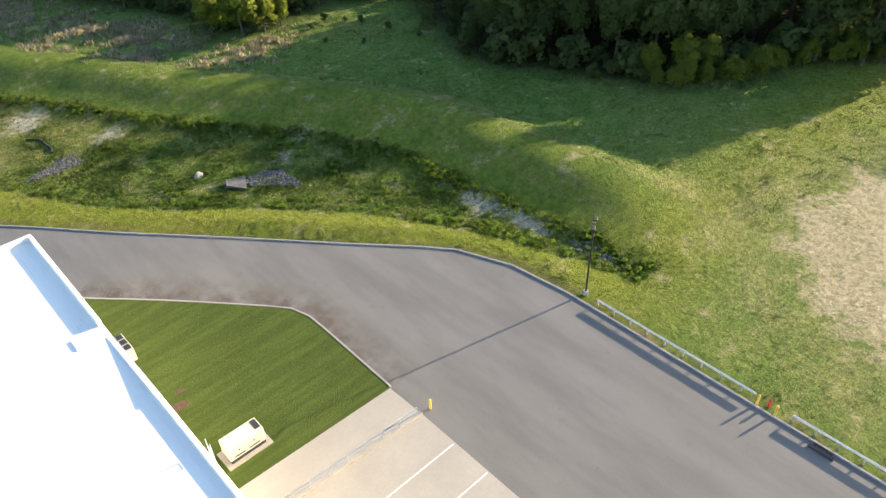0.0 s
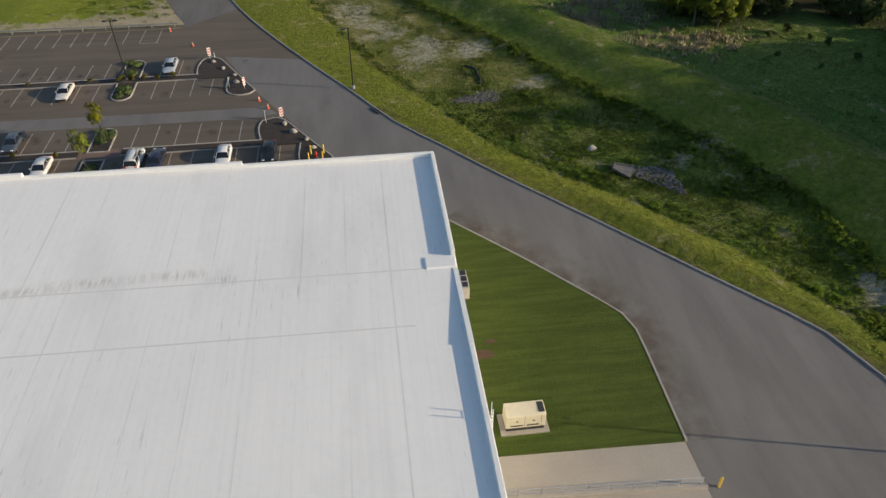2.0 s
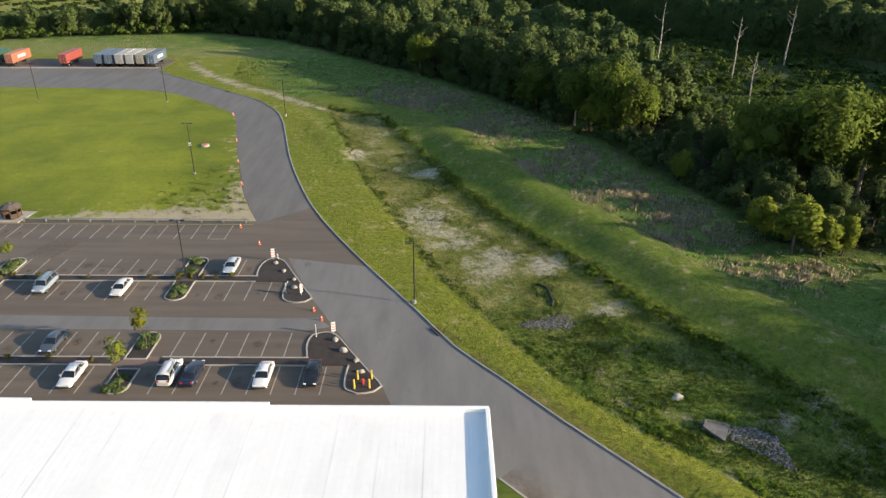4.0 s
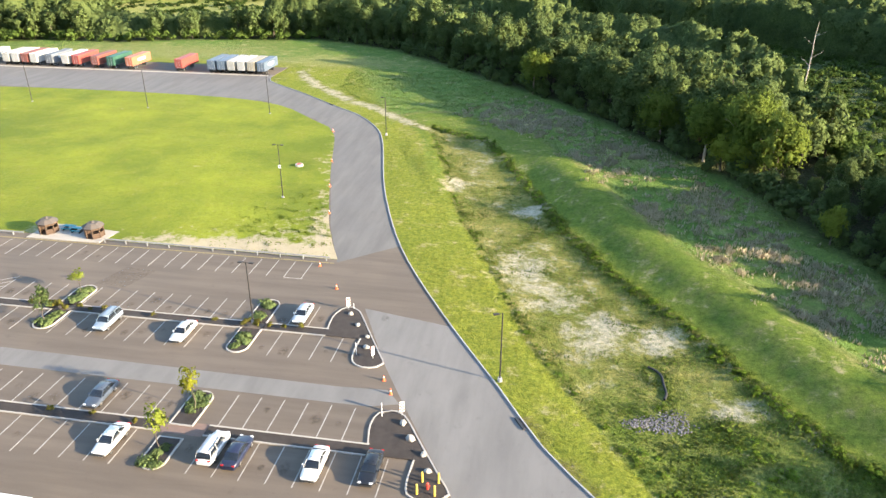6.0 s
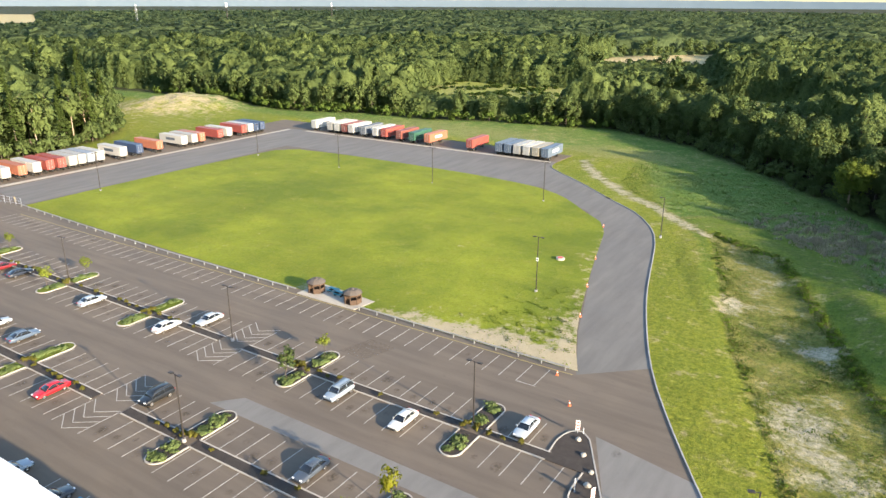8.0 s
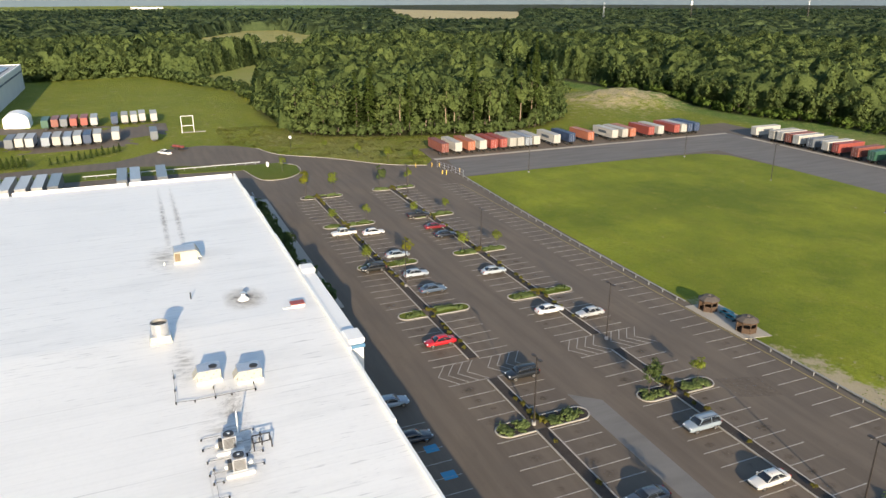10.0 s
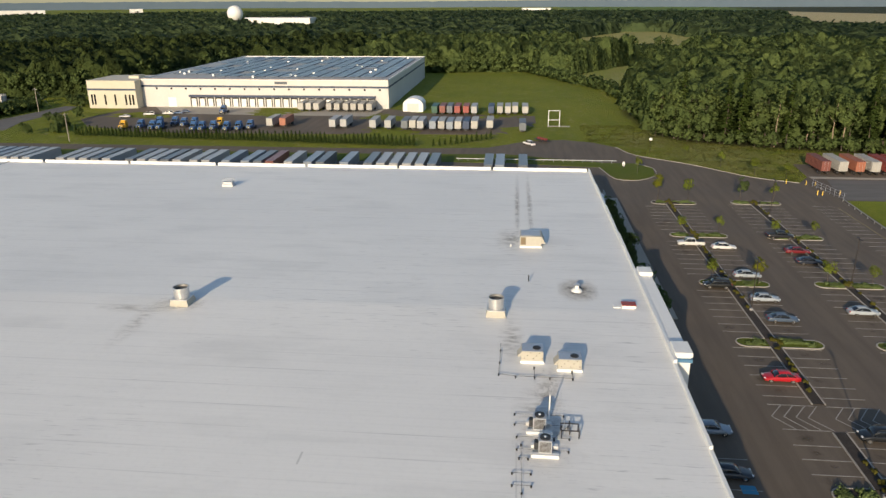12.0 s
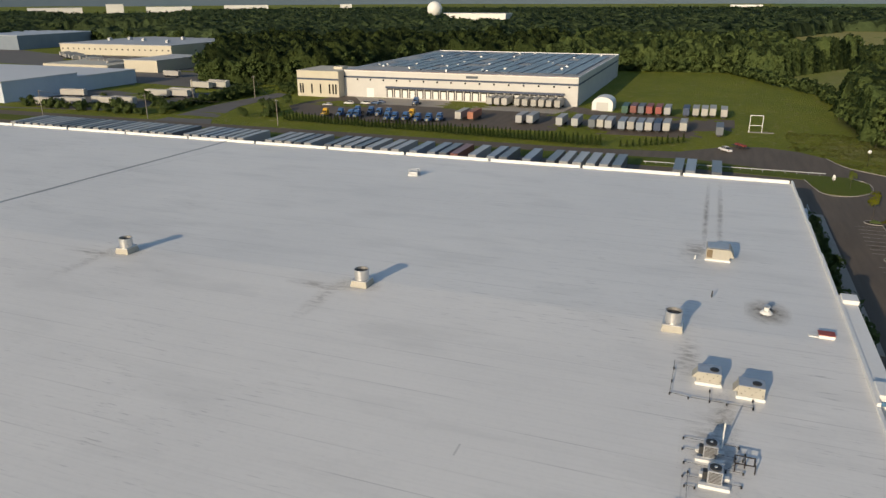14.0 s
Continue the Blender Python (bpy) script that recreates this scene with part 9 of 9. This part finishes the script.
# ---- weeds and wild grass, too many to count ----
def tufts(name, x, y, z, height, spread, blades, material, label, width=0.12, flop=0.5, seed=1):
    """Upright tapering blades in clumps."""
    rng = np.random.RandomState(seed)
    n = len(x)
    k = n * blades
    bx = np.repeat(x, blades) + rng.normal(0, 1, k) * spread * 0.5
    by = np.repeat(y, blades) + rng.normal(0, 1, k) * spread * 0.5
    bz = np.repeat(z, blades) - 0.05
    h = np.repeat(height, blades) * rng.uniform(0.55, 1.15, k)
    a = rng.uniform(0, 6.28, k)
    w = width * rng.uniform(0.6, 1.3, k)
    lean = rng.uniform(0.3 * flop, 1.2 * flop, k) * h
    la = rng.uniform(0, 6.28, k)
    ca, sa = np.cos(a) * w, np.sin(a) * w
    tip = np.stack([bx + np.cos(la) * lean, by + np.sin(la) * lean, bz + h], 1)
    mid = np.stack([bx + np.cos(la) * lean * 0.4, by + np.sin(la) * lean * 0.4, bz + h * 0.55], 1)
    # every blade's upper face looks up
    flip = np.where(np.cos(la) * -sa + np.sin(la) * ca > 0, 1.0, -1.0)
    side = np.stack([ca, sa, 0 * ca], 1) * flip[:, None]
    base = np.stack([bx, by, bz], 1)
    v = np.stack([base - side * 0.5, base + side * 0.5, mid + side, tip, mid - side], 1).reshape(-1, 3)
    me = bpy.data.meshes.new(name)
    me.vertices.add(k * 5)
    me.vertices.foreach_set("co", v.ravel())
    me.loops.add(k * 5)
    me.loops.foreach_set("vertex_index", np.arange(k * 5))
    me.polygons.add(k)
    me.polygons.foreach_set("loop_start", np.arange(k) * 5)
    me.update(calc_edges=True)
    up = np.stack([np.cos(la) * 0.3 + rng.normal(0, 0.75, k), np.sin(la) * 0.3 + rng.normal(0, 0.75, k), np.ones(k)], 1)
    up /= np.linalg.norm(up, axis=1)[:, None]
    me.normals_split_custom_set_from_vertices(np.repeat(up, 5, axis=0))
    me.materials.append(material)
    return tagged(new(name, me), label, "plants", kind="stuff")


wr = np.random.RandomState(31)


def sample(n, x0, x1, y0, y1):
    return wr.uniform(x0, x1, n), wr.uniform(y0, y1, n)


def keep(m, *arrays):
    return [a[m] for a in arrays]


x, y = sample(120000, -40, 52, -40, 145)
d_in = away(x, y, SWALE_IN)
d_out = away(x, y, SWALE_OUT)
within = inside(x, y, SWALE)
patch = wobble(x, y, 14, 21)
soil = silt(x, y)
frill = 1.6 * (wobble(x, y, 5, 27) - 0.5)
chance = np.where(within, 0.10 + 0.45 * smoothstep(patch, 0.4, 0.8) + 0.5 * (d_in < 1.2 + frill) + 0.6 * (d_out < 1.8 + frill) + 0.6 * (y < 34), 0.0) * (1 - 0.85 * soil)
chance = np.maximum(chance, 0.85 * ((d_out < 0.7 + frill) | (d_in < 0.4 + frill)))
m = wr.uniform(0, 1, len(x)) < chance * np.where(y > 90, 0.35, 0.7)
wx, wy, do, di = keep(m, x, y, d_out, d_in)
wz = ground_height(wx, wy)
hh = 0.12 + 0.22 * wobble(wx, wy, 9, 22) + 0.2 * (do < 2.0) * wr.uniform(0, 1, len(wx))
tufts("weeds", wx, wy, wz, hh, 0.9, 5, WEED, "rank green weeds covering the basin floor", 0.075, 1.1, 2)
m = wr.uniform(0, 1, len(wx)) < 0.30 * (1 - soil[m])
tufts("weeds_olive", wx[m] + 0.4, wy[m] - 0.3, wz[m], hh[m] * 0.8, 1.0, 4, leaf_material("olive_weed", (0.17, 0.185, 0.035), (0.14, 0.165, 0.035), (0.20, 0.20, 0.05)), "olive and yellowing weeds in the basin", 0.09, 0.9, 3)
# leafy clumps, thickest along the basin's rim and at its lower end
LEAF_CLUMP = leaf_material("lush_weed_leaf", (0.17, 0.28, 0.036), (0.24, 0.35, 0.05), (0.19, 0.30, 0.04), 0.5)
for i in range(2):
    tree_kind(("weed_clump", i), 80 + i, 0.42, 0.6, 0.0, 5, 20, 0.22, LEAF_CLUMP, 0, 0.0, flat=0.7)
for i in range(2):
    me = KINDS[("weed_clump", i)][0]
    up = 0.3 * WAYS[me.name] + np.array([0.15, 0, 1.0])
    WAYS[me.name] = up / np.linalg.norm(up, axis=1)[:, None]
x, y = sample(26000, -40, 52, -40, 145)
d_in, d_out, within, soil = away(x, y, SWALE_IN), away(x, y, SWALE_OUT), inside(x, y, SWALE), silt(x, y)
thick = smoothstep(wobble(x, y, 11, 41), 0.5, 0.7)
chance = np.where(within, 0.7 * (d_out < 1.5) + 0.25 * (d_in < 0.8) + thick * smoothstep(-y, -40, -15) * 0.55 + 0.4 * smoothstep(-y, 8, 20), 0.6 * (d_out < 0.5)) * (1 - np.clip(1.4 * soil, 0, 1))
for cx, cy, r in ((27.5, 8.3, 3.4), (8.5, 30.5, 3.2)):
    chance *= np.hypot(x - cx, y - cy) > r
m = wr.uniform(0, 1, len(x)) < chance
cx, cy = keep(m, x, y)
woods("weeds_lush", [(a, b, c, wr.uniform(0.5, 1.15), wr.uniform(0, 6.28)) for a, b, c in zip(cx, cy, ground_height(cx, cy) - 0.05)], lambda i: ("weed_clump", i % 2), "lush green weed clumps round the basin", LEAF_CLUMP)
bpy.data.objects["weeds_lush"]["category"] = "plants"
x, y = sample(11000, -250, 135, 98, 384)
m = (inside(x, y, MARSH) | inside(x, y, CHANNEL) & (wobble(x, y, 22, 9) > 0.5)) & (wr.uniform(0, 1, len(x)) < 0.75)
cx, cy = keep(m, x, y)
woods("marsh_growth", [(a, b, c, wr.uniform(2.2, 4.5), wr.uniform(0, 6.28)) for a, b, c in zip(cx, cy, ground_height(cx, cy) - 0.1)], lambda i: ("weed_clump", i % 2), "dense green reeds and weeds of the marsh", LEAF_MARSH)
bpy.data.objects["marsh_growth"]["category"] = "plants"
# meadow between basin and woods
x, y = sample(60000, -80, 110, -60, 215)
east = inside(x, y, SWALE_OUT[::-1] + [(70, -60), (120, -60)] + EAST_EDGE[::-1][:0] + [(106, -24), (83, -12), (71, 18), (82, 43), (47, 60), (38, 90), (17, 133), (-36, 204), (-75, 205), (-70, 172), (-45, 148)])
sw = away(x, y, SWALE_OUT)
dry = wobble(x, y, 26, 24) * 0.7 + 0.5 * wobble(x, y, 7, 25)
belt = np.zeros(x.shape)
for cx, cy, rx, ry in STRAW[:10]:
    belt = np.maximum(belt, np.exp(-(((x - cx) / rx) ** 2 + ((y - cy) / ry) ** 2)))
p = wr.uniform(0, 1, len(x))
m = east & (sw > 9) & (p < np.clip(belt * 1.3, 0, 1) * smoothstep(dry, 0.3, 0.5))
tx, ty = keep(m, x, y)
tufts("dry_grass", tx, ty, ground_height(tx, ty), wr.uniform(0.35, 0.95, len(tx)), 0.8, 12, DRY_GRASS, "standing tan dry grass in the meadow", 0.10, 0.5, 4)
sand_in = inside(x, y, SAND)
m = east & (sw > 11.5) & (p < 0.75) & ~sand_in
tx, ty = keep(m, x, y)
tufts("meadow_grass", tx, ty, ground_height(tx, ty), wr.uniform(0.12, 0.38, len(tx)) * (0.6 + 0.8 * wobble(tx, ty, 8, 26)), 0.8, 6, leaf_material("meadow_leaf", (0.14, 0.22, 0.045), (0.21, 0.28, 0.068), (0.17, 0.24, 0.055)), "uneven green meadow grass before the woods", 0.07, 0.6, 5)
# taller pale grass on the verge before the western wood
x, y = sample(13000, -300, -204, 8, 82)
m = ~inside(x, y, PAVED) & ~inside(x, y, WOODS_WEST) & (away(x, y, PAVED, True) > 0.6) & (wr.uniform(0, 1, len(x)) < 0.35 + 0.65 * smoothstep(wobble(x, y, 14, 45), 0.35, 0.6))
tx, ty = keep(m, x, y)
tufts("entrance_grass", tx, ty, ground_height(tx, ty), wr.uniform(0.08, 0.25, len(tx)), 1.1, 4, leaf_material("pale_verge_leaf", (0.215, 0.22, 0.055), (0.30, 0.27, 0.088), (0.20, 0.22, 0.048)), "pale yellowing grass on the entrance verge", 0.20, 1.0, 10)
# coarse weeds in the worn corner of the field
x, y = sample(9000, -66, -36, 62.5, 98)
m = inside(x, y, FIELD) & (wr.uniform(0, 1, len(x)) < 0.6 * smoothstep(wobble(x, y, 3, 43), 0.5, 0.8) * np.exp(-(((x + 46) / 11) ** 2 + ((y - 74) / 13) ** 2)))
tx, ty = keep(m, x, y)
tufts("field_weeds", tx, ty, np.full(len(tx), 0.24), wr.uniform(0.06, 0.16, len(tx)), 0.8, 5, leaf_material("field_weed_leaf", (0.15, 0.20, 0.025), (0.21, 0.26, 0.035), (0.17, 0.22, 0.03)), "coarse weeds in the worn corner of the field", 0.11, 1.0, 9)
# short clumps on the verges
x, y = sample(90000, -60, 75, -75, 150)
dp = away(x, y, OUTER_CURB)
sw = np.where(inside(x, y, SWALE), -1, 1) * away(x, y, SWALE, True)
m = ~inside(x, y, PAVED) & (dp > 0.15) & (sw > 0.4) & (dp < 13) & (wr.uniform(0, 1, len(x)) < np.where(y > 70, 0.35, 0.75))
tx, ty = keep(m, x, y)
tufts("verge_grass", tx, ty, ground_height(tx, ty), wr.uniform(0.05, 0.15, len(tx)), 0.6, 4, leaf_material("verge_leaf", (0.19, 0.215, 0.03), (0.29, 0.29, 0.05), (0.22, 0.225, 0.035)), "short clumpy grass on the road verge", 0.09, 0.9, 6)


def stones(name, places, size, label, seed):
    rng = random.Random(seed)
    iv, itri = ico_points()
    vs, fs, b0 = [], [], 0
    for x, y in places:
        s = size * rng.uniform(0.6, 1.4)
        z = float(ground_height(np.array([x]), np.array([y]))[0])
        a = rng.uniform(0, 6.28)
        jit = np.array([[rng.uniform(0.75, 1.2)] for _ in iv])
        p = iv * jit * np.array([s, s * 0.75, s * 0.6])
        vs.append(np.stack([p[:, 0] * math.cos(a) - p[:, 1] * math.sin(a) + x, p[:, 0] * math.sin(a) + p[:, 1] * math.cos(a) + y, p[:, 2] + z + 0.05], 1))
        fs.extend((itri + b0).tolist())
        b0 += len(iv)
    m, t, b = nodes_of("riprap_mix", 0.9)
    g = t.nodes.new("ShaderNodeNewGeometry")
    t.links.new(mixed(t, g.outputs["Random Per Island"], (0.05, 0.048, 0.049), (0.19, 0.18, 0.178)), b.inputs["Base Color"])
    tagged(raw(name, np.concatenate(vs).tolist(), fs, m), label, "stones", kind="stuff")


rq = random.Random(4)
stones("riprap", [(26.2 + 5.0 * v - 0.3, 9.6 - 2.6 * v + (rq.random() - 0.5) * (2.2 + 4.2 * v)) for v in [rq.random() ** 0.7 for _ in range(760)]], 0.15, "loose grey riprap stones below the outfall", 1)
stones("riprap", [(6.2 + 6.6 * v + rq.gauss(0, 0.5), 30.6 + 1.6 * v + rq.gauss(0, 0.4) + (rq.random() - 0.5) * (0.8 + 2.8 * v)) for v in [rq.random() ** 0.8 for _ in range(620)]], 0.12, "loose grey riprap stones in the basin", 2)
stones("riprap", [(45.4 + rq.gauss(0, 0.5), -31 + rq.gauss(0, 1.6)) for _ in range(90)], 0.2, "loose grey riprap stones at the basin end", 3)
# the culvert's flared concrete mouth lies on the bank above its stones
flume = thing("concrete_flume", (25.0, 10.0, -0.68), "grey streaked concrete outfall mouth flared onto stones", "outfall", "", -28)
flume.scale = (0.7, 0.72, 0.36)
STREAKED = surface("streaked_concrete", (0.15, 0.146, 0.14), (0.08, 0.078, 0.077), 0.9, 0.0, 2.2, 0.7, 0.4, 0.03)
part("apron", loft(bmesh.new(), [[(-1.7, -0.8, 0.55), (-1.7, 0.8, 0.55), (-1.7, 0.8, 0.25), (-1.7, -0.8, 0.25)], [(0.2, -1.7, 0.2), (0.2, 1.7, 0.2), (0.2, 1.7, -0.15), (0.2, -1.7, -0.15)],
                                 [(1.5, -1.9, 0.02), (1.5, 1.9, 0.02), (1.5, 1.9, -0.35), (1.5, -1.9, -0.35)]]), STREAKED, flume)
for sg in (-1, 1):
    part("wing", loft(bmesh.new(), [[(-1.75, sg * 0.8, 0.2), (-1.75, sg * 0.98, 0.2), (-1.75, sg * 0.98, 1.15), (-1.75, sg * 0.8, 1.15)], [(1.4, sg * 1.9, -0.3), (1.4, sg * 2.06, -0.3), (1.4, sg * 2.06, 0.12), (1.4, sg * 1.9, 0.12)]]), STREAKED, flume)
part("headwall", boxed(-2.0, -1.72, -1.0, 1.0, -0.3, 1.2, bevel=0.05), STREAKED, flume)
part("pipe", tubed((-2.6, 0, 0.62), (-1.68, 0, 0.6), 0.46, 0.46, 16), GRILLE, flume, "dark round pipe mouth")
sock = thing("silt_sock", (10.8, 39.5, -0.85), "black silt sock lying slack across the basin floor", "silt sock")
part("tube", swept(rounded([(-1.2, 2.7), (-0.2, 1.9), (0.25, 0.9), (0.3, -0.6), (0.45, -2.4), (0.1, -3.6)], 0.5), [(0.16 * math.cos(a), 0.1 + 0.14 * math.sin(a)) for a in np.linspace(0, 2 * math.pi, 9)[:-1]]), BLACK, sock)
